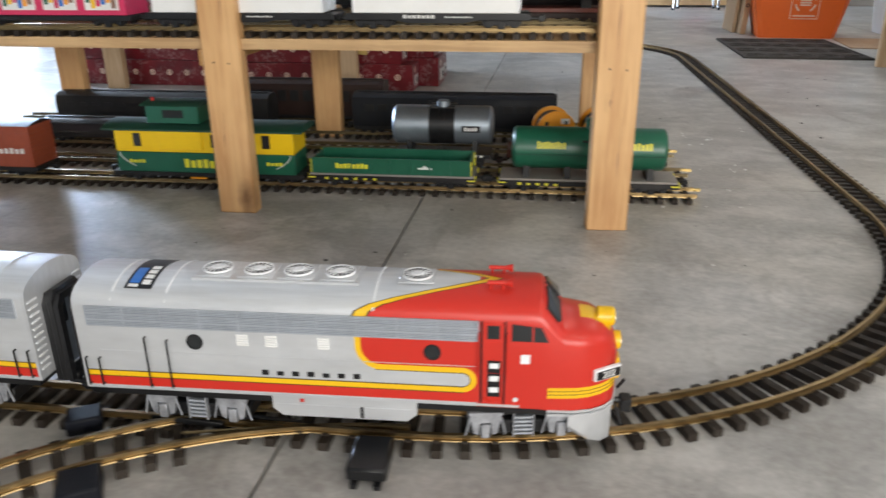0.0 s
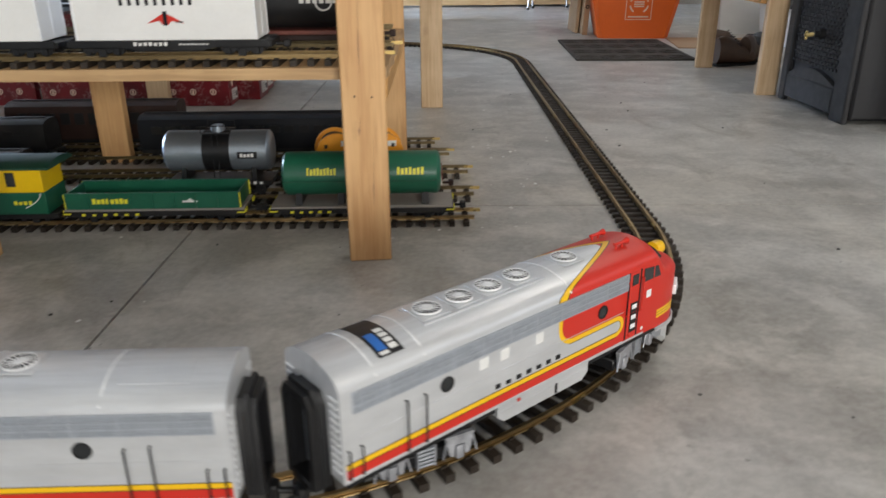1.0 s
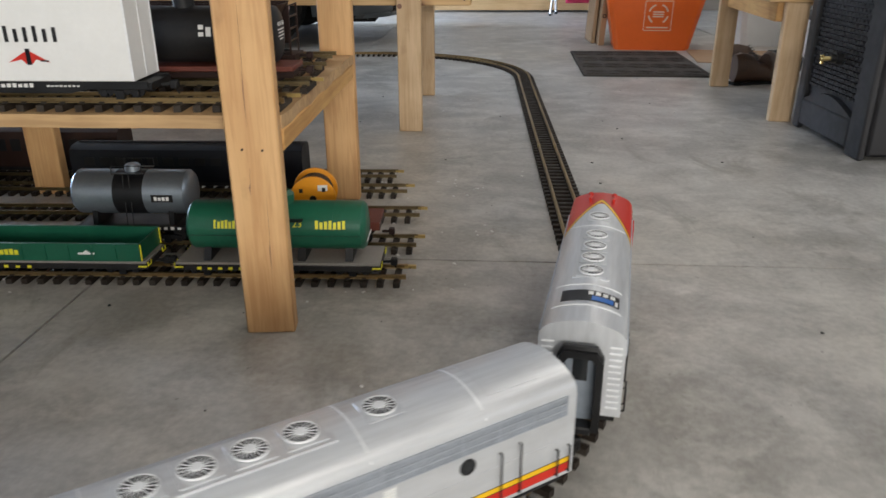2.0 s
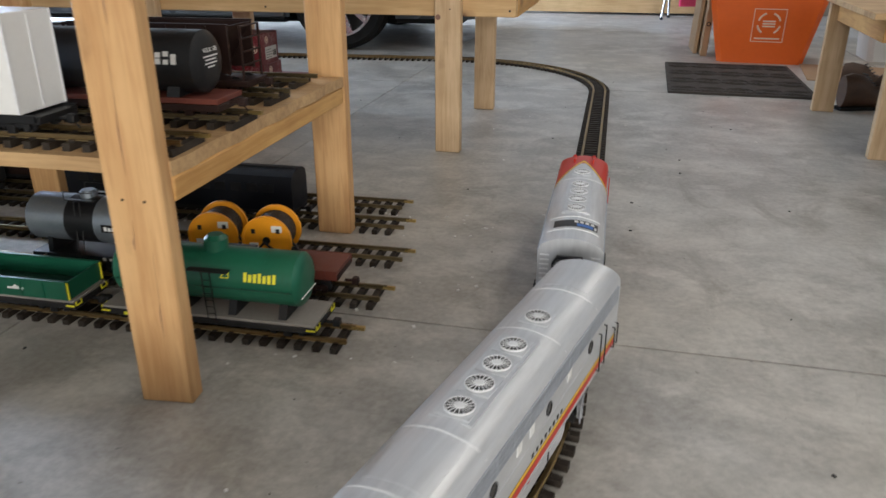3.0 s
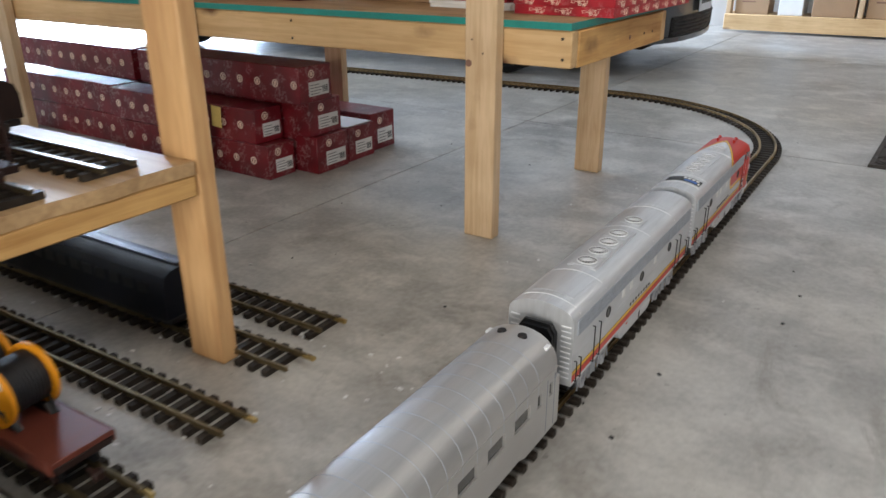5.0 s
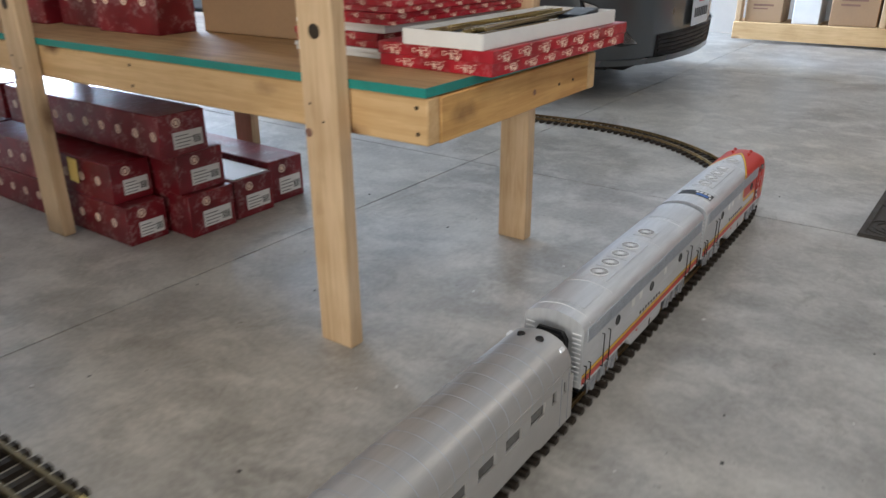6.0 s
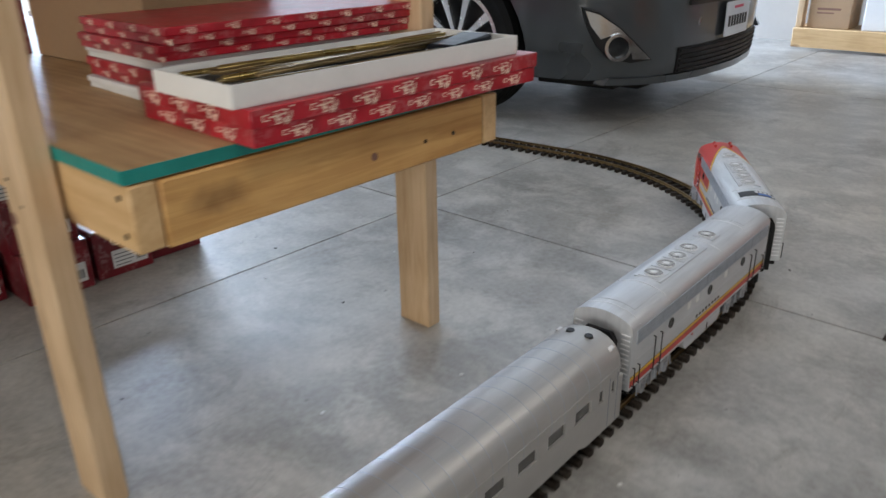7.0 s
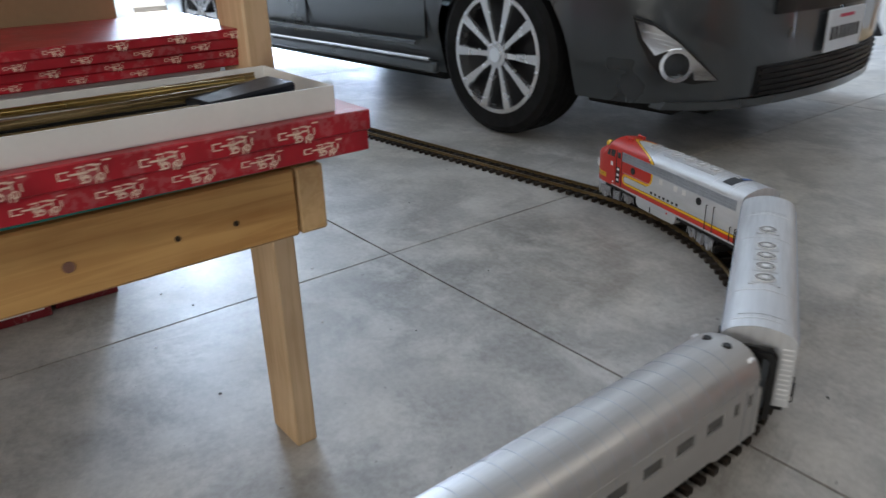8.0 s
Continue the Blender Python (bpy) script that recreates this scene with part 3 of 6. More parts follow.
for x, y, z, lx, ly, lz, seam in (
    (-1.00, 2.985, 0.0, 0.80, 0.125, 0.115, 0.085), (-1.05, 2.985, 0.116, 0.80, 0.125, 0.115, 0.085),
    (-0.915, 3.148, 0.0, 0.80, 0.160, 0.128, 0.0), (-0.935, 3.140, 0.129, 0.80, 0.160, 0.120, 0.0),
    (-0.935, 3.085, 0.250, 0.84, 0.155, 0.120, 0.085),
    (-0.935, 3.318, 0.0, 0.80, 0.150, 0.124, 0.0), (-0.975, 3.475, 0.0, 0.82, 0.145, 0.142, 0.0),
    (-1.84, 2.985, 0.0, 0.80, 0.125, 0.115, 0.085), (-1.88, 2.985, 0.116, 0.80, 0.125, 0.115, 0.085),
    (-1.80, 3.055, 0.250, 0.80, 0.145, 0.118, 0.085), (-1.80, 3.14, 0.0, 0.80, 0.13, 0.24, 0.0)):
    bx_ = carton("train_box", lx, ly, lz, "carton", pose(x, y - 0.01, z, 0, 0, 2.0), "glossy dark red train box with a white end label", RB, side_step=seam)
    if y == 3.318:
        part("inner_tray", box(B(), -lx / 2 + 0.012, lx / 2 - 0.010, -ly / 2 + 0.006, ly / 2 - 0.006, lz + 0.0005, lz + 0.003, 0.001), "paper", bx_, "white inner tray of the open box")

solo("paper_note", box(B(), -0.024, 0.024, -0.0008, 0.0, 0.0, 0.072), "manila", "small yellow paper note on the stacked red boxes", "note", pose(-0.822, 2.9085, 0.158, 0, 4, 2))

TT = 0.5675
TR = "red train boxes standing on the table"
for x, y, lx, ly, lz, yaw in ((-1.20, 0.25, 0.26, 0.13, 0.17, 3), (-1.47, 0.28, 0.25, 0.13, 0.16, -1), (-1.76, 0.25, 0.26, 0.14, 0.18, 2), (-2.05, 0.27, 0.26, 0.14, 0.17, 0)):
    carton("train_box", lx, ly, lz, "carton", TB @ pose(x + 0.02, y, TT, 0, 0, yaw), "glossy dark red train box on the timber table", TR, tag_end=False, side_step=0.08)

cb = thing("cardboard_box", "large closed brown cardboard box on the table", "box", TB @ pose(-0.79, 0.50, TT, 0, 0, 1.5))
part("body", box(B(), -0.24, 0.24, -0.17, 0.13, 0, 0.40, 0.004), "card_shade", cb)
part("flap", box(box(B(), -0.24, 0.24, -0.168, -0.021, 0.401, 0.405), -0.24, 0.24, -0.019, 0.128, 0.401, 0.405), "card_shade", cb)

FL = "flat red track boxes stacked on the table"


def motif():
    """A small line drawing as it repeats on the boxes: an outlined body, a stack of strokes and two hoops."""
    bm, r = B(), random.Random(11)
    for a, b, c, d in ((-0.020, -0.011, -0.0035, -0.0025), (-0.020, -0.011, 0.0025, 0.0035), (-0.020, -0.0188, -0.0024, 0.0024), (-0.0118, 0.004, -0.0008, 0.0008)):
        box(bm, a, b, -0.0004, 0.0004, c, d)
    for k in range(15):
        u, v = -0.004 + 0.024 * r.random(), -0.0085 + 0.017 * r.random()
        w, h = (0.0006, 0.0035) if k % 2 else (0.0034, 0.0006)
        box(bm, u - w, u + w, -0.0004, 0.0004, v - h, v + h)
    for u in (0.002, 0.013):
        ring(bm, (u, 0, -0.0055), "y", 0.0022, 0.0034, 0.0008, 10)
    return meshed("motif", bm, "print")


MOTIF = motif()


def flat_box(x, y, z, lx, ly, lz, yaw, label, material="carton_flat", lid=True):
    root = thing("track_box", label, "box", TB @ pose(x, y, z, 0, 0, yaw), FL)
    if lid:
        part("base", box(B(), -lx / 2 + 0.003, lx / 2 - 0.003, -ly / 2 + 0.003, ly / 2 - 0.003, 0, lz * 0.52, 0.001), material, root)
        part("lid", box(B(), -lx / 2, lx / 2, -ly / 2, ly / 2, lz * 0.5, lz, 0.0015), material, root)
        if material != "paper":
            k_, u = min(1.0, lz / 0.049) * 1.15, -ly / 2 + 0.04
            n = 0
            while u < ly / 2 - 0.03:
                part("print_motif", MOTIF, "print", root, at=pose(lx / 2 + 0.0002, u, lz * (0.77 if n % 2 else 0.73), 0, 0, 90) @ Matrix.Diagonal((k_, 1, k_, 1)))
                part("print_motif", MOTIF, "print", root, at=pose(lx / 2 - 0.0028, u + 0.03, lz * 0.25, 0, 0, 90) @ Matrix.Diagonal((k_, 1, k_ * 0.8, 1)))
                u, n = u + 0.075, n + 1
            u = -lx / 2 + 0.04
            while u < lx / 2 - 0.02:
                part("print_motif", MOTIF, "print", root, at=pose(u, -ly / 2 - 0.0002, lz * 0.75) @ Matrix.Diagonal((k_, 1, k_, 1)))
                part("print_motif", MOTIF, "print", root, at=pose(u + 0.03, -ly / 2 + 0.0028, lz * 0.25) @ Matrix.Diagonal((k_, 1, k_ * 0.8, 1)))
                u += 0.075
    else:
        bm = box(B(), -lx / 2, lx / 2, -ly / 2, ly / 2, 0, 0.002)
        for a in (-1, 1):
            box(bm, a * lx / 2 - 0.0015, a * lx / 2 + 0.0015, -ly / 2, ly / 2, 0.0021, lz)
            box(bm, -lx / 2 + 0.0016, lx / 2 - 0.0016, a * ly / 2 - 0.0015, a * ly / 2 + 0.0015, 0.0021, lz)
        pieces("tray_side", bm, "paper", root)
    return root


flat_box(-0.093, 0.441, TT, 0.285, 0.586, 0.049, -1.6, "flat red printed track box overhanging the table end")
tray = flat_box(-0.062, 0.415, TT + 0.0495, 0.189, 0.561, 0.030, -1.4, "open white card tray full of brass rails", lid=False)
for k in range(9):
    bm = B()
    yw = (-6, 3, 8, -3, 5, -8, 2, 10, -2)[k]
    ln = (0.50, 0.46, 0.48, 0.44, 0.5, 0.42, 0.5, 0.45, 0.48)[k]
    box(bm, -0.003, 0.003, -ln / 2, ln / 2, 0, 0.0045, 0.0008)
    box(bm, -0.0014, 0.0014, -ln / 2, ln / 2, 0.0046, 0.0075)
    part("loose_rail", bm, "brass" if k % 3 else "brass_bright", tray, at=pose(-0.066 + 0.0150 * k, 0.005 * (k % 3), 0.016 + 0.0035 * (k % 4), 0, 0, yw * 0.55))
for k in range(2):
    part("tie_strip", box(B(), -0.02, 0.02, -0.22, 0.2, 0, 0.008, 0.002), "black", tray, at=pose(-0.06 + 0.11 * k, -0.01, 0.004, 0, 0, -3 + 4 * k))
part("packet", box(B(), -0.03, 0.03, -0.055, 0.055, 0, 0.012, 0.003), "navy", tray, at=pose(0.045, 0.19, 0.020, 4, 0, 6))
for z, lx, ly, lz, x, y, yw, mt, lb in (
    (0.0, 0.28, 0.46, 0.020, -0.405, 0.44, -3, "paper", "flat white card box in a stack"), (0.0205, 0.27, 0.46, 0.032, -0.41, 0.445, -4, "carton_flat", "flat red printed track box in a stack"),
    (0.053, 0.28, 0.47, 0.020, -0.40, 0.45, -2.5, "paper", "flat white card box in a stack"), (0.0735, 0.29, 0.52, 0.024, -0.37, 0.455, -3, "carton_flat", "flat dark red printed track box in a stack"),
    (0.098, 0.29, 0.52, 0.026, -0.36, 0.46, -2, "carton_flat", "flat red printed track box topping a stack")):
    flat_box(x, y, TT + z, lx, ly, lz, yw, lb, mt)

# ---------- mat, bin, bench and what stands by the door ----------
door_mat = thing("door_mat", "charcoal ribbed door mat on the concrete", "mat", pose(1.345, 4.745, 0, 0, 0, 1.2))
part("base", box(B(), -0.345, 0.345, -0.485, 0.485, 0, 0.007, 0.002), "mat", door_mat)
for k in range(20):
    u = -0.29 + 0.58 * (k % 5) / 4
    v = -0.42 + 0.84 * (k // 5) / 3
    for r in (0.028, 0.05, 0.072):
        part("raised_ring", ring(B(), (u * 0.92, v * 0.92, 0.0085), "z", r - 0.006, r + 0.002, 0.004, 14), "mat", door_mat)
bm = B()
for a in (-1, 1):
    box(bm, a * 0.335 - 0.008, a * 0.335 + 0.008, -0.483, 0.483, 0.0071, 0.011)
    box(bm, -0.326, 0.326, a * 0.474 - 0.008, a * 0.474 + 0.008, 0.0071, 0.011)
part("border", bm, "mat", door_mat)

bin_ = thing("recycling_bin", "bright orange plastic recycling bin", "bin", pose(1.545, 5.56, 0, 0, 0, -2))


def tapered(bm, w0, d0, w1, d1, z0, z1, c=0.03):
    def rr(w, d, z):
        return [(sx * (w - c * a), sy * (d - c * b), z) for sx, sy, seq in ((1, 1, ((0, 1), (1, 0))), (-1, 1, ((1, 0), (0, 1))), (-1, -1, ((0, 1), (1, 0))), (1, -1, ((1, 0), (0, 1)))) for a, b in seq]
    return loft(bm, [rr(w0, d0, z0), rr(w1, d1, z1)])


bm = tapered(B(), 0.245, 0.185, 0.335, 0.24, 0, 0.43)
part("tub", bm, "bin", bin_)
part("rim", tapered(B(), 0.35, 0.255, 0.355, 0.26, 0.431, 0.462), "bin", bin_)
part("grip", box(B(), -0.09, 0.09, -0.262, -0.245, 0.405, 0.43, 0.004), "bin", bin_)
bm = B()
tilt = pose(0.02, -0.2165, 0.235, 7.3, 0, 0)
for a0, a1 in ((0.3, 1.25), (1.9, 2.85), (3.3, 4.1), (5.3, 6.1)):
    n = 6
    for k in range(n):
        p, q = a0 + (a1 - a0) * k / n, a0 + (a1 - a0) * (k + 1) / n
        rod(bm, tilt @ Vector((0.062 * cos(p), 0, 0.062 * sin(p))), tilt @ Vector((0.062 * cos(q), 0, 0.062 * sin(q))), 0.006, 5)
for z in (0.015, 0.0, -0.015):
    box(bm, -0.035, 0.035, -0.001, 0.001, z - 0.004, z + 0.004, m=tilt)
for w in (-0.088, 0.088):
    box(bm, w - 0.002, w + 0.002, -0.001, 0.001, -0.105, 0.085, m=tilt)
for z in (-0.105, 0.085):
    box(bm, -0.088, 0.088, -0.001, 0.001, z - 0.002, z + 0.002, m=tilt)
box(bm, -0.07, 0.07, -0.001, 0.001, -0.09, -0.082, m=tilt)
pieces("emblem", bm, "print", bin_)

sheet = thing("cardboard_sheet", "brown cardboard leaning against the bin", "cardboard", pose(1.21, 5.80, 0, 0, 3, 4))
part("panel", box(B(), -0.02, 0.02, -0.2, 0.14, 0, 0.5, 0.003), "card", sheet)
part("panel", box(B(), -0.055, -0.03, -0.1, 0.22, 0, 0.44, 0.003), "card", sheet)
bm = B()
ring(bm, (0.0, -0.2015, 0.2), "y", 0.008, 0.014, 0.002, 14)
pieces("print_mark", bm, "black", sheet)
solo("cardboard_flat", box(B(), -0.3, 0.25, -0.32, 0.25, 0, 0.006, 0.001), "card", "flattened brown cardboard lying on the floor", "cardboard", pose(2.05, 5.12, 0, 0, 0, -4))

bench = thing("workbench", "low pine workbench on two-by-four legs", "bench", pose(1.667, 4.0, 0, 0, 0, 0))
for x, y in ((0, 0), (0.055, -0.795), (0.75, 0), (0.80, -0.795)):
    part("leg", box(B(), x - 0.044, x + 0.044, y, y + 0.038, 0, 0.46, 0.003), "pine", bench)
part("apron", box(B(), 0.045, 0.8, 0.002, 0.036, 0.39, 0.458, 0.002), "beam_x", bench)
part("side_rail", box(B(), -0.012, 0.026, -0.755, -0.002, 0.385, 0.458, 0.002), "beam_y", bench)
part("top", box(B(), -0.06, 0.90, -0.80, 0.06, 0.4605, 0.482, 0.002), "ply", bench)

boot = thing("boot", "worn brown leather boot on the floor", "boot", pose(1.86, 4.11, 0, 0, 0, 200), "boots under the bench")
bm = B()
secs = []
for k, (x, w, z0, z1) in enumerate(((-0.12, 0.022, 0.012, 0.06), (-0.10, 0.034, 0.008, 0.085), (-0.05, 0.038, 0.008, 0.10), (0.0, 0.036, 0.008, 0.115), (0.03, 0.04, 0.01, 0.15), (0.09, 0.042, 0.012, 0.16), (0.125, 0.036, 0.012, 0.15))):
    secs.append([(x, w * cos(a), (z0 + z1) / 2 + (z1 - z0) / 2 * sin(a)) for a in [2 * pi * j / 14 for j in range(14)]])
loft(bm, secs)
part("upper", bm, "leather", boot)
bm = B()
loft(bm, [[(x, w * s, z) for s, z in ((-1, 0), (1, 0), (1, 0.012), (-1, 0.012))] for x, w in ((-0.13, 0.02), (-0.1, 0.04), (-0.04, 0.043), (0.02, 0.036), (0.1, 0.042), (0.135, 0.034))])
part("sole", bm, "rubber", boot)
bm = B()
for k in range(5):
    rod(bm, (-0.02 + 0.012 * k, -0.025, 0.105 + 0.012 * k), (-0.015 + 0.012 * k, 0.025, 0.107 + 0.012 * k), 0.003, 5)
part("lace", bm, "black", boot)
copy_thing(boot, pose(1.98, 4.22, 0, 0, 0, 235))
copy_thing(boot, pose(1.93, 4.40, 0, 0, 0, 160))
bm = B()
loft(bm, [[((0.10 + 0.025 * sin(3 * a + k)) * s * cos(a), (0.08 + 0.02 * cos(2 * a + k)) * s * sin(a), z) for a in [2 * pi * j / 16 for j in range(16)]] for k, (s, z) in enumerate(((0.8, 0.0), (1.0, 0.04), (0.95, 0.09), (0.7, 0.13), (0.3, 0.15)))])
solo("jacket", bm, "cloth", "crumpled dark grey cloth jacket beside the boots", "clothing", pose(2.08, 4.35, 0.0, 0, 0, 30))

pail = thing("white_bin", "white plastic bin standing behind the bench", "bin", pose(2.36, 5.80, 0))
part("tub", tapered(B(), 0.17, 0.17, 0.21, 0.21, 0, 0.5), "white", pail)
part("rim", tapered(B(), 0.222, 0.222, 0.222, 0.222, 0.48, 0.51), "white", pail)
cooler = thing("storage_tote", "white storage tote with a grey lid by the bench", "tote", pose(2.62, 5.1, 0))
part("body", tapered(B(), 0.2, 0.3, 0.22, 0.32, 0, 0.24), "white", cooler)
part("lid", tapered(B(), 0.235, 0.335, 0.225, 0.325, 0.241, 0.262), "black", cooler)

cabinet = thing("resin_cabinet", "black moulded resin cabinet with a woven-pattern panel", "cabinet", pose(1.758, 3.16, 0, 0, 0, -86.2))
part("body", box(B(), 0.0, 0.545, 0.022, 0.36, 0.012, 0.62, 0.012), "resin", cabinet)
fr = B()
for a, b, z0, z1 in ((0.0, 0.055, 0, 0.62), (0.445, 0.545, 0, 0.62), (0.056, 0.444, 0.54, 0.62), (0.056, 0.444, 0.02, 0.115)):
    box(fr, a, b, -0.004, 0.021, z0, z1, 0.006)
part("frame", fr, "resin", cabinet)
arch = [(0.056, 0.116)] + [(0.056 + 0.388 * k / 12, 0.118 + 0.045 * sin(pi * k / 12)) for k in range(13)] + [(0.444, 0.116)]
part("arch", prism(B(), arch, "y", 0.0, 0.0205), "resin", cabinet)
wv = B()
for r in range(22):
    for c in range(15):
        x, z = 0.068 + c * 0.0262 + (0.013 if r % 2 else 0), 0.175 + r * 0.017
        if x < 0.438 and z < 0.535:
            box(wv, x - 0.0085, x + 0.0085, 0.010, 0.0215, z - 0.005, z + 0.005)
part("woven_panel", wv, "resin", cabinet)
kn = part("latch", cyl(cyl(B(), (0.30, -0.012, 0.30), "y", 0.02, 0.022, 18), (0.30, -0.028, 0.30), "y", 0.013, 0.02, 16), "black", cabinet)
part("tap", rod(rod(B(), (0.30, -0.03, 0.30), (0.265, -0.055, 0.292), 0.008, 8), (0.268, -0.052, 0.276), (0.268, -0.052, 0.308), 0.006, 8), "brass_bright", cabinet, "small brass tap")

chest = thing("white_chest", "white plastic chest on grey feet", "chest", pose(2.20, 2.45, 0, 0, 0, 4))
part("body", tapered(B(), 0.235, 0.17, 0.26, 0.19, 0.06, 0.45), "white", chest)
part("lid", tapered(B(), 0.27, 0.2, 0.265, 0.195, 0.452, 0.50), "white", chest)
for x, y in ((-0.19, 0.12), (-0.19, -0.12), (0.19, 0.12), (0.19, -0.12)):
    part("foot", tapered(B(), 0.035, 0.03, 0.026, 0.024, 0, 0.059, 0.008), "greydeck", chest, at=pose(x, y, 0))

# ---------- open shelf along the back wall ----------
rack = thing("wall_rack", "low pine wall rack holding cartons", "rack", pose(-0.70, 8.22, 0, 0, 0, 4))
part("base_plank", box(B(), 0, 2.6, 0, 0.04, 0.02, 0.15, 0.003), "beam_x", rack)
part("deck", box(B(), 0, 2.6, 0.041, 0.40, 0.13, 0.149), "ply", rack)
for x in (0.0, 1.02, 1.72, 2.55):
    part("upright", box(B(), x, x + 0.04, 0.041, 0.13, 0.151, 1.6, 0.003), "pine", rack)
for z in (0.62, 1.15):
    part("board", box(B(), 0.0, 2.6, 0.131, 0.40, z, z + 0.02), "ply", rack)


def rack_box(x, w, h, material, label, name="cardboard_box", lid=None):
    root = thing(name, label, "box", rack.matrix_basis @ pose(x + w / 2, 0.19, 0.1495))
    part("body", box(B(), -w / 2, w / 2, -0.13, 0.15, 0, h, 0.004), material, root)
    part("lid", box(B(), -w / 2 - 0.004, w / 2 + 0.004, -0.135, 0.155, h + 0.0005, h + 0.03, 0.003), lid or material, root)
    if material.startswith("card"):
        part("printing", box(box(B(), -w * 0.3, w * 0.25, -0.1312, -0.1302, h * 0.5, h * 0.56), -w * 0.3, w * 0.1, -0.1312, -0.1302, h * 0.4, h * 0.44), "brown_print", root)
    return root


rack_box(0.07, 0.27, 0.24, "card", "brown cardboard box with a yellow lid on the rack", lid="manila")
rack_box(0.42, 0.19, 0.30, "white", "white plastic canister on the rack", "canister")
rack_box(0.68, 0.32, 0.36, "card_shade", "brown cardboard carton with faded printing")
rack_box(1.08, 0.28, 0.30, "card", "tan cardboard box on the rack")
rack_box(1.40, 0.29, 0.26, "card_shade", "brown cardboard box on the rack")
rack_box(1.80, 0.30, 0.28, "card", "tan cardboard carton on the rack")

chair = thing("folding_chair", "folding chair with steel legs and a pink seat", "chair", pose(1.0, 8.02, 0, 0, 0, 10))
for x, y, dx in ((-0.03, -0.08, -0.05), (0.36, -0.08, 0.02), (0.0, 0.12, 0.02), (0.36, 0.12, 0.03)):
    lg = part("leg", rod(B(), (x + dx, y, 0.012), (x, y + 0.02, 0.42), 0.011, 10), "steel", chair)
    part("foot_cap", cyl(B(), (x + dx, y, 0.01), "z", 0.015, 0.02, 12), "rubber", lg)
part("seat", box(B(), -0.04, 0.40, -0.1, 0.14, 0.42, 0.45, 0.01), "pink", chair)
part("satchel", box(B(), 0.06, 0.30, -0.13, -0.105, 0.12, 0.40, 0.01), "pink", chair)


# ---------- the running train ----------
HALF = [(0.0575, 0.150), (0.0575, 0.190), (0.0562, 0.1980), (0.0515, 0.2050), (0.0425, 0.2105), (0.030, 0.2150), (0.015, 0.2182), (0.0, 0.2195)]


TOP = HALF[-1][1]


def section(x, w=0.0575, zb=0.079, zt=TOP):
    k, s = w / 0.0575, (zt - zb) / (TOP - 0.079)
    half = [(0.0575 * k, zb)] + [(y * k, zb + (z - 0.079) * s) for y, z in HALF]
    return [(x, y, z) for y, z in half] + [(x, -y, z) for y, z in half[-2::-1]]


def roof_z(y):
    y = abs(y)
    for (ya, za), (yb, zb) in zip(HALF, HALF[1:]):
        if yb <= y <= ya and ya > yb:
            return zb + (za - zb) * (y - yb) / (ya - yb)
    return TOP


def roof_patch(x0, x1, y0, y1, lift, n=10):
    """A thin sheet that follows the curve of the roof."""
    ys = [y0 + (y1 - y0) * k / n for k in range(n + 1)]
    low = [[(x, y, roof_z(y) + 0.0002) for y in ys] for x in (x0, x1)]
    up = [[(x, y, roof_z(y) + lift) for y in ys] for x in (x0, x1)]
    return loft(B(), [lo + u[::-1] for lo, u in zip(low, up)])


def fan(parent, x, material="line"):
    z = roof_z(0) - 0.0012
    base = part("fan", box(B(), -0.021, 0.021, -0.0215, 0.0215, 0, 0.0018, 0.0005), "silver", parent, at=pose(x, 0, z))
    part("opening", cyl(B(), (0, 0, 0.0028), "z", 0.0172, 0.002, 24), "black", base)
    g = ring(B(), (0, 0, 0.0036), "z", 0.0170, 0.0182, 0.0024, 28)
    for k in range(16):
        a = 2 * pi * k / 16
        box(g, 0.0036, 0.0160, -0.0005, 0.0005, 0.0040, 0.0048, m=Matrix.Rotation(a, 4, "Z"))
    cyl(g, (0, 0, 0.0046), "z", 0.0062, 0.0020, 14)
    part("grille", g, "line", base, "pale radial fan grille")


def porthole(parent, x, z, side):
    y = side * 0.0577
    p = part("porthole", ring(B(), (x, y, z), "y", 0.0082, 0.0102, 0.0022, 22), "black", parent)
    part("pane", cyl(B(), (x, y - side * 0.0002, z), "y", 0.0083, 0.0012, 22), "glass", p)


def grab(parent, x, z0, z1, side, material="black"):
    y = side * 0.0575
    bm = rod(B(), (x, y + side * 0.0045, z0), (x, y + side * 0.0045, z1), 0.0011)
    for z in (z0, z1):
        rod(bm, (x, y - side * 0.001, z), (x, y + side * 0.005, z), 0.0011)
    part("grab_rail", bm, material, parent)


def louver_band(parent, x0, x1, side):
    y = side * 0.0578
    bk = part("louver_band", box(B(), x0, x1, y - 0.0006, y + 0.0006, 0.1665, 0.1915), "louver_dark", parent)
    bm = B()
    for k in range(13):
        z = 0.1672 + 0.0243 * k / 12
        box(bm, x0, x1, y - 0.0009 + side * 0.0004, y + 0.0009 + side * 0.0004, z - 0.0005, z + 0.0004)
    part("slats", bm, "louver", bk)
    bm = B()
    for z in (0.1665, 0.1748, 0.1832, 0.1915):
        box(bm, x0, x1, y - 0.001 + side * 0.0007, y + 0.001 + side * 0.0007, z - 0.0006, z + 0.0006)
    n = max(1, round((x1 - x0) / 0.047))
    for k in range(n + 1):
        x = x0 + (x1 - x0) * k / n
        box(bm, x - 0.0006, x + 0.0006, y - 0.001 + side * 0.0007, y + 0.001 + side * 0.0007, 0.1665, 0.1915)
    part("trim_bar", bm, "louver", bk)


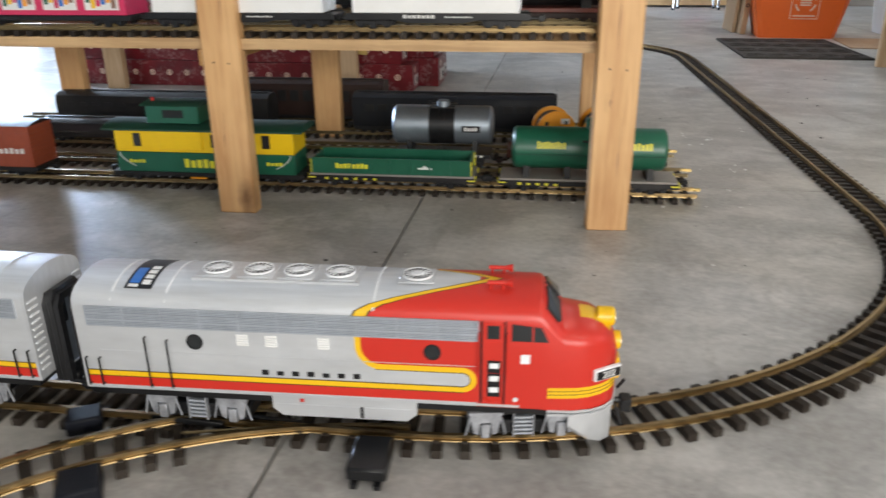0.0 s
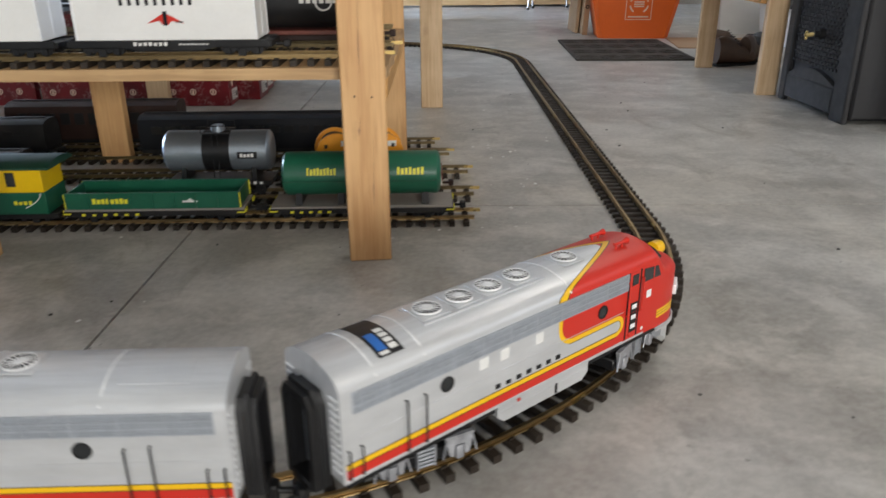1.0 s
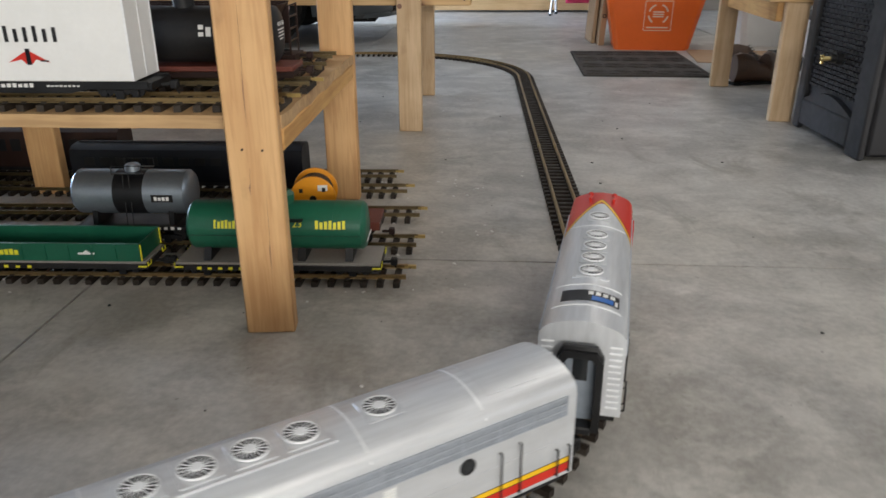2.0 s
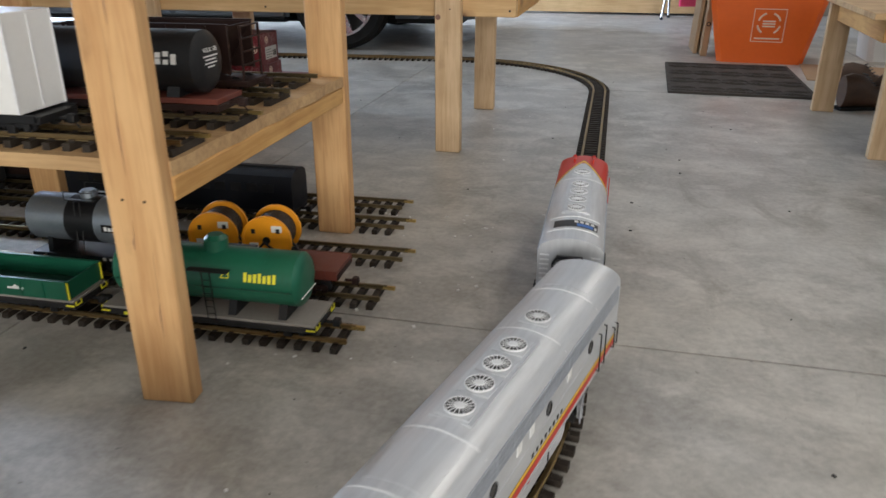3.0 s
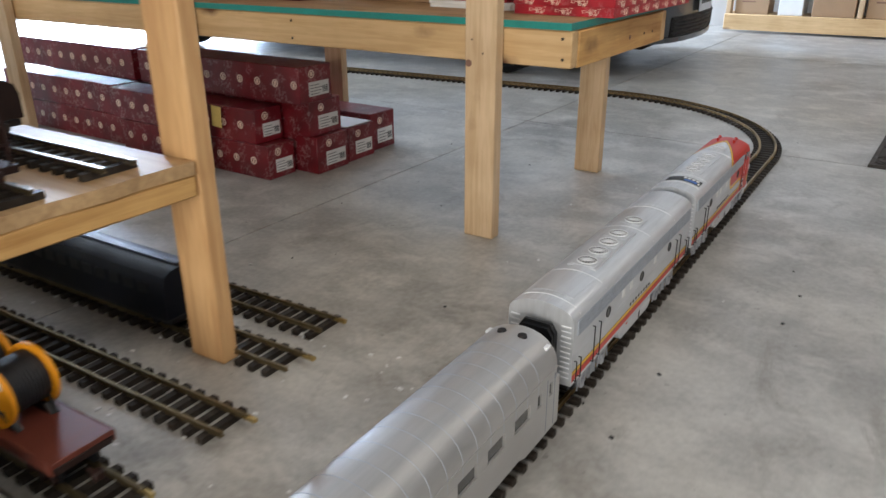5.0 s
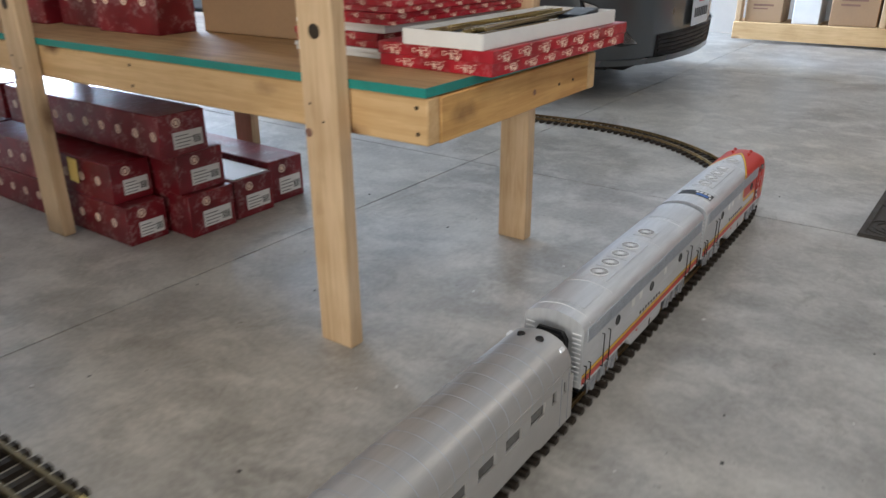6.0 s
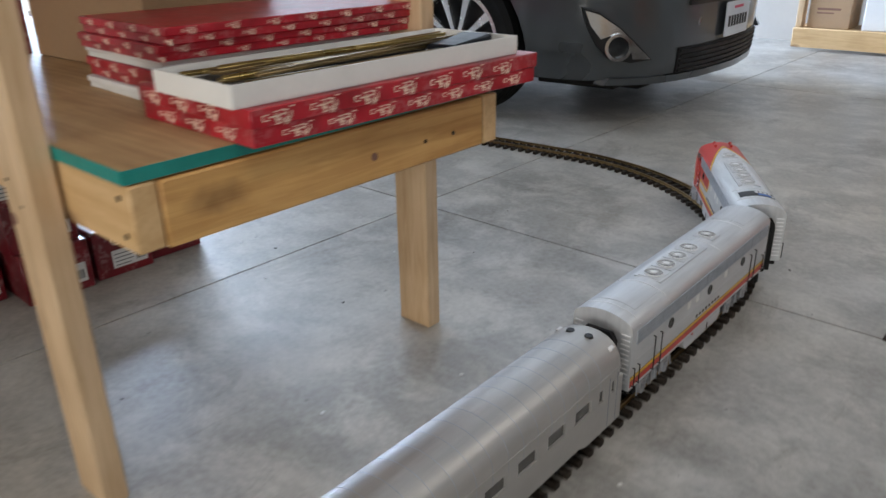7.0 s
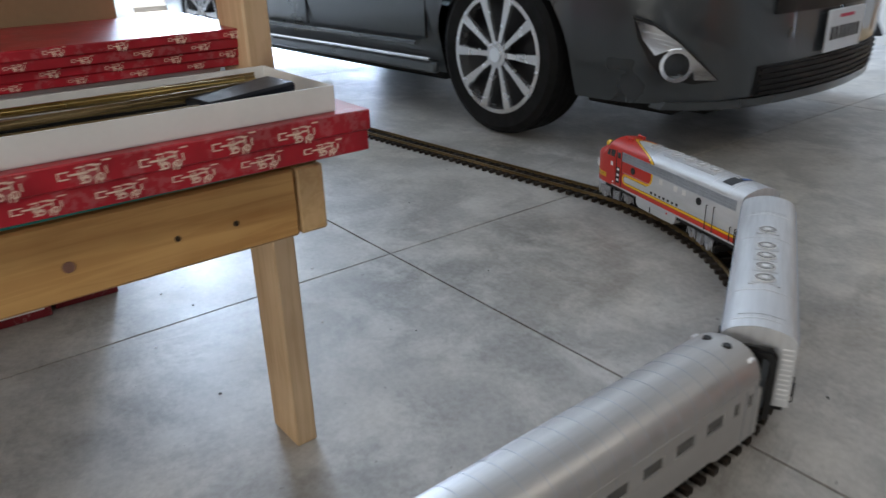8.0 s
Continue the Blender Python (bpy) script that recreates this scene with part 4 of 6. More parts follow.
def end_wall(parent, x, way):
    """The flat body end with its pale slats, and the black gangway before it."""
    bm = loft(B(), [section(x), section(x + way * 0.004, 0.0575)])
    w = part("end_wall", bm, "silver", parent)
    for side in (-1, 1):
        for k in range(11):
            z = 0.092 + 0.0092 * k
            part("slat", box(B(), x + way * 0.0040, x + way * 0.0056, side * 0.0450 - 0.0082, side * 0.0450 + 0.0082, z, z + 0.0022), "line", w)
    hoop = [(-0.031, 0.064), (-0.031, 0.176), (-0.022, 0.190), (0.022, 0.190), (0.031, 0.176), (0.031, 0.064)]
    hole = [(0.0215, 0.064), (0.0215, 0.172), (0.016, 0.180), (-0.016, 0.180), (-0.0215, 0.172), (-0.0215, 0.064)]
    rim = [[(x + way * d, y, z) for y, z in hoop + hole] for d in (0.004, 0.012, 0.013, 0.019, 0.020, 0.026)]
    rim = [[(px, y * k, z * (k if z > 0.1 else 1)) for px, y, z in rg] for rg, k in zip(rim, (0.97, 0.97, 1.0, 1.0, 0.97, 0.97))]
    part("bellows", loft(B(), rim), "black", parent, "black rubber gangway bellows")
    part("gangway_floor", box(B(), x + way * 0.004, x + way * 0.027, -0.0205, 0.0205, 0.058, 0.0700, 0.002), "black", parent)
    dr = part("end_door", box(B(), x + way * 0.0042, x + way * 0.0065, -0.0205, 0.0205, 0.0705, 0.179, 0.001), "louver_dark", parent, "grey end door inside the gangway")
    part("door_window", box(B(), x + way * 0.0066, x + way * 0.0074, -0.010, 0.010, 0.132, 0.165), "glass", dr)
    bm = rod(B(), (x, 0, 0.046), (x + way * 0.05, 0, 0.044), 0.004, 8)
    box(bm, x + way * 0.022, x + way * 0.034, -0.009, 0.009, 0.036, 0.056, 0.002)
    rod(bm, (x + way * 0.004, 0.018, 0.058), (x + way * 0.03, 0.012, 0.048), 0.0013)
    part("coupler", bm, "black", parent)


def truck(parent, x, material="truck", long=0.068, axles=(-0.046, 0.0, 0.046)):
    """A bogie with detailed side frames and wheels on axles; turns about its own middle."""
    root = part("truck", box(B(), -long + 0.006, long - 0.006, -0.030, 0.030, 0.050, 0.066, 0.002), "black", parent, at=pose(x, 0, 0))
    for s in (-1, 1):
        y = s * 0.0435
        for a in (axles[0], axles[-1]):
            bm = prism(B(), [(a - 0.021, 0.066), (a + 0.021, 0.066), (a + 0.018, 0.056), (a + 0.014, 0.037), (a + 0.0085, 0.035), (a + 0.0065, 0.052), (a - 0.0065, 0.052), (a - 0.0085, 0.035), (a - 0.014, 0.037), (a - 0.018, 0.056)], "y", y - 0.003, y + 0.003)
            part("side_frame", bm, material, root)
            part("journal_box", box(B(), a - 0.0055, a + 0.0055, y - 0.004 + s * 0.001, y + 0.004 + s * 0.001, 0.031, 0.0505, 0.0012), material, root)
            pieces("brake_link", rod(rod(B(), (a - 0.018, y + s * 0.003, 0.062), (a - 0.024, y + s * 0.003, 0.036), 0.0014), (a + 0.018, y + s * 0.003, 0.062), (a + 0.024, y + s * 0.003, 0.036), 0.0014), material, root)
        mid = (axles[0] + axles[-1]) / 2
        for e in (-0.0125, 0.0110):
            part("step_side", box(B(), mid + e, mid + e + 0.0015, y - 0.003, y + 0.004, 0.031, 0.064), material, root)
        for k in range(5):
            part("step_slat", box(B(), mid - 0.0108, mid + 0.0108, y - 0.001, y + 0.0035, 0.033 + 0.0056 * k, 0.0358 + 0.0056 * k), "louver", root)
    part("bolster", box(B(), -long + 0.012, long - 0.012, -0.039, 0.039, 0.0665, 0.074, 0.002), "black", root)
    # black block for the shade under the body, where a motor would sit
    part("motor_block", box(B(), -long + 0.002, long - 0.002, -0.0385, 0.0385, 0.031, 0.0498, 0.002), "black", root)
    for a in axles:
        w = B()
        for s in (-1, 1):
            cyl(w, (a, s * 0.0275, 0.0385), "y", 0.0165, 0.005, 20)
            cyl(w, (a, s * 0.0240, 0.0385), "y", 0.0188, 0.0016, 20)
        rod(w, (a, -0.04, 0.0385), (a, 0.04, 0.0385), 0.003, 8)
        part("wheelset", w, "black", root)
    return root


def tank_skirt(parent, x0, x1):
    bm = B()
    pr = [(x0 + 0.012, 0.050), (x1 - 0.012, 0.050), (x1, 0.060), (x1, 0.0785), (x0, 0.0785), (x0, 0.060)]
    for s in (-1, 1):
        prism(bm, pr, "y", s * 0.030, s * 0.0545)
        box(bm, x0 + 0.004, x1 - 0.004, s * 0.0545 - 0.0008, s * 0.0545 + 0.0008, 0.0655, 0.0668)
    part("fuel_tank", bm, "silver", parent)
    gp = B()
    box(gp, (x0 + x1) / 2 + 0.02, (x0 + x1) / 2 + 0.024, -0.0556, 0.0556, 0.052, 0.067)
    part("tank_gap", gp, "black", parent)
    rd = B()
    for s in (-1, 1):
        box(rd, x0 + 0.035, x0 + 0.040, s * 0.0552 - 0.0008, s * 0.0552 + 0.0008, 0.071, 0.075)
    part("filler_mark", rd, "red", parent)


def body_sides(parent, rails, ports, lights):
    for side in (-1, 1):
        for x in ports:
            porthole(parent, x, 0.1490, side)
        for x, z0, z1 in rails:
            grab(parent, x, z0, z1, side)
        # side windows; their bright reflection is put in as white slats
        for x in lights:
            wl = B()
            for k in range(5):
                box(wl, x - 0.0072, x + 0.0072, side * 0.0575 - 0.0008, side * 0.0575 + 0.0008, 0.1465 + 0.0031 * k, 0.1488 + 0.0031 * k)
            part("side_vent", wl, "white", parent, "small slatted side window, its bright reflection painted white")
        bd = B()
        box(bd, -0.31, 0.148 if parent.name.startswith("diesel") else 0.31, side * 0.0575 - 0.0005, side * 0.0575 + 0.0005, 0.1322, 0.1330)
        box(bd, -0.328, 0.20 if parent.name.startswith("diesel") else 0.322, side * 0.0575 - 0.0009, side * 0.0575 + 0.0009, 0.0800, 0.0830)
        part("bead", bd, "silver", parent)


loco = thing("diesel_locomotive", "silver and red streamlined model diesel locomotive on brass rails", "locomotive")
rings_ = [section(-0.330), section(0.05), section(0.205), section(0.216), section(0.222, 0.0575, 0.079, 0.2188), section(0.232, 0.0572, 0.078, 0.208),
          section(0.243, 0.0565, 0.077, 0.192), section(0.250, 0.0560, 0.076, 0.1855), section(0.266, 0.0540, 0.075, 0.184), section(0.281, 0.0495, 0.074, 0.1825),
          section(0.294, 0.0420, 0.074, 0.177), section(0.304, 0.0330, 0.074, 0.168), section(0.311, 0.0220, 0.074, 0.155), section(0.315, 0.0080, 0.075, 0.138)]
part("body_shell", loft(B(), rings_), "livery_nose", loco, "silver body with a red and yellow nose")
end_wall(loco, -0.330, -1)
for side in (-1, 1):
    louver_band(loco, -0.318, 0.151, side)
body_sides(loco, ((-0.248, 0.086, 0.153), (-0.221, 0.086, 0.150), (-0.327, 0.086, 0.122), (-0.310, 0.086, 0.122)), (-0.187, 0.098), (-0.128, -0.093, -0.030))
for x in (-0.171, -0.1195, -0.070, -0.019, 0.075):
    fan(loco, x)
part("fan_strip", box(B(), -0.195, 0.008, -0.0265, 0.0265, 0.2150, 0.2186), "silver", loco)
for x in (-0.218, 0.03, -0.285):
    part("roof_bead", roof_patch(x - 0.0012, x + 0.0012, -0.0560, 0.0560, 0.0012), "line", loco)
st = part("sticker", roof_patch(-0.272, -0.238, -0.044, 0.036, 0.0008), "black", loco, "black, blue and white rectangular sticker")
part("blue_block", roof_patch(-0.268, -0.256, -0.036, -0.006, 0.0012), "blue", st)
part("white_block", roof_patch(-0.268, -0.256, -0.042, -0.038, 0.0012), "white", st)
for k in range(4):
    part("white_bar", roof_patch(-0.252, -0.242, -0.038 + 0.010 * k, -0.031 + 0.010 * k, 0.0012), "white", st)
for side in (-1, 1):
    y = side * 0.0578
    cab = part("cab_door", box(B(), 0.1565, 0.1795, y - 0.0006, y + 0.0006, 0.086, 0.190, 0.0004), "red", loco)
    jm = B()
    for x in (0.1545, 0.1815):
        box(jm, x - 0.0012, x + 0.0012, y - 0.0005, y + 0.0005, 0.084, 0.192)
    part("door_gap", jm, "black", cab)
    part("door_window", box(B(), 0.161, 0.1755, y - 0.001 + side * 0.0004, y + 0.001 + side * 0.0004, 0.170, 0.187, 0.0004), "glass", cab)
    sp = B()
    for z in (0.132, 0.115, 0.100):
        box(sp, 0.164, 0.175, y - 0.0012 + side * 0.001, y + 0.0012 + side * 0.001, z, z + 0.007, 0.0005)
    part("step", sp, "line", cab)
    well = B()
    for z in (0.129, 0.112, 0.097):
        box(well, 0.1618, 0.1772, y - 0.001 + side * 0.0004, y + 0.001 + side * 0.0004, z - 0.003, z + 0.013)
    part("step_well", well, "black", cab)
    for x in (0.152, 0.184):
        grab(loco, x, 0.125, 0.178, side, "red")
    cw = prism(B(), [(0.189, 0.168), (0.231, 0.168), (0.2225, 0.186), (0.189, 0.1895)], "y", side * 0.0572, side * 0.0583)
    win = part("cab_window", cw, "glass", loco)
    part("window_bar", box(B(), 0.212, 0.2138, side * 0.0578 - 0.0008, side * 0.0578 + 0.0008, 0.168, 0.1875), "red", win)
    part("builder_plate", box(B(), 0.1995, 0.2105, y - 0.0006, y + 0.0006, 0.139, 0.151, 0.0004), "line", loco, "small white square panel")
    part("small_plate", cyl(B(), (0.195, y, 0.0905), "y", 0.003, 0.001, 12), "line", loco)
    # windscreen pane on the sloping front
    a, b, c, d = (0.2275, side * 0.006, 0.2145), (0.2275, side * 0.044, 0.2045), (0.2425, side * 0.047, 0.1895), (0.2425, side * 0.006, 0.1962)
    up = Vector((0.0022, 0, 0.0016))
    ws = loft(B(), [[Vector(p) - up * 0.6 for p in (a, b, c, d)], [Vector(p) + up for p in (a, b, c, d)]])
    part("windscreen", ws, "glass", loco)
    # number board on the nose corner
    nb = pose(0.3010, side * 0.0415, 0.123, 90, 0, 90 + side * 58)
    board = part("number_board", box(B(), -0.0185, 0.0185, -0.0075, 0.0075, -0.004, 0.002, 0.001), "line", loco, at=nb)
    part("board_face", box(B(), -0.0165, 0.0165, -0.0055, 0.0055, 0.0021, 0.0028), "black", board)
    words("202", 0.012, "white", board, pose(0, 0, 0.0031), "number", "white locomotive number")
    part("road_name", bars(-0.108, 0.022, 0.1085, 0.1150, side * 0.0578, 7, 0.55), "black", loco, "row of small black letters as bars")
    hn = B()
    cyl(hn, (0.170, side * 0.022, roof_z(0.022) + 0.0075), "x", 0.0026, 0.022, 10)
    cyl(hn, (0.184, side * 0.022, roof_z(0.022) + 0.0075), "x", 0.0030, 0.008, 12, 0.0052)
    for x in (0.163, 0.177):
        rod(hn, (x, side * 0.022, roof_z(0.022) - 0.001), (x, side * 0.022, roof_z(0.022) + 0.0075), 0.0018)
    part("horn", hn, "red", loco)
hl = part("headlight", cyl(cyl(B(), (0.297, 0, 0.176), "x", 0.0118, 0.016, 20), (0.3070, 0, 0.176), "x", 0.0118, 0.004, 20, 0.0104), "yellow", loco, "yellow headlight housing")
part("lens", cyl(B(), (0.3092, 0, 0.176), "x", 0.0085, 0.002, 18), "lens", hl)
hl = part("lower_headlight", cyl(B(), (0.3110, 0, 0.145), "x", 0.0112, 0.014, 20), "yellow", loco, "yellow lower headlight housing")
part("lens", cyl(B(), (0.3184, 0, 0.145), "x", 0.0082, 0.002, 18), "lens", hl)
em = part("nose_emblem", prism(B(), [(-0.014, 0.100), (0, 0.094), (0.014, 0.100), (0.019, 0.112), (0.008, 0.124), (-0.008, 0.124), (-0.019, 0.112)], "x", 0.309, 0.3185), "yellow", loco)
part("emblem_line", box(box(B(), 0.3187, 0.3192, -0.013, 0.013, 0.108, 0.110), 0.3187, 0.3192, -0.001, 0.001, 0.099, 0.12), "black", em)
pl_ = [[(x, y * w, z) for y, z in ((1, 0.070), (1, 0.024), (0.86, 0.016), (-0.86, 0.016), (-1, 0.024), (-1, 0.070))] for x, w in ((0.258, 0.052), (0.272, 0.050), (0.286, 0.044), (0.300, 0.033), (0.312, 0.018))]
part("pilot", loft(B(), [[(x, y, z if z > 0.03 else z + (0.030, 0.020, 0.010, 0.002, 0.0)[k]) for x, y, z in rg] for k, rg in enumerate(pl_)]), "silver", loco, "grey curved front skirt")
bd = B()
for z in (0.0715, 0.0765):
    for side in (-1, 1):
        pts = [(0.232, 0.0575), (0.262, 0.0562), (0.284, 0.0505), (0.300, 0.0410), (0.311, 0.0270), (0.3165, 0.0)]
        for (xa, ya), (xb, yb) in zip(pts, pts[1:]):
            rod(bd, (xa, side * ya, z), (xb, side * yb, z), 0.0017)
part("nose_bead", bd, "silver", loco)
bm = rod(B(), (0.300, 0, 0.062), (0.330, 0, 0.060), 0.004, 8)
box(bm, 0.324, 0.338, -0.010, 0.010, 0.048, 0.066, 0.002)
rod(bm, (0.318, -0.008, 0.06), (0.326, -0.014, 0.035), 0.0016)
rod(bm, (0.320, 0.0, 0.078), (0.328, 0.0, 0.090), 0.0022)
part("front_coupler", bm, "black", loco)
tank_skirt(loco, -0.100, 0.078)
part("underframe", box(B(), -0.325, 0.262, -0.050, 0.050, 0.066, 0.0785), "black", loco)
loco_trucks = [truck(loco, -0.2), truck(loco, 0.2)]

unit = thing("booster_unit", "silver model booster unit with red and yellow stripes", "locomotive")
part("body_shell", loft(B(), [section(-0.324), section(0), section(0.323)]), "livery", unit, "silver body with red and yellow stripes")
end_wall(unit, -0.324, -1)
end_wall(unit, 0.323, 1)
for side in (-1, 1):
    louver_band(unit, -0.312, 0.312, side)
    part("road_name", bars(-0.056, 0.066, 0.1090, 0.1150, side * 0.0578, 8, 0.62), "black", unit, "row of small black letters as bars")
body_sides(unit, ((-0.318, 0.086, 0.122), (-0.300, 0.086, 0.122), (-0.245, 0.086, 0.153), (-0.218, 0.086, 0.150), (0.318, 0.086, 0.122), (0.300, 0.086, 0.122), (0.245, 0.086, 0.153), (0.218, 0.086, 0.150)), (-0.175, 0.0, 0.175), (-0.10, -0.06, 0.08))
for x in (-0.143, -0.091, -0.040, 0.012, 0.100):
    fan(unit, x)
part("fan_strip", box(B(), -0.168, 0.040, -0.0265, 0.0265, 0.2150, 0.2186), "silver", unit)
part("hatch", roof_patch(-0.285, -0.200, -0.036, 0.036, 0.0011), "silver", unit)
part("hatch", roof_patch(0.215, 0.285, -0.036, 0.036, 0.0011), "silver", unit)
for x in (-0.190, 0.062, 0.20, -0.30):
    part("roof_bead", roof_patch(x - 0.0010, x + 0.0010, -0.0560, 0.0560, 0.0010), "line", unit)
tank_skirt(unit, -0.095, 0.085)
part("underframe", box(B(), -0.318, 0.317, -0.050, 0.050, 0.066, 0.0785), "black", unit)
unit_trucks = [truck(unit, -0.2), truck(unit, 0.2)]

coach = thing("passenger_coach", "plain silver model passenger coach with ribbed roof", "railway carriage")
CP = [(0.0625, 0.1477), (0.0622, 0.1619), (0.0600, 0.1725), (0.0545, 0.1831), (0.0450, 0.1924), (0.0320, 0.1995), (0.0160, 0.2039), (0.0, 0.2053)]


def coach_ring(x, k=1.0, lift=0.0, low=0.1371):
    half = [(0.0625 * k, low)] + [(y * k + lift * (y / 0.0625), (z - 0.1477) * (0.4 + 0.6 * k) + 0.1477 + lift) for y, z in CP]
    return [(x, y, z) for y, z in half] + [(x, -y, z) for y, z in half[-2::-1]]


part("roof", loft(B(), [coach_ring(-0.41, 0.86), coach_ring(-0.402, 0.97), coach_ring(-0.39), coach_ring(0.39), coach_ring(0.402, 0.97), coach_ring(0.41, 0.86)]), "coach", coach)
low = [(0.41, 0.052), (0.41, 0.1131), (-0.41, 0.1131), (-0.41, 0.052), (-0.30, 0.052), (-0.28, 0.060), (0.28, 0.060), (0.30, 0.052)]
part("lower_body", prism(B(), low, "y", -0.0625, 0.0625), "coach", coach)
part("interior", box(B(), -0.40, 0.40, -0.0570, 0.0570, 0.1133, 0.1369), "umber", coach)
WIN = [(0.374, 0.388), (0.334, 0.350)] + [(0.262 - 0.075 * k, 0.310 - 0.075 * k) for k in range(8)] + [(-0.352, -0.334), (-0.390, -0.374)]
for side in (-1, 1):
    xs = sorted(WIN)
    edge = -0.41
    for a, b in xs + [(0.41, 0.41)]:
        if a - edge > 0.002:
            part("pillar", box(B(), edge, a, side * 0.0598 - 0.0027, side * 0.0598 + 0.0027, 0.1133, 0.1369), "coach", coach)
        edge = b
    for n, (a, b) in enumerate(xs):
        w = part("window", box(B(), a, b, side * 0.0580 - 0.0006, side * 0.0580 + 0.0006, 0.1135, 0.1367), "pane", coach)
        fr = box(B(), a, b, side * 0.0612 - 0.0018, side * 0.0612 + 0.0018, 0.1134, 0.1146)
        box(fr, a, a + 0.0010, side * 0.0605 - 0.0018, side * 0.0605 + 0.0018, 0.1147, 0.1367)
        box(fr, b - 0.0010, b, side * 0.0605 - 0.0018, side * 0.0605 + 0.0018, 0.1147, 0.1367)
        part("window_frame", fr, "coach", w)
    part("gutter", box(B(), -0.40, 0.40, side * 0.0628 - 0.0008, side * 0.0628 + 0.0008, 0.1557, 0.1576), "coach", coach)
    sd = B()
    for x in (0.366, 0.392, -0.366, -0.392):
        box(sd, x - 0.0006, x + 0.0006, side * 0.0626 - 0.0004, side * 0.0626 + 0.0004, 0.056, 0.1477)
    part("door_line", sd, "louver_dark", coach)
for k in range(20):
    x = 0.335 - 0.035 * k
    part("roof_rib", loft(B(), [coach_ring(x - 0.0005, 1, 0.0004), coach_ring(x + 0.0005, 1, 0.0004)]), "louver", coach)
for y in (0.020, -0.014):
    v = part("roof_vent", cyl(B(), (0.374, y, 0.2033 if y > 0.015 else 0.2046), "z", 0.0078, 0.004, 18, 0.0066), "black", coach)
for y in (0.0475, -0.0475):
    part("roof_lamp", box(B(), 0.380, 0.394, y - 0.005, y + 0.005, 0.1862, 0.1915, 0.001), "line", coach)
for way in (-1, 1):
    g = B()
    box(g, way * 0.4105, way * 0.428, -0.030, 0.030, 0.066, 0.1796, 0.004)
    part("gangway", g, "black", coach)
    part("coupler", box(rod(B(), (way * 0.40, 0, 0.046), (way * 0.45, 0, 0.044), 0.004, 8), way * 0.43, way * 0.442, -0.009, 0.009, 0.036, 0.056, 0.002), "black", coach)
part("underframe", box(B(), -0.39, 0.39, -0.045, 0.045, 0.040, 0.0595), "black", coach)
coach_trucks = [truck(coach, -0.28, "black_dust", 0.06, (-0.036, 0.036)), truck(coach, 0.28, "black_dust", 0.06, (-0.036, 0.036))]


# ---------- parked rolling stock ----------
LANES = (1.550, 1.733, 1.940, 2.137, 2.281)
ENDS = (0.453, 0.450, 0.430, 0.368, 0.314)
TOPS = (1.392, 1.565, 1.765, 1.940)
TOP_ENDS = (0.270, 0.268, 0.241, 0.222)
BOARD = 0.4027


def lane(n, x, upper=False):
    """The pose of a car whose middle is at x, on a shed lane or on the shelf above."""
    y, e = (TOPS[n], TOP_ENDS[n]) if upper else (LANES[n], ENDS[n])
    return pose(x, y + 0.0715 * (x - e), BOARD if upper else 0, 0, 0, 4.1)


def wagon_base(root, ln, w=0.05, z=0.048, material="black_dust", deck=None):
    part("underframe", box(B(), -ln / 2, ln / 2, -w, w, z - 0.012, z, 0.001), material, root)
    if deck:
        part("deck", box(B(), -ln / 2 + 0.002, ln / 2 - 0.002, -w + 0.001, w - 0.001, z + 0.0002, z + 0.006, 0.001), deck, root)
    for s in (-1, 1):
        tr = B()
        for side in (-1, 1):
            y = side * 0.034
            prism(tr, [(-0.036, 0.030), (0.036, 0.030), (0.026, 0.040), (-0.026, 0.040)], "y", y - 0.003, y + 0.003)
            for a in (-0.028, 0.028):
                box(tr, a - 0.006, a + 0.006, y - 0.004, y + 0.004, 0.024, 0.038, 0.001)
            box(tr, -0.008, 0.008, y - 0.0045, y + 0.0045, 0.020, 0.036, 0.001)
        box(tr, -0.012, 0.012, -0.03, 0.03, 0.026, 0.036)
        t = part("truck", tr, material, root, at=pose(s * (ln / 2 - 0.062), 0, 0))
        for a in (-0.028, 0.028):
            wh = B()
            for side in (-1, 1):
                cyl(wh, (a, side * 0.0275, 0.0365), "y", 0.0148, 0.005, 18)
            rod(wh, (a, -0.03, 0.0365), (a, 0.03, 0.0365), 0.0025)
            part("wheelset", wh, "black", t)
        cp = rod(B(), (s * ln / 2, 0, 0.040), (s * (ln / 2 + 0.028), 0, 0.040), 0.0035)
        box(cp, s * (ln / 2 + 0.016), s * (ln / 2 + 0.030), -0.008, 0.008, 0.033, 0.048, 0.002)
        rod(cp, (s * (ln / 2 + 0.02), 0.005, 0.035), (s * (ln / 2 + 0.026), 0.01, 0.022), 0.0014)
        part("coupler", cp, material, root)


def barrel(bm, x0, x1, r, z, seg=30, dome=0.010):
    rings_ = [(x0 - dome * 0, 0.55 * r), (x0 + dome * 0.35, 0.88 * r), (x0 + dome, r), (x1 - dome, r), (x1 - dome * 0.35, 0.88 * r), (x1, 0.55 * r)]
    return loft(bm, [[(x, q * cos(2 * pi * k / seg), z + q * sin(2 * pi * k / seg)) for k in range(seg)] for x, q in rings_])


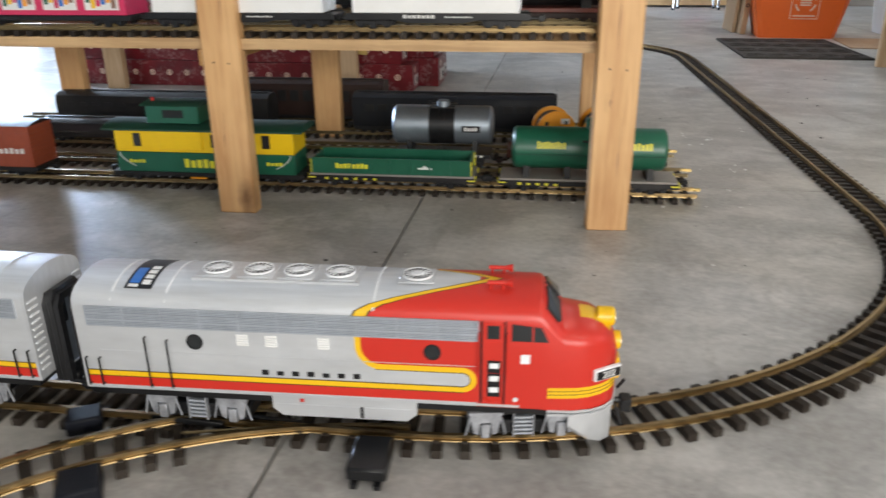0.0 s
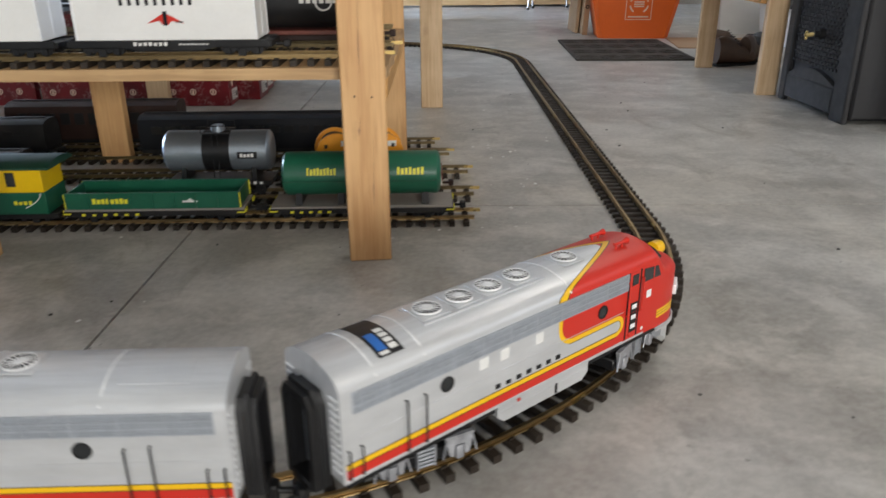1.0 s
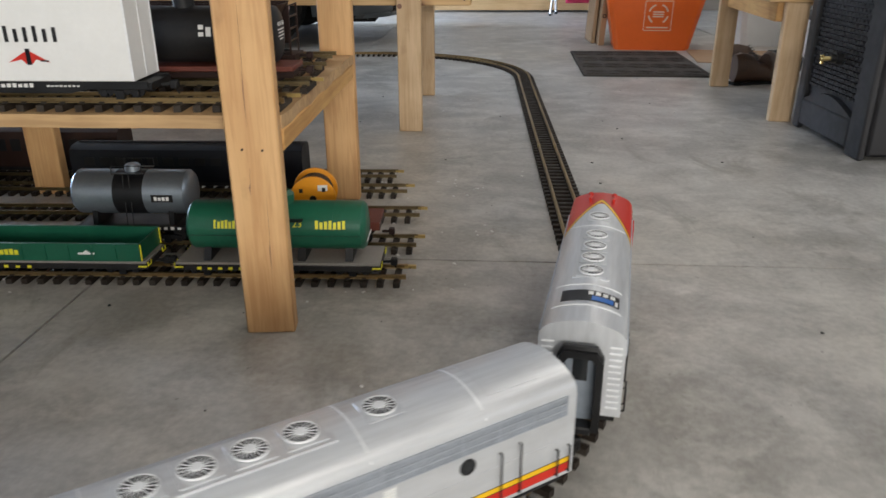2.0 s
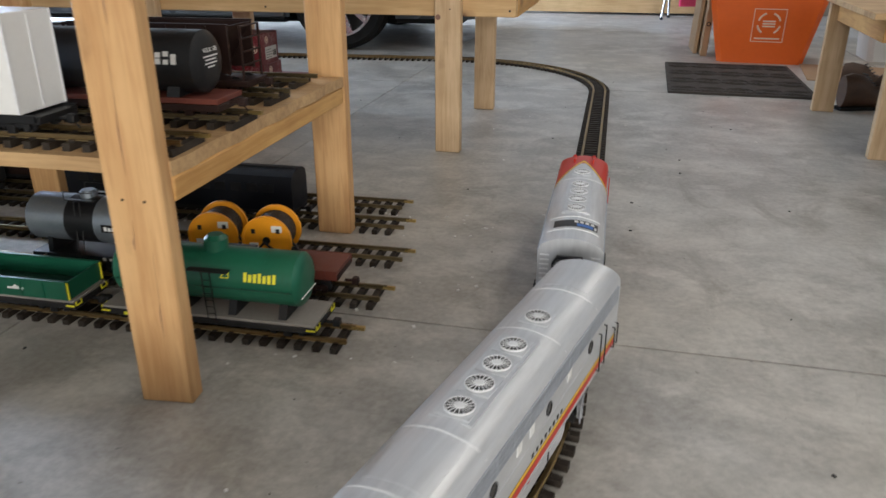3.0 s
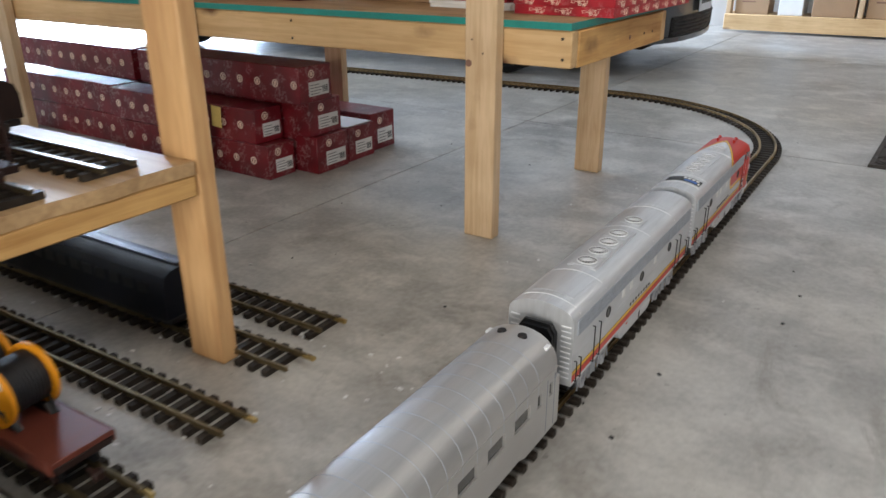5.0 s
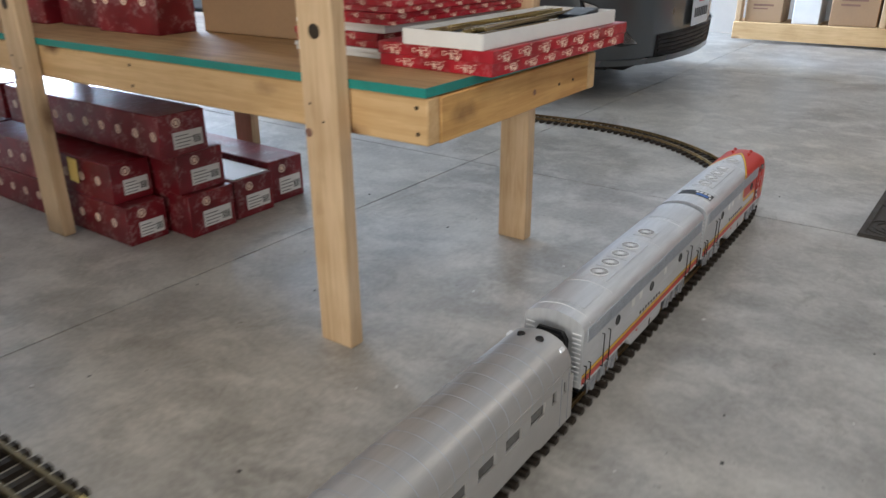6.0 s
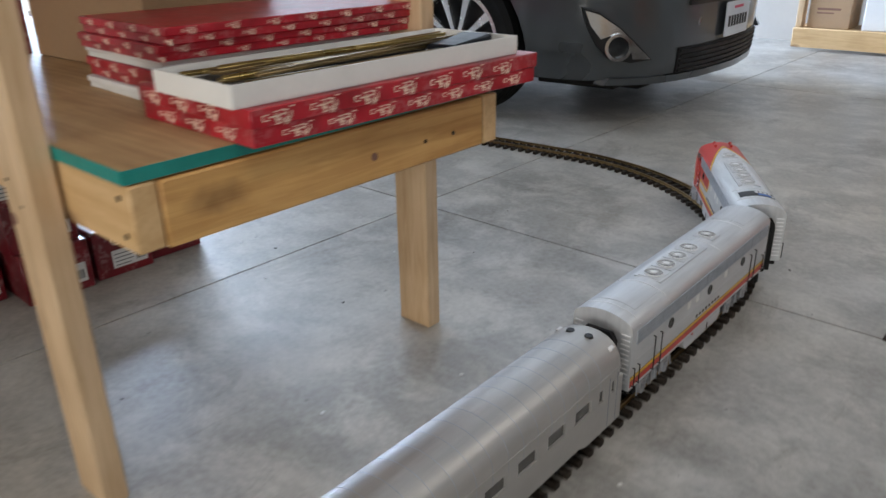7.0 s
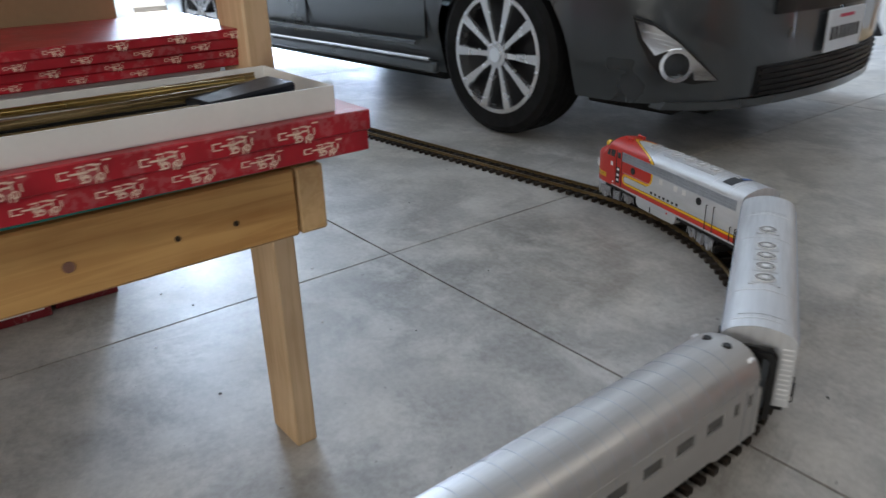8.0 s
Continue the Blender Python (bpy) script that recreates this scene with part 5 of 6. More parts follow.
def curved_bars(x0, x1, r, z, a0, a1, n, side):
    """Lettering bars laid on a tank's flank, between two angles above its middle."""
    bm, w = B(), (x1 - x0) / n
    for k in range(n):
        top = a0 + (a1 - a0) * (1.0, 0.8, 0.9)[k % 3]
        xa, xb = x0 + k * w, x0 + (k + 0.68) * w
        pts = [(side * (r + d) * cos(a), z + (r + d) * sin(a)) for a, d in ((a0, -0.0005), (top, -0.0005), (top, 0.0008), (a0, 0.0008))]
        loft(bm, [[(xa, y, zz) for y, zz in pts], [(xb, y, zz) for y, zz in pts]])
    return bm


def corner_marks(root, ln, w, z):
    bm = B()
    for s in (-1, 1):
        for t in (-1, 1):
            box(bm, s * (ln / 2 - 0.018), s * ln / 2, t * (w + 0.001) - 0.0008, t * (w + 0.001) + 0.0008, z - 0.006, z - 0.003)
            box(bm, s * (ln / 2 + 0.001) - 0.0008, s * (ln / 2 + 0.001) + 0.0008, t * (w - 0.020), t * (w - 0.004), z - 0.006, z - 0.003)
            for q in (w - 0.020, w - 0.004):
                box(bm, s * (ln / 2 + 0.001) - 0.0008, s * (ln / 2 + 0.001) + 0.0008, t * q - 0.001, t * q + 0.001, z - 0.006, z + 0.004)
    part("corner_grab", bm, "lemon", root, "yellow corner grab irons")


# green tank car with a dome
gt_ = thing("tank_car", "green model tank car with yellow lettering, parked", "tank car", lane(0, 0.178))
wagon_base(gt_, 0.435, 0.052, 0.050, "black_dust", "greydeck")
tk = part("tank", barrel(B(), -0.188, 0.188, 0.0515, 0.124), "green", gt_)
part("dome", cyl(cyl(B(), (0.012, 0, 0.182), "z", 0.0225, 0.022, 24), (0.012, 0, 0.1965), "z", 0.0225, 0.008, 24, 0.014), "green", tk)
bm = B()
for x in (-0.12, 0.12):
    ring(bm, (x, 0, 0.124), "x", 0.0510, 0.0520, 0.002, 32)
pieces("seam", bm, "green", tk)
for side in (-1, 1):
    part("lettering", curved_bars(-0.125, -0.055, 0.0515, 0.124, 0.16, 0.50, 9, side), "lemon", tk, "yellow lettering as bars")
    part("lettering", curved_bars(0.085, 0.150, 0.0515, 0.124, 0.16, 0.50, 7, side), "lemon", tk, "yellow lettering as bars")
    rl = rod(B(), (-0.18, side * 0.0545, 0.118), (0.18, side * 0.0545, 0.118), 0.0010)
    for x in (-0.17, -0.08, 0.0, 0.08, 0.17):
        rod(rl, (x, side * 0.049, 0.118), (x, side * 0.0555, 0.118), 0.0015)
    part("handrail", rl, "green_dark", tk)
    wk = box(B(), -0.018, 0.062, side * 0.060 - 0.008, side * 0.060 + 0.008, 0.1525, 0.1545)
    rod(wk, (0.01, side * 0.064, 0.153), (0.01, side * 0.058, 0.055), 0.0011)
    rod(wk, (0.026, side * 0.064, 0.153), (0.026, side * 0.058, 0.055), 0.0011)
    for k in range(6):
        rod(wk, (0.01, side * (0.0585 + 0.001 * k), 0.065 + 0.014 * k), (0.026, side * (0.0585 + 0.001 * k), 0.065 + 0.014 * k), 0.0009)
    part("walkway", wk, "black", tk)
words("23", 0.021, "lemon", tk, pose(0.048, -0.0488, 0.142, 70, 0, 0), "number", "yellow car number")
bm = B()
for x in (-0.15, -0.05, 0.05, 0.15):
    prism(bm, [(-0.042, 0.0562), (0.042, 0.0562), (0.030, 0.083), (0.0, 0.0745), (-0.030, 0.083)], "x", x - 0.008, x + 0.008)
pieces("saddle", bm, "black", gt_)
part("frame_lettering", bars(-0.17, -0.06, 0.040, 0.046, -0.0522, 5, 0.6), "lemon", gt_)
corner_marks(gt_, 0.435, 0.052, 0.05)
bm = rod(B(), (0.189, -0.035, 0.10), (0.189, 0.035, 0.10), 0.0011)
part("end_rail", bm, "paper", tk)

# low green gondola
gd = thing("gondola_car", "low green model gondola car with yellow posts", "railway wagon", lane(0, -0.31))
wagon_base(gd, 0.425, 0.052, 0.050, "black_dust", "greydeck")
bm = B()
for s in (-1, 1):
    box(bm, -0.20, 0.20, s * 0.0505 - 0.0018, s * 0.0505 + 0.0018, 0.0565, 0.094)
    box(bm, s * 0.20 - 0.0018, s * 0.20 + 0.0018, -0.0486, 0.0486, 0.0565, 0.094)
    box(bm, -0.202, 0.202, s * 0.052 - 0.003, s * 0.052 + 0.003, 0.0942, 0.0968)
    for k in range(9):
        box(bm, -0.2 + 0.05 * k - 0.002, -0.2 + 0.05 * k + 0.002, s * 0.0535 - 0.0014, s * 0.0535 + 0.0014, 0.058, 0.094)
tub = part("tub", bm, "green", gd)
part("liner", box(B(), -0.197, 0.197, -0.048, 0.048, 0.0566, 0.058), "green_dark", gd)
part("lettering", bars(-0.14, -0.055, 0.070, 0.083, -0.0526, 8, 0.25), "lemon", tub, "yellow lettering as bars")
bm = box(B(), 0.07, 0.105, -0.0534, -0.0522, 0.072, 0.076)
prism(bm, [(0.08, 0.076), (0.0955, 0.076), (0.088, 0.082)], "y", -0.0534, -0.0522)
pieces("emblem", bm, "paper", tub, "small pale emblem")
bm = B()
for s in (-1, 1):
    box(bm, s * 0.204 - 0.0012, s * 0.204 + 0.0012, -0.053, -0.050, 0.058, 0.094)
    box(bm, s * 0.204 - 0.0012, s * 0.204 + 0.0012, 0.050, 0.053, 0.058, 0.094)
pieces("end_post", bm, "lemon", gd)
part("frame_lettering", bars(-0.17, -0.02, 0.040, 0.046, -0.0522, 6, 0.65), "lemon", gd)
corner_marks(gd, 0.425, 0.052, 0.05)

# yellow and green caboose
ca = thing("caboose", "yellow and green model caboose with a cupola", "caboose", lane(0, -0.795))
wagon_base(ca, 0.52, 0.048, 0.046)
part("lower_body", box(B(), -0.240, 0.240, -0.051, 0.051, 0.0465, 0.099, 0.0012), "green", ca, "green lower body")
part("upper_body", box(B(), -0.239, 0.239, -0.0505, 0.0505, 0.0992, 0.156, 0.0012), "yellow_flat", ca, "yellow upper body")
bm = B()
prof = [(-0.064, 0.1565), (-0.064, 0.161), (-0.045, 0.169), (-0.02, 0.1735), (0, 0.1745), (0.02, 0.1735), (0.045, 0.169), (0.064, 0.161), (0.064, 0.1565)]
prism(bm, prof, "x", -0.265, 0.265)
part("roof", bm, "green_dark", ca)
cu = part("cupola", box(B(), -0.145, -0.005, -0.047, 0.047, 0.174, 0.218, 0.001), "green", ca)
part("cupola_roof", prism(B(), [(-0.054, 0.2185), (-0.05, 0.2225), (0, 0.229), (0.05, 0.2225), (0.054, 0.2185)], "x", -0.155, 0.005), "green_dark", cu)
for side in (-1, 1):
    part("bay", box(B(), -0.115, 0.0, side * 0.0545 - 0.004, side * 0.0545 + 0.004, 0.108, 0.1562, 0.001), "yellow_flat", ca)
    for x0, x1 in ((-0.190, -0.165), (0.020, 0.045), (0.155, 0.180)):
        w = part("window", box(B(), x0, x1, side * 0.0508 - 0.0006, side * 0.0508 + 0.0006, 0.114, 0.148), "glass", ca)
        fr = B()
        for a in (x0, x1):
            box(fr, a - 0.0015, a + 0.0015, side * 0.0512 - 0.001, side * 0.0512 + 0.001, 0.113, 0.149)
        part("window_frame", fr, "yellow_flat", w)
    part("cupola_window", box(B(), -0.10, -0.045, side * 0.0472 - 0.0006, side * 0.0472 + 0.0006, 0.188, 0.208), "glass", cu)
part("lettering", bars(-0.055, 0.03, 0.060, 0.083, -0.0514, 5, 0.3), "lemon", ca, "yellow lettering as bars")
part("lettering", bars(-0.205, -0.16, 0.070, 0.079, -0.0514, 4, 0.35), "lemon", ca)
part("lettering", bars(0.165, 0.21, 0.070, 0.079, -0.0514, 4, 0.35), "lemon", ca)
bm = B()
for s in (-1, 1):
    for k in range(5):
        a, c = k / 5, (k + 1) / 5
        rod(bm, (s * (0.23 - 0.04 * a * a), -0.0525, 0.098 - 0.036 * a), (s * (0.23 - 0.04 * c * c), -0.0525, 0.098 - 0.036 * c), 0.0012)
pieces("curved_grab", bm, "paper", ca)
part("tool_box", box(B(), -0.045, 0.0, -0.053, -0.0485, 0.030, 0.0345, 0.001), "orange", ca, "orange tool box under the floor")
part("marker_lamp", cyl(B(), (-0.135, -0.02, 0.2315), "z", 0.004, 0.009, 10), "red", ca)

# weathered red boxcar
bx = thing("boxcar", "brick-red model boxcar parked on a shed track", "boxcar", lane(0, -1.478))
wagon_base(bx, 0.42)
part("body", box(B(), -0.205, 0.205, -0.052, 0.052, 0.0485, 0.158, 0.001), "boxcar", bx)
bm = B()
for k in range(9):
    box(bm, 0.2052, 0.2064, -0.05, 0.05, 0.055 + 0.0115 * k, 0.0575 + 0.0115 * k)
for k in range(12):
    for s in (-1, 1):
        box(bm, -0.2 + 0.036 * k, -0.197 + 0.036 * k, s * 0.0525 - 0.001, s * 0.0525 + 0.001, 0.05, 0.157)
part("rib", bm, "boxcar", bx)
part("roof", prism(B(), [(-0.055, 0.1585), (0, 0.170), (0.055, 0.1585)], "x", -0.21, 0.21), "umber", bx)
part("lettering", bars(0.10, 0.19, 0.085, 0.1, -0.0534, 6, 0.4), "paper", bx, "white lettering as bars")
part("door", box(B(), -0.06, 0.03, -0.0555, -0.0538, 0.052, 0.152), "boxcar", bx)

# polished silver tank car
sv = thing("silver_tank_car", "short silver model tank car with a black middle band", "tank car", lane(1, -0.217))
wagon_base(sv, 0.27, 0.045, 0.064, "black")
tk = part("tank", barrel(B(), -0.138, 0.138, 0.052, 0.136), "tank_silver", sv)
part("band", cyl(B(), (0.0, 0, 0.136), "x", 0.0527, 0.070, 32), "black", tk, "black band round the tank")
part("dome", cyl(cyl(B(), (0.0, 0, 0.192), "z", 0.018, 0.014, 20), (0, 0, 0.2005), "z", 0.0145, 0.004, 20), "tank_silver", tk)
pf = B()
for s in (-1, 1):
    box(pf, -0.036, 0.036, s * 0.030 - 0.006, s * 0.030 + 0.006, 0.186, 0.188)
    for x in (-0.035, 0.035):
        rod(pf, (x, s * 0.036, 0.188), (x, s * 0.036, 0.206), 0.0009)
    rod(pf, (-0.035, s * 0.036, 0.206), (0.035, s * 0.036, 0.206), 0.0009)
    for x in (-0.007, 0.007):
        rod(pf, (x, s * 0.056, 0.07), (x, s * 0.045, 0.187), 0.001)
pieces("catwalk", pf, "black", tk)
for s in (-1, 1):
    sg = part("name_board", box(B(), 0.055, 0.105, s * 0.0515 - 0.0015, s * 0.0515 + 0.0015, 0.126, 0.143), "black", tk)
    part("lettering", bars(0.062, 0.099, 0.130, 0.139, s * 0.0535, 4, 0.3), "paper", sg)
    part("data_panel", bars(0.04, 0.12, 0.056, 0.063, s * 0.0457, 5, 0.5), "paper", sv)
part("end_plate", cyl(B(), (-0.10, -0.047, 0.0575), "y", 0.005, 0.003, 12), "chrome", sv)
bm = B()
for x in (-0.09, 0.09):
    prism(bm, [(-0.04, 0.0642), (0.04, 0.0642), (0.036, 0.099), (0, 0.087), (-0.036, 0.099)], "x", x - 0.006, x + 0.006)
pieces("saddle", bm, "black", sv)

# flat car with two cable drums
fc = thing("flat_car", "oxide-red model flat car carrying cable drums", "railway wagon", lane(1, 0.160))
wagon_base(fc, 0.40, 0.046, 0.070, "umber")
part("deck", box(B(), -0.20, 0.20, -0.048, 0.048, 0.0705, 0.080, 0.001), "rust", fc)
bm = B()
for s in (-1, 1):
    box(bm, -0.20, 0.20, s * 0.0495 - 0.001, s * 0.0495 + 0.001, 0.060, 0.080)
    for k in range(8):
        box(bm, -0.18 + 0.05 * k, -0.174 + 0.05 * k, s * 0.051 - 0.001, s * 0.051 + 0.001, 0.064, 0.079)
part("side_sill", bm, "rust", fc)
for x in (-0.078, 0.044):
    drum = thing("cable_drum", "orange cable drum wound with black cable", "cable drum", lane(1, 0.160) @ pose(x, 0, 0.0805, 0, 0, 6 if x > 0 else 10), "cable drums on the flat car")
    fl_ = B()
    for s in (-1, 1):
        cyl(fl_, (0, s * 0.036, 0.0515), "y", 0.0515, 0.005, 32)
    pieces("flange", fl_, "orange", drum, "round orange flanges")
    rm = B()
    for s in (-1, 1):
        ring(rm, (0, s * 0.036, 0.0515), "y", 0.047, 0.0525, 0.0075, 32)
    part("rim", rm, "orange", drum)
    core = part("core", cyl(B(), (0, 0, 0.0515), "y", 0.0400, 0.066, 28), "cable", drum)
    for k in range(11):
        part("cable_turn", ring(B(), (0, -0.030 + 0.006 * k, 0.0515), "y", 0.0395, 0.0425, 0.0046, 24), "cable", core)
    hb = B()
    for s in (-1, 1):
        cyl(hb, (0, s * 0.0392, 0.0515), "y", 0.008, 0.003, 14)
        for a in (0.7, 2.5, 3.9, 5.5):
            box(hb, -0.004, 0.004, s * 0.0388 - 0.0006, s * 0.0388 + 0.0006, -0.005, 0.005, m=Matrix.Translation((0.033 * cos(a), 0, 0.0515 + 0.033 * sin(a))))
    part("hub", hb, "black", drum)
    lb_ = B()
    for s in (-1, 1):
        box(lb_, 0.012, 0.034, s * 0.0388 - 0.0005, s * 0.0388 + 0.0005, 0.070, 0.084)
        box(lb_, -0.036, -0.018, s * 0.0388 - 0.0005, s * 0.0388 + 0.0005, 0.030, 0.046)
    pieces("paper_label", lb_, "paper", drum)
    cr = B()
    for s in (-1, 1):
        prism(cr, [(-0.045, 0.0802), (0.045, 0.0802), (0.030, 0.094), (0, 0.084), (-0.030, 0.094)], "y", s * 0.027 - 0.005, s * 0.027 + 0.005)
        rod(cr, (-0.048, s * 0.03, 0.082), (0.0, s * 0.041, 0.128), 0.003)
        rod(cr, (0.048, s * 0.03, 0.082), (0.0, s * 0.041, 0.128), 0.003)
    part("cradle", cr, "black", fc, at=pose(x, 0, 0))


# dark passenger stock at the back of the shed
def dark_coach(name, label, n, x, ln, material, z1=0.150, upper=False):
    root = thing(name, label, "railway carriage", lane(n, x, upper))
    wagon_base(root, ln, 0.046, 0.046, "black")
    pr = [(-0.052, 0.047), (-0.052, z1 - 0.03), (-0.046, z1 - 0.012), (-0.03, z1 - 0.003), (0, z1), (0.03, z1 - 0.003), (0.046, z1 - 0.012), (0.052, z1 - 0.03), (0.052, 0.047)]
    part("body", prism(B(), pr, "x", -ln / 2, ln / 2), material, root)
    k = -ln / 2 + 0.04
    while k < ln / 2 - 0.05:
        for s in (-1, 1):
            if z1 > 0.13:
                part("window", box(B(), k, k + 0.03, s * 0.0522 - 0.0005, s * 0.0522 + 0.0005, 0.095, z1 - 0.032), "black", root)
        k += 0.045
    part("roof_walk", box(B(), -ln / 2 + 0.01, ln / 2 - 0.01, -0.006, 0.006, z1 + 0.0003, z1 + 0.003), "black_dust", root)
    return root


dark_coach("dark_coach", "glossy black model coach on a back shed track", 3, -0.26, 0.66, "navy")
dark_coach("dark_coach", "dark umber model coach behind the shelf posts", 4, -0.80, 0.55, "umber", 0.165)
dark_coach("dark_coach", "long black model coach at the shed's far end", 3, -1.25, 0.75, "black_dust", 0.140)
dark_coach("dark_coach", "black model coach on the middle shed track", 2, -1.20, 0.70, "black", 0.090)

# ---------- stock on the shelf board ----------
def container_car(x, ln, tag):
    root = thing("container_car", "black model flat car carrying a white container", "railway wagon", lane(0, x, True), "container cars on the shelf")
    wagon_base(root, ln + 0.05, 0.046, 0.050, "black")
    bm = B()
    for s in (-1, 1):
        prism(bm, [(-ln / 2 - 0.02, 0.053), (ln / 2 + 0.02, 0.053), (ln / 2 + 0.02, 0.041), (0.10, 0.041), (0.06, 0.033), (-0.06, 0.033), (-0.10, 0.041), (-ln / 2 - 0.02, 0.041)], "y", s * 0.0485 - 0.002, s * 0.0485 + 0.002)
    part("side_sill", bm, "black", root)
    part("sill_lettering", bars(-0.07, 0.0, 0.043, 0.050, -0.0508, 7, 0.35), "paper", root)
    part("sill_lettering", bars(0.02, 0.08, 0.044, 0.047, -0.0508, 8, 0.35), "paper", root)
    cn = thing("container", "plain white model freight container with a red bird emblem", "container", lane(0, x, True) @ pose(0, 0, 0.0535), "container cars on the shelf")
    part("box", box(B(), -ln / 2, ln / 2, -0.053, 0.053, 0.0, 0.150, 0.0015), "white", cn)
    fr = B()
    for s in (-1, 1):
        for t in (-1, 1):
            box(fr, s * (ln / 2) - 0.003, s * (ln / 2) + 0.001, t * 0.053 - 0.002, t * 0.053 + 0.001, 0.001, 0.149)
        box(fr, s * (ln / 2 + 0.0002), s * (ln / 2 + 0.0012), -0.001, 0.001, 0.004, 0.146)
    pieces("corner_post", fr, "line", cn)
    part("lettering", bars(-0.085, 0.065, 0.066, 0.092, -0.0536, 9, 0.62), "black", cn, "black lettering as bars")
    bd = B()
    prism(bd, [(-0.036, 0.032), (-0.012, 0.046), (0, 0.052), (0.012, 0.046), (0.036, 0.032), (0.012, 0.037), (0.006, 0.030), (-0.006, 0.030), (-0.012, 0.037)], "y", -0.0542, -0.0532)
    part("bird_emblem", bd, "red", cn)
    part("emblem_shade", box(box(B(), -0.004, 0.004, -0.0545, -0.0541, 0.028, 0.055), 0.02, 0.034, -0.0545, -0.0541, 0.0335, 0.036), "navy", cn)
    return root


container_car(-0.162, 0.352, 0)
container_car(-0.598, 0.383, 1)
rw = thing("display_wagon", "red model wagon with small coloured picture panels", "railway wagon", lane(0, -1.06, True))
wagon_base(rw, 0.42, 0.046, 0.046, "black")
part("body", box(B(), -0.205, 0.205, -0.052, 0.052, 0.047, 0.17, 0.001), "pink", rw)
for k in range(4):
    pn = part("picture_panel", box(B(), -0.19 + 0.1 * k, -0.11 + 0.1 * k, -0.0535, -0.0522, 0.058, 0.14), "paper", rw)
    for j, mt in enumerate(("green", "yellow", "pink", "blue", "orange", "brown_print")):
        part("picture_patch", box(B(), -0.186 + 0.1 * k + 0.012 * j, -0.176 + 0.1 * k + 0.012 * j, -0.0542, -0.0536, 0.062 + 0.004 * ((j * 5 + k) % 4), 0.082 + 0.009 * ((j * 3 + k) % 5)), mt, pn)
part("roof", box(B(), -0.21, 0.21, -0.055, 0.055, 0.1705, 0.176, 0.002), "umber", rw)

vt = thing("black_tank_car", "black model tank car with white lettering on a brown deck", "tank car", lane(1, 0.02, True))
wagon_base(vt, 0.43, 0.046, 0.042, "umber")
part("deck", box(B(), -0.214, 0.214, -0.047, 0.047, 0.0425, 0.052, 0.001), "rust", vt)
tk = part("tank", barrel(B(), -0.185, 0.185, 0.053, 0.108), "black_dust", vt)
part("dome", cyl(B(), (0, 0, 0.166), "z", 0.02, 0.026, 20), "black_dust", tk)
part("lettering", curved_bars(0.04, 0.155, 0.053, 0.108, 0.02, 0.42, 8, -1), "paper", tk, "white lettering as bars")
em = part("emblem", ring(B(), (0.092, -0.0528, 0.112), "y", 0.016, 0.019, 0.003, 18), "paper", tk)
words("V.O.X. 125", 0.0105, "paper", tk, pose(0.1862, 0.0, 0.128, 90, 0, 90), "marking", "white car markings")
ln_ = B()
for k, w in enumerate((0.024, 0.018, 0.021, 0.012)):
    box(ln_, 0.1855, 0.1862, -w, w, 0.1165 - 0.006 * k, 0.1188 - 0.006 * k)
part("small_print", ln_, "paper", tk)
for x in (-0.13, 0.13):
    part("saddle", prism(B(), [(-0.042, 0.0522), (0.042, 0.0522), (0.034, 0.073), (0, 0.060), (-0.034, 0.073)], "x", x - 0.012, x + 0.012), "black", vt)

hp = thing("hopper_car", "dark brown model hopper car with ribbed ends", "railway wagon", lane(2, -0.02, True))
wagon_base(hp, 0.40, 0.046, 0.046, "umber")
for s in (-1, 1):
    bm = B()
    box(bm, -0.17, 0.17, s * 0.0505 - 0.0018, s * 0.0505 + 0.0018, 0.060, 0.150)
    part("side_panel", bm, "umber", hp)
    part("end_slope", prism(B(), [(s * 0.168, 0.150), (s * 0.171, 0.150), (s * 0.115, 0.058), (s * 0.112, 0.058)], "y", -0.048, 0.048), "umber", hp)
    bm = B()
    box(bm, -0.172, 0.172, s * 0.052 - 0.003, s * 0.052 + 0.003, 0.1502, 0.1535)
    part("top_rail", bm, "umber", hp)
    for k in range(9):
        part("rib", box(B(), -0.168 + 0.042 * k - 0.002, -0.168 + 0.042 * k + 0.002, s * 0.0535 - 0.0015, s * 0.0535 + 0.0015, 0.058, 0.150), "umber", hp)
    for t in (-1, 1):
        part("end_post", box(B(), s * 0.19 - 0.002, s * 0.19 + 0.002, t * 0.04 - 0.002, t * 0.04 + 0.002, 0.046, 0.150), "umber", hp)
    for z in (0.075, 0.10, 0.125, 0.148):
        part("ladder_rung", box(B(), s * 0.19 - 0.0015, s * 0.19 + 0.0015, -0.0378, 0.0378, z - 0.0015, z + 0.0015), "umber", hp)
part("floor_slope", box(B(), -0.115, 0.115, -0.048, 0.048, 0.0575, 0.0595), "umber", hp)
part("emblem", ring(B(), (0.12, -0.0552, 0.12), "y", 0.009, 0.012, 0.001, 16), "greydeck", hp)
dark_coach("dark_wagon", "dark model wagon at the back of the shelf board", 3, -0.35, 0.45, "umber", 0.12, True)

# ---------- the parked car ----------
car = thing("parked_car", "graphite grey saloon car parked nose-in on the concrete", "car", pose(-1.228, 6.12, 0, 0, 0, 5.6))


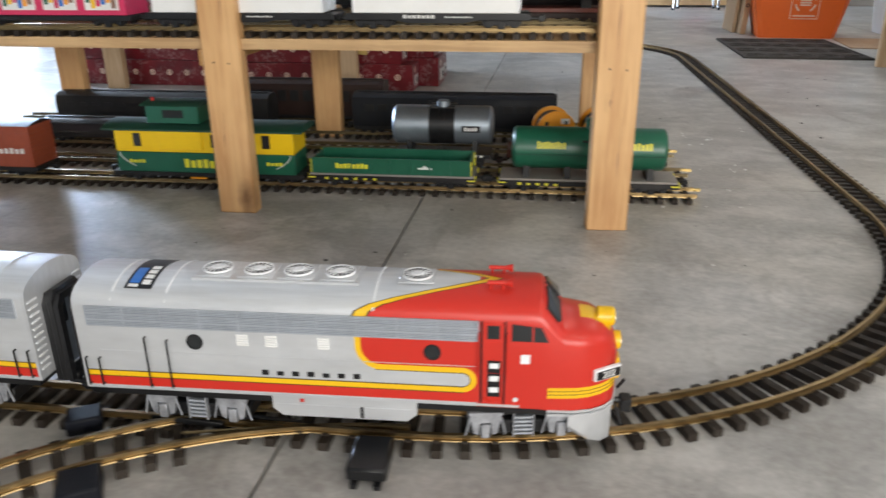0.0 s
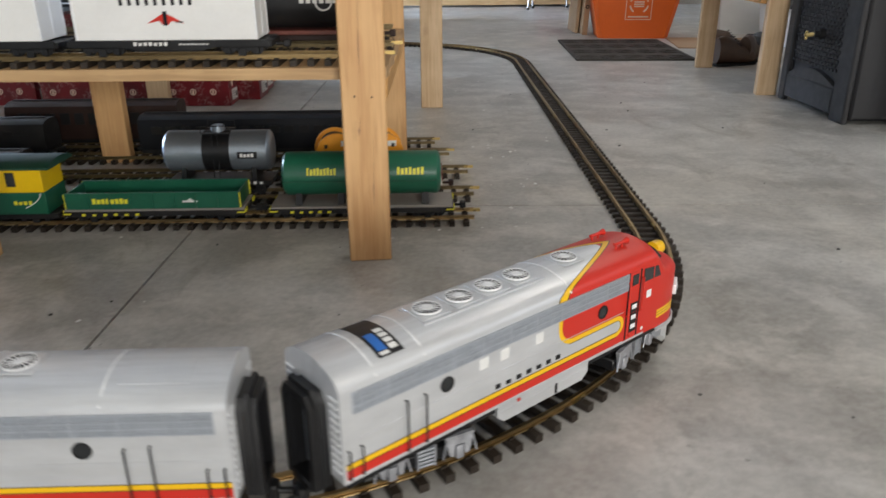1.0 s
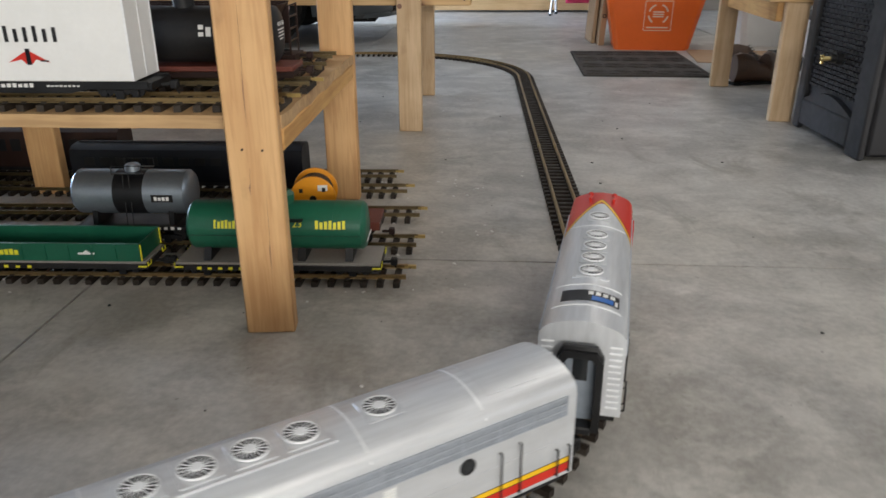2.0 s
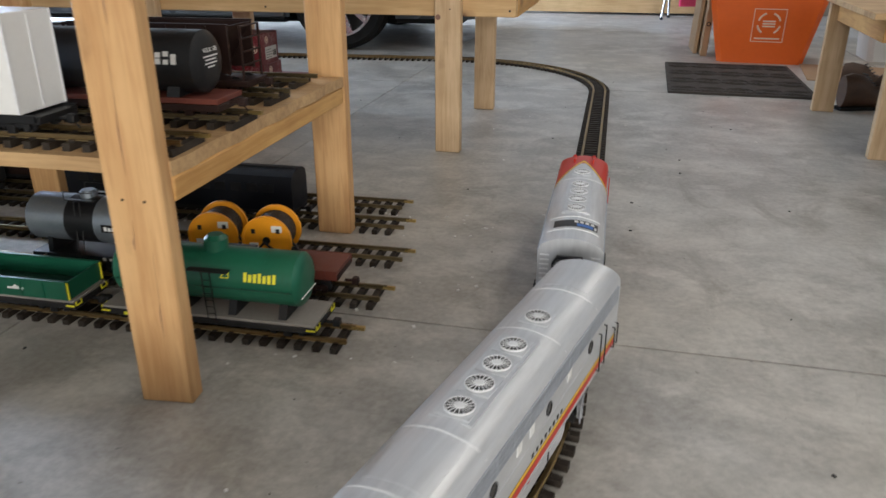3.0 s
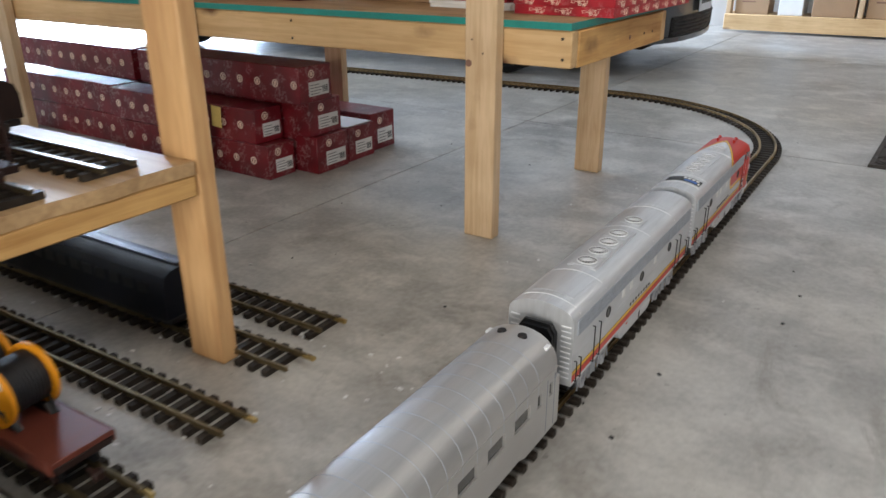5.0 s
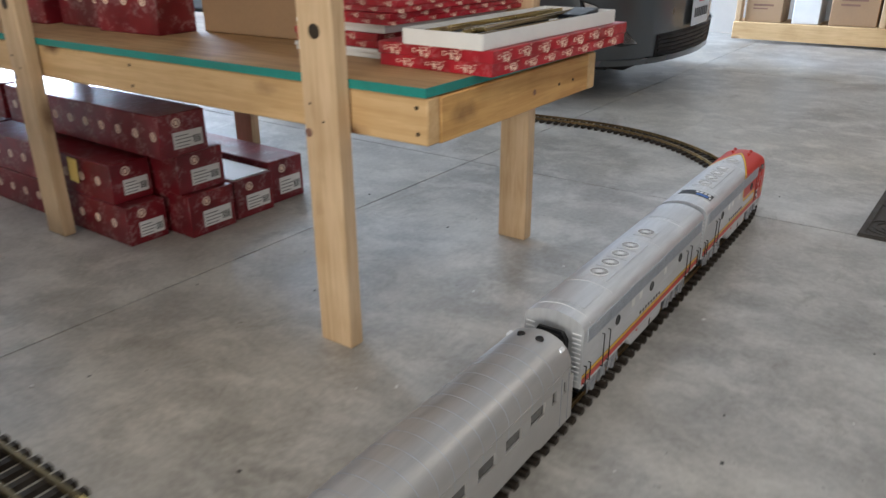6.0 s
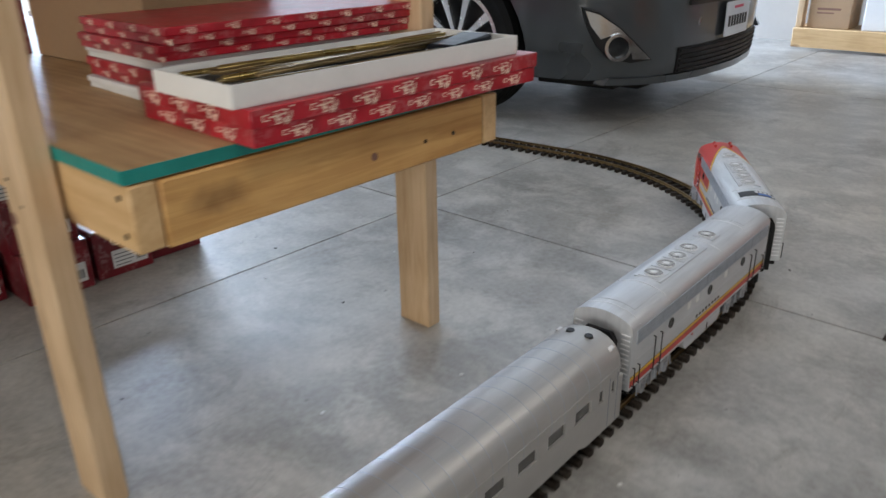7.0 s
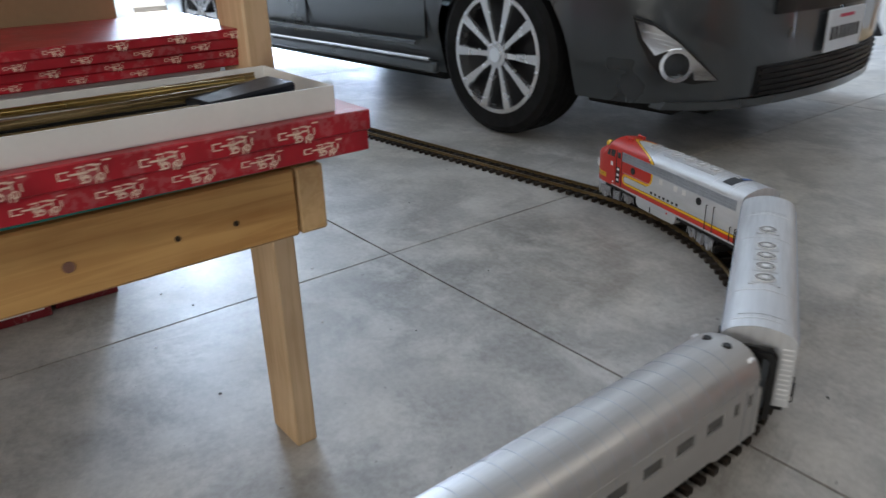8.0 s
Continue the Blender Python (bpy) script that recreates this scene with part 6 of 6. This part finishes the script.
def plan_w(x):
    """Half width of the body along its length; the nose is rounded in plan."""
    pts = ((-3.85, 0.55), (-3.78, 0.72), (-3.6, 0.83), (-3.2, 0.885), (-2.0, 0.905), (-0.5, 0.905), (0.4, 0.903), (0.55, 0.893), (0.66, 0.865), (0.76, 0.805), (0.85, 0.70), (0.91, 0.56), (0.945, 0.40), (0.965, 0.2), (0.97, 0.02))
    for (a, wa), (b, wb) in zip(pts, pts[1:]):
        if a <= x <= b:
            return wa + (wb - wa) * (x - a) / (b - a)
    return pts[0][1] if x < pts[0][0] else pts[-1][1]


def belt(x):
    pts = ((-3.85, 0.95), (-2.9, 1.03), (0.0, 0.95), (0.5, 0.84), (0.8, 0.74), (0.93, 0.66), (0.97, 0.62))
    for (a, wa), (b, wb) in zip(pts, pts[1:]):
        if a <= x <= b:
            return wa + (wb - wa) * (x - a) / (b - a)
    return 0.62


def arch(x):
    low = 0.205 if x < 0.6 else 0.205 + 0.02 * (x - 0.6) / 0.37
    for xw in (0.0, -2.775):
        d = 0.372 ** 2 - (x - xw) ** 2
        if d > 0:
            low = max(low, 0.325 + sqrt(d))
    return low


xs = sorted({round(-3.85 + 0.05 * k, 3) for k in range(97)} | {round(xw + 0.372 * cos(pi * k / 16), 4) for xw in (0.0, -2.775) for k in range(17)} | {0.91, 0.93, 0.945, 0.957, 0.965, 0.97})
rg = []
for x in xs:
    w, top, lo = plan_w(x), belt(x), arch(x)
    inset = 0.035 * max(0, 1 - abs(x + 1.4) / 3.0)
    side_ = []
    for k in range(9):
        z = lo + (top - lo) * k / 8
        bulge = -0.045 * ((z - 0.58) / 0.4) ** 2 if z > 0.58 else -0.075 * ((0.58 - z) / 0.38) ** 2
        side_.append((max(0.01, w + bulge), z))
    crown = [(w * 0.93 - 0.03, top + 0.035), (w * 0.6, top + 0.07), (w * 0.25, top + 0.085)]
    crown = [(max(0.008, a), z) for a, z in crown]
    half = side_ + crown
    rg.append([(x, -y, z) for y, z in half] + [(x, y, z) for y, z in half[::-1]])
part("body", loft(B(), rg, caps=False, closed=False), "paint_car", car, "graphite metallic bodywork")
cabn = []
for x, w, z in ((-3.3, 0.60, 1.06), (-2.9, 0.62, 1.30), (-2.3, 0.60, 1.43), (-1.5, 0.61, 1.46), (-0.9, 0.62, 1.40), (-0.45, 0.64, 1.25), (0.05, 0.66, 1.03)):
    cabn.append([(x, y, zz) for y, zz in ((-0.83, 0.99), (-w - 0.06, z * 0.95), (-w, z), (w, z), (w + 0.06, z * 0.95), (0.83, 0.99))])
part("cabin", loft(B(), cabn), "glass", car, "dark glazed cabin")
part("roof", loft(B(), [[(x, y, z + d) for y, d in ((-w, 0.004), (w, 0.004), (w, 0.014), (-w, 0.014))] for x, w, z in ((-2.9, 0.60, 1.30), (-2.3, 0.59, 1.43), (-1.5, 0.60, 1.46), (-0.9, 0.61, 1.40))]), "paint_car", car)
part("underbody", box(box(B(), -3.7, 0.80, -0.60, 0.60, 0.150, 0.30, 0.02), -2.38, -0.40, -0.82, 0.82, 0.165, 0.30, 0.02), "rubber", car)
# two unseen panels, added to stop sunlight leaking through the open shell
part("splash_panel", box(B(), 0.36, 0.74, -0.74, 0.74, 0.168, 0.235, 0.005), "rubber", car)
part("rear_panel", box(B(), -3.84, -3.80, -0.66, 0.66, 0.22, 1.0, 0.01), "paint_car", car)
for side in (-1, 1):
    for xw in (0.0, -2.775):
        wl = B()
        n = 18
        arc = [(xw + 0.366 * cos(pi * k / n), 0.325 + 0.366 * sin(pi * k / n)) for k in range(n + 1)]
        loft(wl, [[(x, side * 0.58, z) for x, z in arc], [(x, side * 0.85, z) for x, z in arc]], caps=False, closed=False)
        box(wl, xw - 0.37, xw + 0.37, side * 0.575 - 0.01, side * 0.575 + 0.01, 0.20, 0.68)
        part("wheel_well", wl, "rubber", car)
        wheel = part("wheel", cyl(B(), (0, 0, 0), "y", 0.232, 0.10, 40), "black", car, "ten-spoke alloy wheel with a black tyre", pose(xw, side * 0.79, 0.328))
        ty = []
        for k in range(48):
            a = 2 * pi * k / 48
            ty.append([(r * cos(a), y, r * sin(a)) for r, y in ((0.238, -0.10), (0.295, -0.108), (0.322, -0.092), (0.328, -0.06), (0.328, 0.06), (0.322, 0.092), (0.295, 0.108), (0.238, 0.10))])
        part("tyre", loft(B(), ty + [ty[0]], caps=False), "rubber", wheel)
        tr = B()
        for k in (-0.05, -0.017, 0.017, 0.05):
            ring(tr, (0, k, 0), "y", 0.3275, 0.3296, 0.022, 48)
        part("tread", tr, "rubber", wheel)
        part("rim", ring(ring(B(), (0, side * 0.098, 0), "y", 0.222, 0.240, 0.012, 44), (0, side * 0.075, 0), "y", 0.226, 0.236, 0.05, 44), "alloy", wheel)
        for k in range(10):
            a = 2 * pi * k / 10
            m = Matrix.Rotation(a, 4, "Y")
            pts = [(0.035, -0.013), (0.10, -0.0125), (0.228, -0.023), (0.228, 0.023), (0.10, 0.0125), (0.035, 0.013)]
            lo_ = [m @ Vector((u, side * (0.078 + 0.06 * u), v)) for u, v in pts]
            hi_ = [m @ Vector((u, side * (0.094 + 0.05 * u), v * 0.86)) for u, v in pts]
            part("spoke", loft(B(), [lo_, hi_]), "alloy", wheel)
        part("hub", cyl(B(), (0, side * 0.088, 0), "y", 0.052, 0.03, 26), "alloy", wheel)
        hb = cyl(B(), (0, side * 0.106, 0), "y", 0.029, 0.008, 22)
        part("hub_cap", hb, "chrome", wheel)
        for k in range(5):
            a = 2 * pi * k / 5 + 0.3
            part("wheel_nut", cyl(B(), (0.062 * cos(a), side * 0.086, 0.062 * sin(a)), "y", 0.010, 0.02, 6), "black", wheel)
    # sill and door lines
    part("sill_strip", box(B(), -2.36, -0.42, side * 0.893 - 0.008, side * 0.893 + 0.008, 0.262, 0.276, 0.003), "chrome", car)
    part("sill", box(B(), -2.39, -0.39, side * 0.872 - 0.02, side * 0.872 + 0.02, 0.205, 0.256, 0.01), "paint_car", car)
    for x in (-0.43, -1.42, -2.30):
        part("door_gap", box(B(), x - 0.002, x + 0.002, side * 0.899 - 0.006, side * 0.899 + 0.006, 0.36, 0.86), "black", car)
    part("side_moulding", box(B(), -2.2, -0.5, side * 0.905 - 0.006, side * 0.905 + 0.006, 0.325, 0.345, 0.003), "paint_car", car)
    # fog lamp in its chrome surround
    u = Vector((0.135, side * -0.11, 0)).normalized()
    nrm = Vector((u.y * side, -u.x * side, 0)) * -1
    if nrm.y * side < 0:
        nrm = -nrm
    org = Vector((0.768, side * 0.772, 0.366))
    fmx = Matrix.Translation(org) @ Matrix(((u.x, nrm.x, 0, 0), (u.y, nrm.y, 0, 0), (0, 0, 1, 0), (0, 0, 0, 1)))

    def slab3(pts, d0, d1):
        return loft(B(), [[fmx @ Vector((a, d0, c)) for a, c in pts], [fmx @ Vector((a, d1, c)) for a, c in pts]])
    bz = part("fog_surround", slab3([(-0.165, 0.150), (-0.10, 0.132), (-0.01, 0.075), (0.075, 0.0), (0.135, -0.062), (0.05, -0.075), (-0.05, -0.055), (-0.10, 0.0), (-0.145, 0.08)], -0.05, 0.020), "black", car)
    part("fog_bezel", slab3([(-0.155, 0.140), (-0.095, 0.122), (-0.008, 0.066), (0.070, -0.006), (0.128, -0.058), (0.052, -0.058), (0.03, 0.03), (-0.03, 0.045), (-0.085, 0.025), (-0.130, 0.08)], 0.0202, 0.034), "chrome", bz, "chrome fog lamp bezel")
    ch = B()
    for k in range(3):
        q = -0.125 + 0.028 * k
        loft(ch, [[fmx @ Vector((q + a, d, c)) for a, c in ((0, 0.098 - 0.02 * k), (0.075, 0.082 - 0.022 * k), (0.075, 0.088 - 0.022 * k), (0, 0.104 - 0.02 * k))] for d in (0.034, 0.040)])
    pieces("chrome_bar", ch, "chrome", bz)
    lm = B()
    cyl(lm, (0, 0, 0), "y", 0.045, 0.02, 26, m=fmx @ Matrix.Translation((-0.012, 0.014, -0.008)))
    part("fog_lamp", lm, "glass", bz)
    rn = ring(B(), (-0.012, 0.03, -0.008), "y", 0.043, 0.056, 0.034, 30)
    bmesh.ops.transform(rn, matrix=fmx, verts=rn.verts)
    part("lamp_ring", rn, "chrome", bz)
    hl_ = loft(B(), [[(0.60, side * 0.845, 0.66), (0.82, side * 0.70, 0.60), (0.86, side * 0.60, 0.68), (0.60, side * 0.76, 0.83)], [(0.62, side * 0.87, 0.67), (0.845, side * 0.725, 0.61), (0.885, side * 0.615, 0.685), (0.63, side * 0.79, 0.835)]])
    part("headlamp", hl_, "lens", car)


def nose_x(y, z):
    """Where the front of the body stands at a given offset and height."""
    y, lo, hi = abs(y) + 0.075 * max(0.0, (0.58 - z) / 0.38) ** 2, 0.2, 0.97
    for _ in range(24):
        mid = (lo + hi) / 2
        lo, hi = (mid, hi) if plan_w(mid) > y else (lo, mid)
    return lo


def nose_strip(half, z0, z1, out, deep, steps=28):
    """A band that wraps round the nose between two heights."""
    rows = []
    for k in range(steps + 1):
        y = -half + 2 * half * k / steps
        a, b = nose_x(y, z0), nose_x(y, z1)
        s = y / 0.9 * 0.6
        rows.append([(a + out * (1 - abs(s)), y + out * s, z0), (b + out * (1 - abs(s)), y + out * s, z1), (b - deep, y, z1), (a - deep, y, z0)])
    return loft(B(), rows)


gr = part("lower_grille", nose_strip(0.50, 0.222, 0.330, 0.012, 0.05), "black", car)
for k in range(5):
    part("grille_bar", nose_strip(0.49, 0.228 + 0.021 * k, 0.238 + 0.021 * k, 0.022, 0.0), "black_dust", gr)
part("front_lip", nose_strip(0.76, 0.188, 0.218, 0.020, 0.05), "paint_car", car)
part("upper_grille", nose_strip(0.46, 0.505, 0.640, 0.014, 0.03), "black", car)
pt = part("number_plate", box(B(), 0.984, 0.992, -0.155, 0.155, 0.340, 0.495, 0.004), "plate", car, "pale licence plate with bars for characters")
ch = B()
for k in range(7):
    box(ch, 0.9922, 0.9935, -0.125 + 0.037 * k, -0.100 + 0.037 * k, 0.384, 0.432)
part("characters", ch, "navy", pt)
part("plate_band", box(B(), 0.9922, 0.9932, -0.06, 0.06, 0.462, 0.474), "pink", pt)


# ---------- the line of the main track ----------
A0, A1 = 0.0583, 0.1248
ALONG, UP = Vector((cos(A0), sin(A0))), Vector((-sin(A0), cos(A0)))
C1, R1 = Vector((-0.1091, 1.4253)), 0.9533
C2, R2 = Vector((-0.2019, 4.0817)), 0.8911
P1, P2 = C1 + R1 * ALONG, C2 + R2 * ALONG
L1, L2, L3 = R1 * pi / 2, (P2 - P1).dot(UP), R2 * (pi / 2 + A1 - A0)


def line(s):
    """The place and heading on the main line, s metres past the start of the near curve."""
    if s < 0:
        return C1 - R1 * UP + s * ALONG, A0
    if s < L1:
        a = A0 - pi / 2 + s / R1
        return C1 + R1 * Vector((cos(a), sin(a))), a + pi / 2
    s -= L1
    if s < L2:
        return P1 + s * UP, A0 + pi / 2
    s -= L2
    if s < L3:
        a = A0 + s / R2
        return C2 + R2 * Vector((cos(a), sin(a))), a + pi / 2
    s -= L3
    a = A1 + pi / 2
    return C2 + R2 * Vector((cos(a), sin(a))) + s * Vector((-cos(A1), -sin(A1))), A1 + pi


RAIL = [(-0.0045, 0.0125), (0.0045, 0.0125), (0.0040, 0.0142), (0.0014, 0.0148), (0.0014, 0.0180), (0.0027, 0.0188), (0.0027, 0.0215), (-0.0027, 0.0215), (-0.0027, 0.0188), (-0.0014, 0.0180), (-0.0014, 0.0148), (-0.0040, 0.0142)]
STEP, GAUGE = 0.0347, 0.028


def tie_mesh(name, material):
    bm = B()
    box(bm, -0.0068, 0.0068, -0.050, 0.050, 0.0, 0.0118)
    for s in (-1, 1):
        for t in (-1, 1):
            box(bm, -0.0045, 0.0045, s * GAUGE + t * 0.0060 - 0.0015, s * GAUGE + t * 0.0060 + 0.0015, 0.0119, 0.0148)
    return meshed(name, bm, material)


TIE = tie_mesh("tie", "tie")


def rails(root, place, s0, s1, material, step=0.06):
    n = max(2, int((s1 - s0) / step))
    for off in (-GAUGE, GAUGE):
        rgs = []
        for k in range(n + 1):
            p, a = place(s0 + (s1 - s0) * k / n)
            nx, ny = -sin(a), cos(a)
            rgs.append([(p.x + nx * (off + q), p.y + ny * (off + q), z) for q, z in RAIL])
        part("rail", loft(B(), rgs), material, root)


def ties(root, place, s0, s1, low=-1e9, high=1e9, wobble=0.0):
    """Ties as parts between low and high; the rest joined."""
    rest, s, rnd = B(), s0, random.Random(7)
    while s < s1:
        p, a = place(s)
        m = pose(p.x, p.y, 0, 0, 0, math.degrees(a) + rnd.uniform(-wobble, wobble))
        if low <= s <= high:
            part("tie", TIE, "tie", root, at=m)
        else:
            box(rest, -0.0068, 0.0068, -0.050, 0.050, 0.0, 0.0118, m=m)
        s += STEP
    if rest.verts:
        tagged(part("tie_rest", rest, "tie", root), kind="stuff")
    else:
        rest.free()


def joiners(root, place, spots, material="brass_bright"):
    bm = B()
    for s in spots:
        p, a = place(s)
        for off in (-GAUGE, GAUGE):
            m = pose(p.x - sin(a) * off, p.y + cos(a) * off, 0, 0, 0, math.degrees(a))
            for t in (-1, 1):
                box(bm, -0.014, 0.014, t * 0.0036 - 0.0013, t * 0.0036 + 0.0013, 0.0128, 0.0190, m=m)
    pieces("rail_joiner", bm, material, root)


main = thing("model_railway_track", "main loop of brass garden-railway track on brown ties", "railway track")
rails(main, line, -1.6, 10.4, "brass")
ties(main, line, -1.6, 10.4, -0.75, 9.3, 0.6)
joiners(main, line, (0.72, L1, L1 + 1.2, L1 + L2, L1 + L2 + 0.7))

# the branch that joins at the points
BC, BR = Vector((0.035, -0.213)), 0.706


def branch_line(s):
    a = pi / 2 + s / BR
    return BC + BR * Vector((cos(a), sin(a))), a + pi / 2


branch = thing("branch_track", "curved branch of brass track joining at the points", "railway track")
rails(branch, branch_line, 0.06, 1.35, "brass", 0.03)
ties(branch, branch_line, 0.36, 1.35)
joiners(branch, branch_line, (0.47,))
frog = part("frog", box(box(B(), -0.36, -0.26, 0.424, 0.442, 0.0122, 0.0205, 0.001), -0.30, -0.16, 0.445, 0.452, 0.0122, 0.0200, 0.001), "black", branch)
part("check_rail", rod(rod(B(), (-0.34, 0.462, 0.019), (-0.14, 0.466, 0.019), 0.0022), (-0.30, 0.398, 0.019), (-0.16, 0.440, 0.019), 0.0022), "brass_dull", branch)

box_sw = thing("points_motor", "small black points motor beside the track", "track accessory", pose(-0.055, 0.405, 0, 0, 0, 5))
part("casing", box(B(), -0.024, 0.024, -0.040, 0.028, 0.006, 0.024, 0.003), "black", box_sw)
for x in (-0.014, 0.014):
    part("foot", box(B(), x - 0.004, x + 0.004, -0.046, 0.025, 0.0, 0.0058), "black", box_sw)
part("throw_rod", box(B(), -0.003, 0.003, 0.0281, 0.040, 0.006, 0.0095), "black", box_sw)
box_sw2 = thing("points_motor", "blue-black points motor set across the branch", "track accessory", pose(-0.408, 0.350, 0, 0, 0, 33))
part("casing", box(B(), -0.024, 0.024, -0.100, -0.049, 0.0005, 0.026, 0.003), "navy", box_sw2)
part("bridge_piece", box(B(), -0.022, 0.022, 0.052, 0.090, 0.0005, 0.024, 0.003), "navy", box_sw2)

# shed lanes on the floor and on the shelf board
for up_, ys, es, start in ((False, LANES, ENDS, -1.9), (True, TOPS, TOP_ENDS, -1.9)):
    for n, (y, e) in enumerate(zip(ys, es)):
        tr_ = thing("siding_track", "straight siding of tarnished brass track on the shelf board" if up_ else "straight siding of tarnished brass track on the concrete", "railway track", pose(0, 0, BOARD if up_ else 0), "shelf sidings" if up_ else "shed sidings")
        place = lambda s, y=y, e=e: (Vector((e + s * cos(0.0715), y + s * sin(0.0715))), 0.0715)
        rails(tr_, place, start - e, -0.008, "brass" if n == 0 else "brass_dull", 0.4)
        ties(tr_, place, start - e, -0.014, -1.25 if n == 0 else -0.62, 9, 0.8)
        if not up_ or n < 2:
            bm = B()
            p, a = place(0.0)
            off = GAUGE
            box(bm, -0.016, 0.010, -0.0040, 0.0040, 0.0126, 0.0196, m=pose(p.x - sin(a) * off, p.y + cos(a) * off, 0, 0, 0, 4.1))
            pieces("rail_joiner", bm, "brass_bright", tr_)

# ---------- floor slabs, cut by straight joints ----------
PITCH = 2.58
for i in range(-3, 3):
    for j in range(-4, 2):
        bm = B()
        box(bm, i * PITCH + 0.0026, (i + 1) * PITCH - 0.0026, j * PITCH + 0.0026, (j + 1) * PITCH - 0.0026, -0.06, 0.0, 0.0004, m=SQ)
        part("slab", bm, "concrete", floor)

# wood chips, grit and crumbs lying about
rnd = random.Random(3)
bm = B()
for k in range(120):
    if k < 90:
        x, y = rnd.uniform(-0.5, 0.62), rnd.uniform(1.45, 2.3)
    else:
        x, y = rnd.uniform(-0.8, 1.5), rnd.uniform(0.7, 4.4)
    r = rnd.uniform(0.0012, 0.004)
    box(bm, -r * rnd.uniform(0.8, 2.4), r, -r, r * 0.7, 0.0003, 0.0003 + r * 0.6, m=pose(x, y, 0, 0, 0, rnd.uniform(0, 180)))
solo("wood_crumbs", bm, "paper", "scattered pale wood chips on the concrete", "debris", kind="stuff")
bm = B()
for k in range(60):
    x, y, r = rnd.uniform(-0.7, 1.4), rnd.uniform(0.7, 4.6), rnd.uniform(0.001, 0.003)
    box(bm, -r * 1.4, r, -r, r * 0.8, 0.0003, 0.0003 + r * 0.7, m=pose(x, y, 0, 0, 0, rnd.uniform(0, 180)))
solo("grit", bm, "black", "scattered dark grit on the concrete", "debris", kind="stuff")


# ---------- what moves ----------
# how far along the line the middle of each body stands, at these times
WHEN = (0.0, 0.5, 1.0, 1.5, 3.0, 4.5, 6.0, 7.0, 8.0)
RUN_LOCO = (-0.033, 0.323, 0.654, 0.972, 1.990, 2.975, 3.988, 4.645, 5.288)
RUN_UNIT = (-0.757, -0.408, -0.070, 0.240, 1.243, 2.268, 3.303, 3.963, 4.590)
RUN_COACH = (-1.545, -1.198, -0.860, -0.550, 0.455, 1.468, 2.522, 3.190, 3.830)


def along(run, t):
    """A smooth curve through the stations of one body."""
    k = max(n for n in range(len(WHEN) - 1) if WHEN[n] <= t + 1e-9)
    slope = [(run[min(n + 1, len(run) - 1)] - run[max(n - 1, 0)]) / (WHEN[min(n + 1, len(run) - 1)] - WHEN[max(n - 1, 0)]) for n in (k, k + 1)]
    h = WHEN[k + 1] - WHEN[k]
    u = (t - WHEN[k]) / h
    return (run[k] * (1 + 2 * u) * (1 - u) ** 2 + slope[0] * h * u * (1 - u) ** 2
            + run[k + 1] * u * u * (3 - 2 * u) + slope[1] * h * u * u * (u - 1))


def ride(s, half):
    f, r = line(s + half)[0], line(s - half)[0]
    d = f - r
    return (f + r) / 2, atan2(d.y, d.x)


def motions():
    times = [0.2 * k for k in range(41)]
    for body, trucks, run, half in ((loco, loco_trucks, RUN_LOCO, 0.2), (unit, unit_trucks, RUN_UNIT, 0.2), (coach, coach_trucks, RUN_COACH, 0.28)):
        rows, swing = [], ([], [])
        for t in times:
            s = along(run, t)
            p, a = ride(s, half)
            rows.append((t, pose(p.x, p.y, 0, 0, 0, math.degrees(a))))
            for n, way in enumerate((-half, half)):
                turn = line(s + way)[1] - a
                turn = (turn + pi) % (2 * pi) - pi
                swing[n].append((t, pose(way, 0, 0, 0, 0, math.degrees(turn))))
        walk(body, rows)
        for tk_, rw_ in zip(trucks, swing):
            walk(tk_, rw_)


motions()
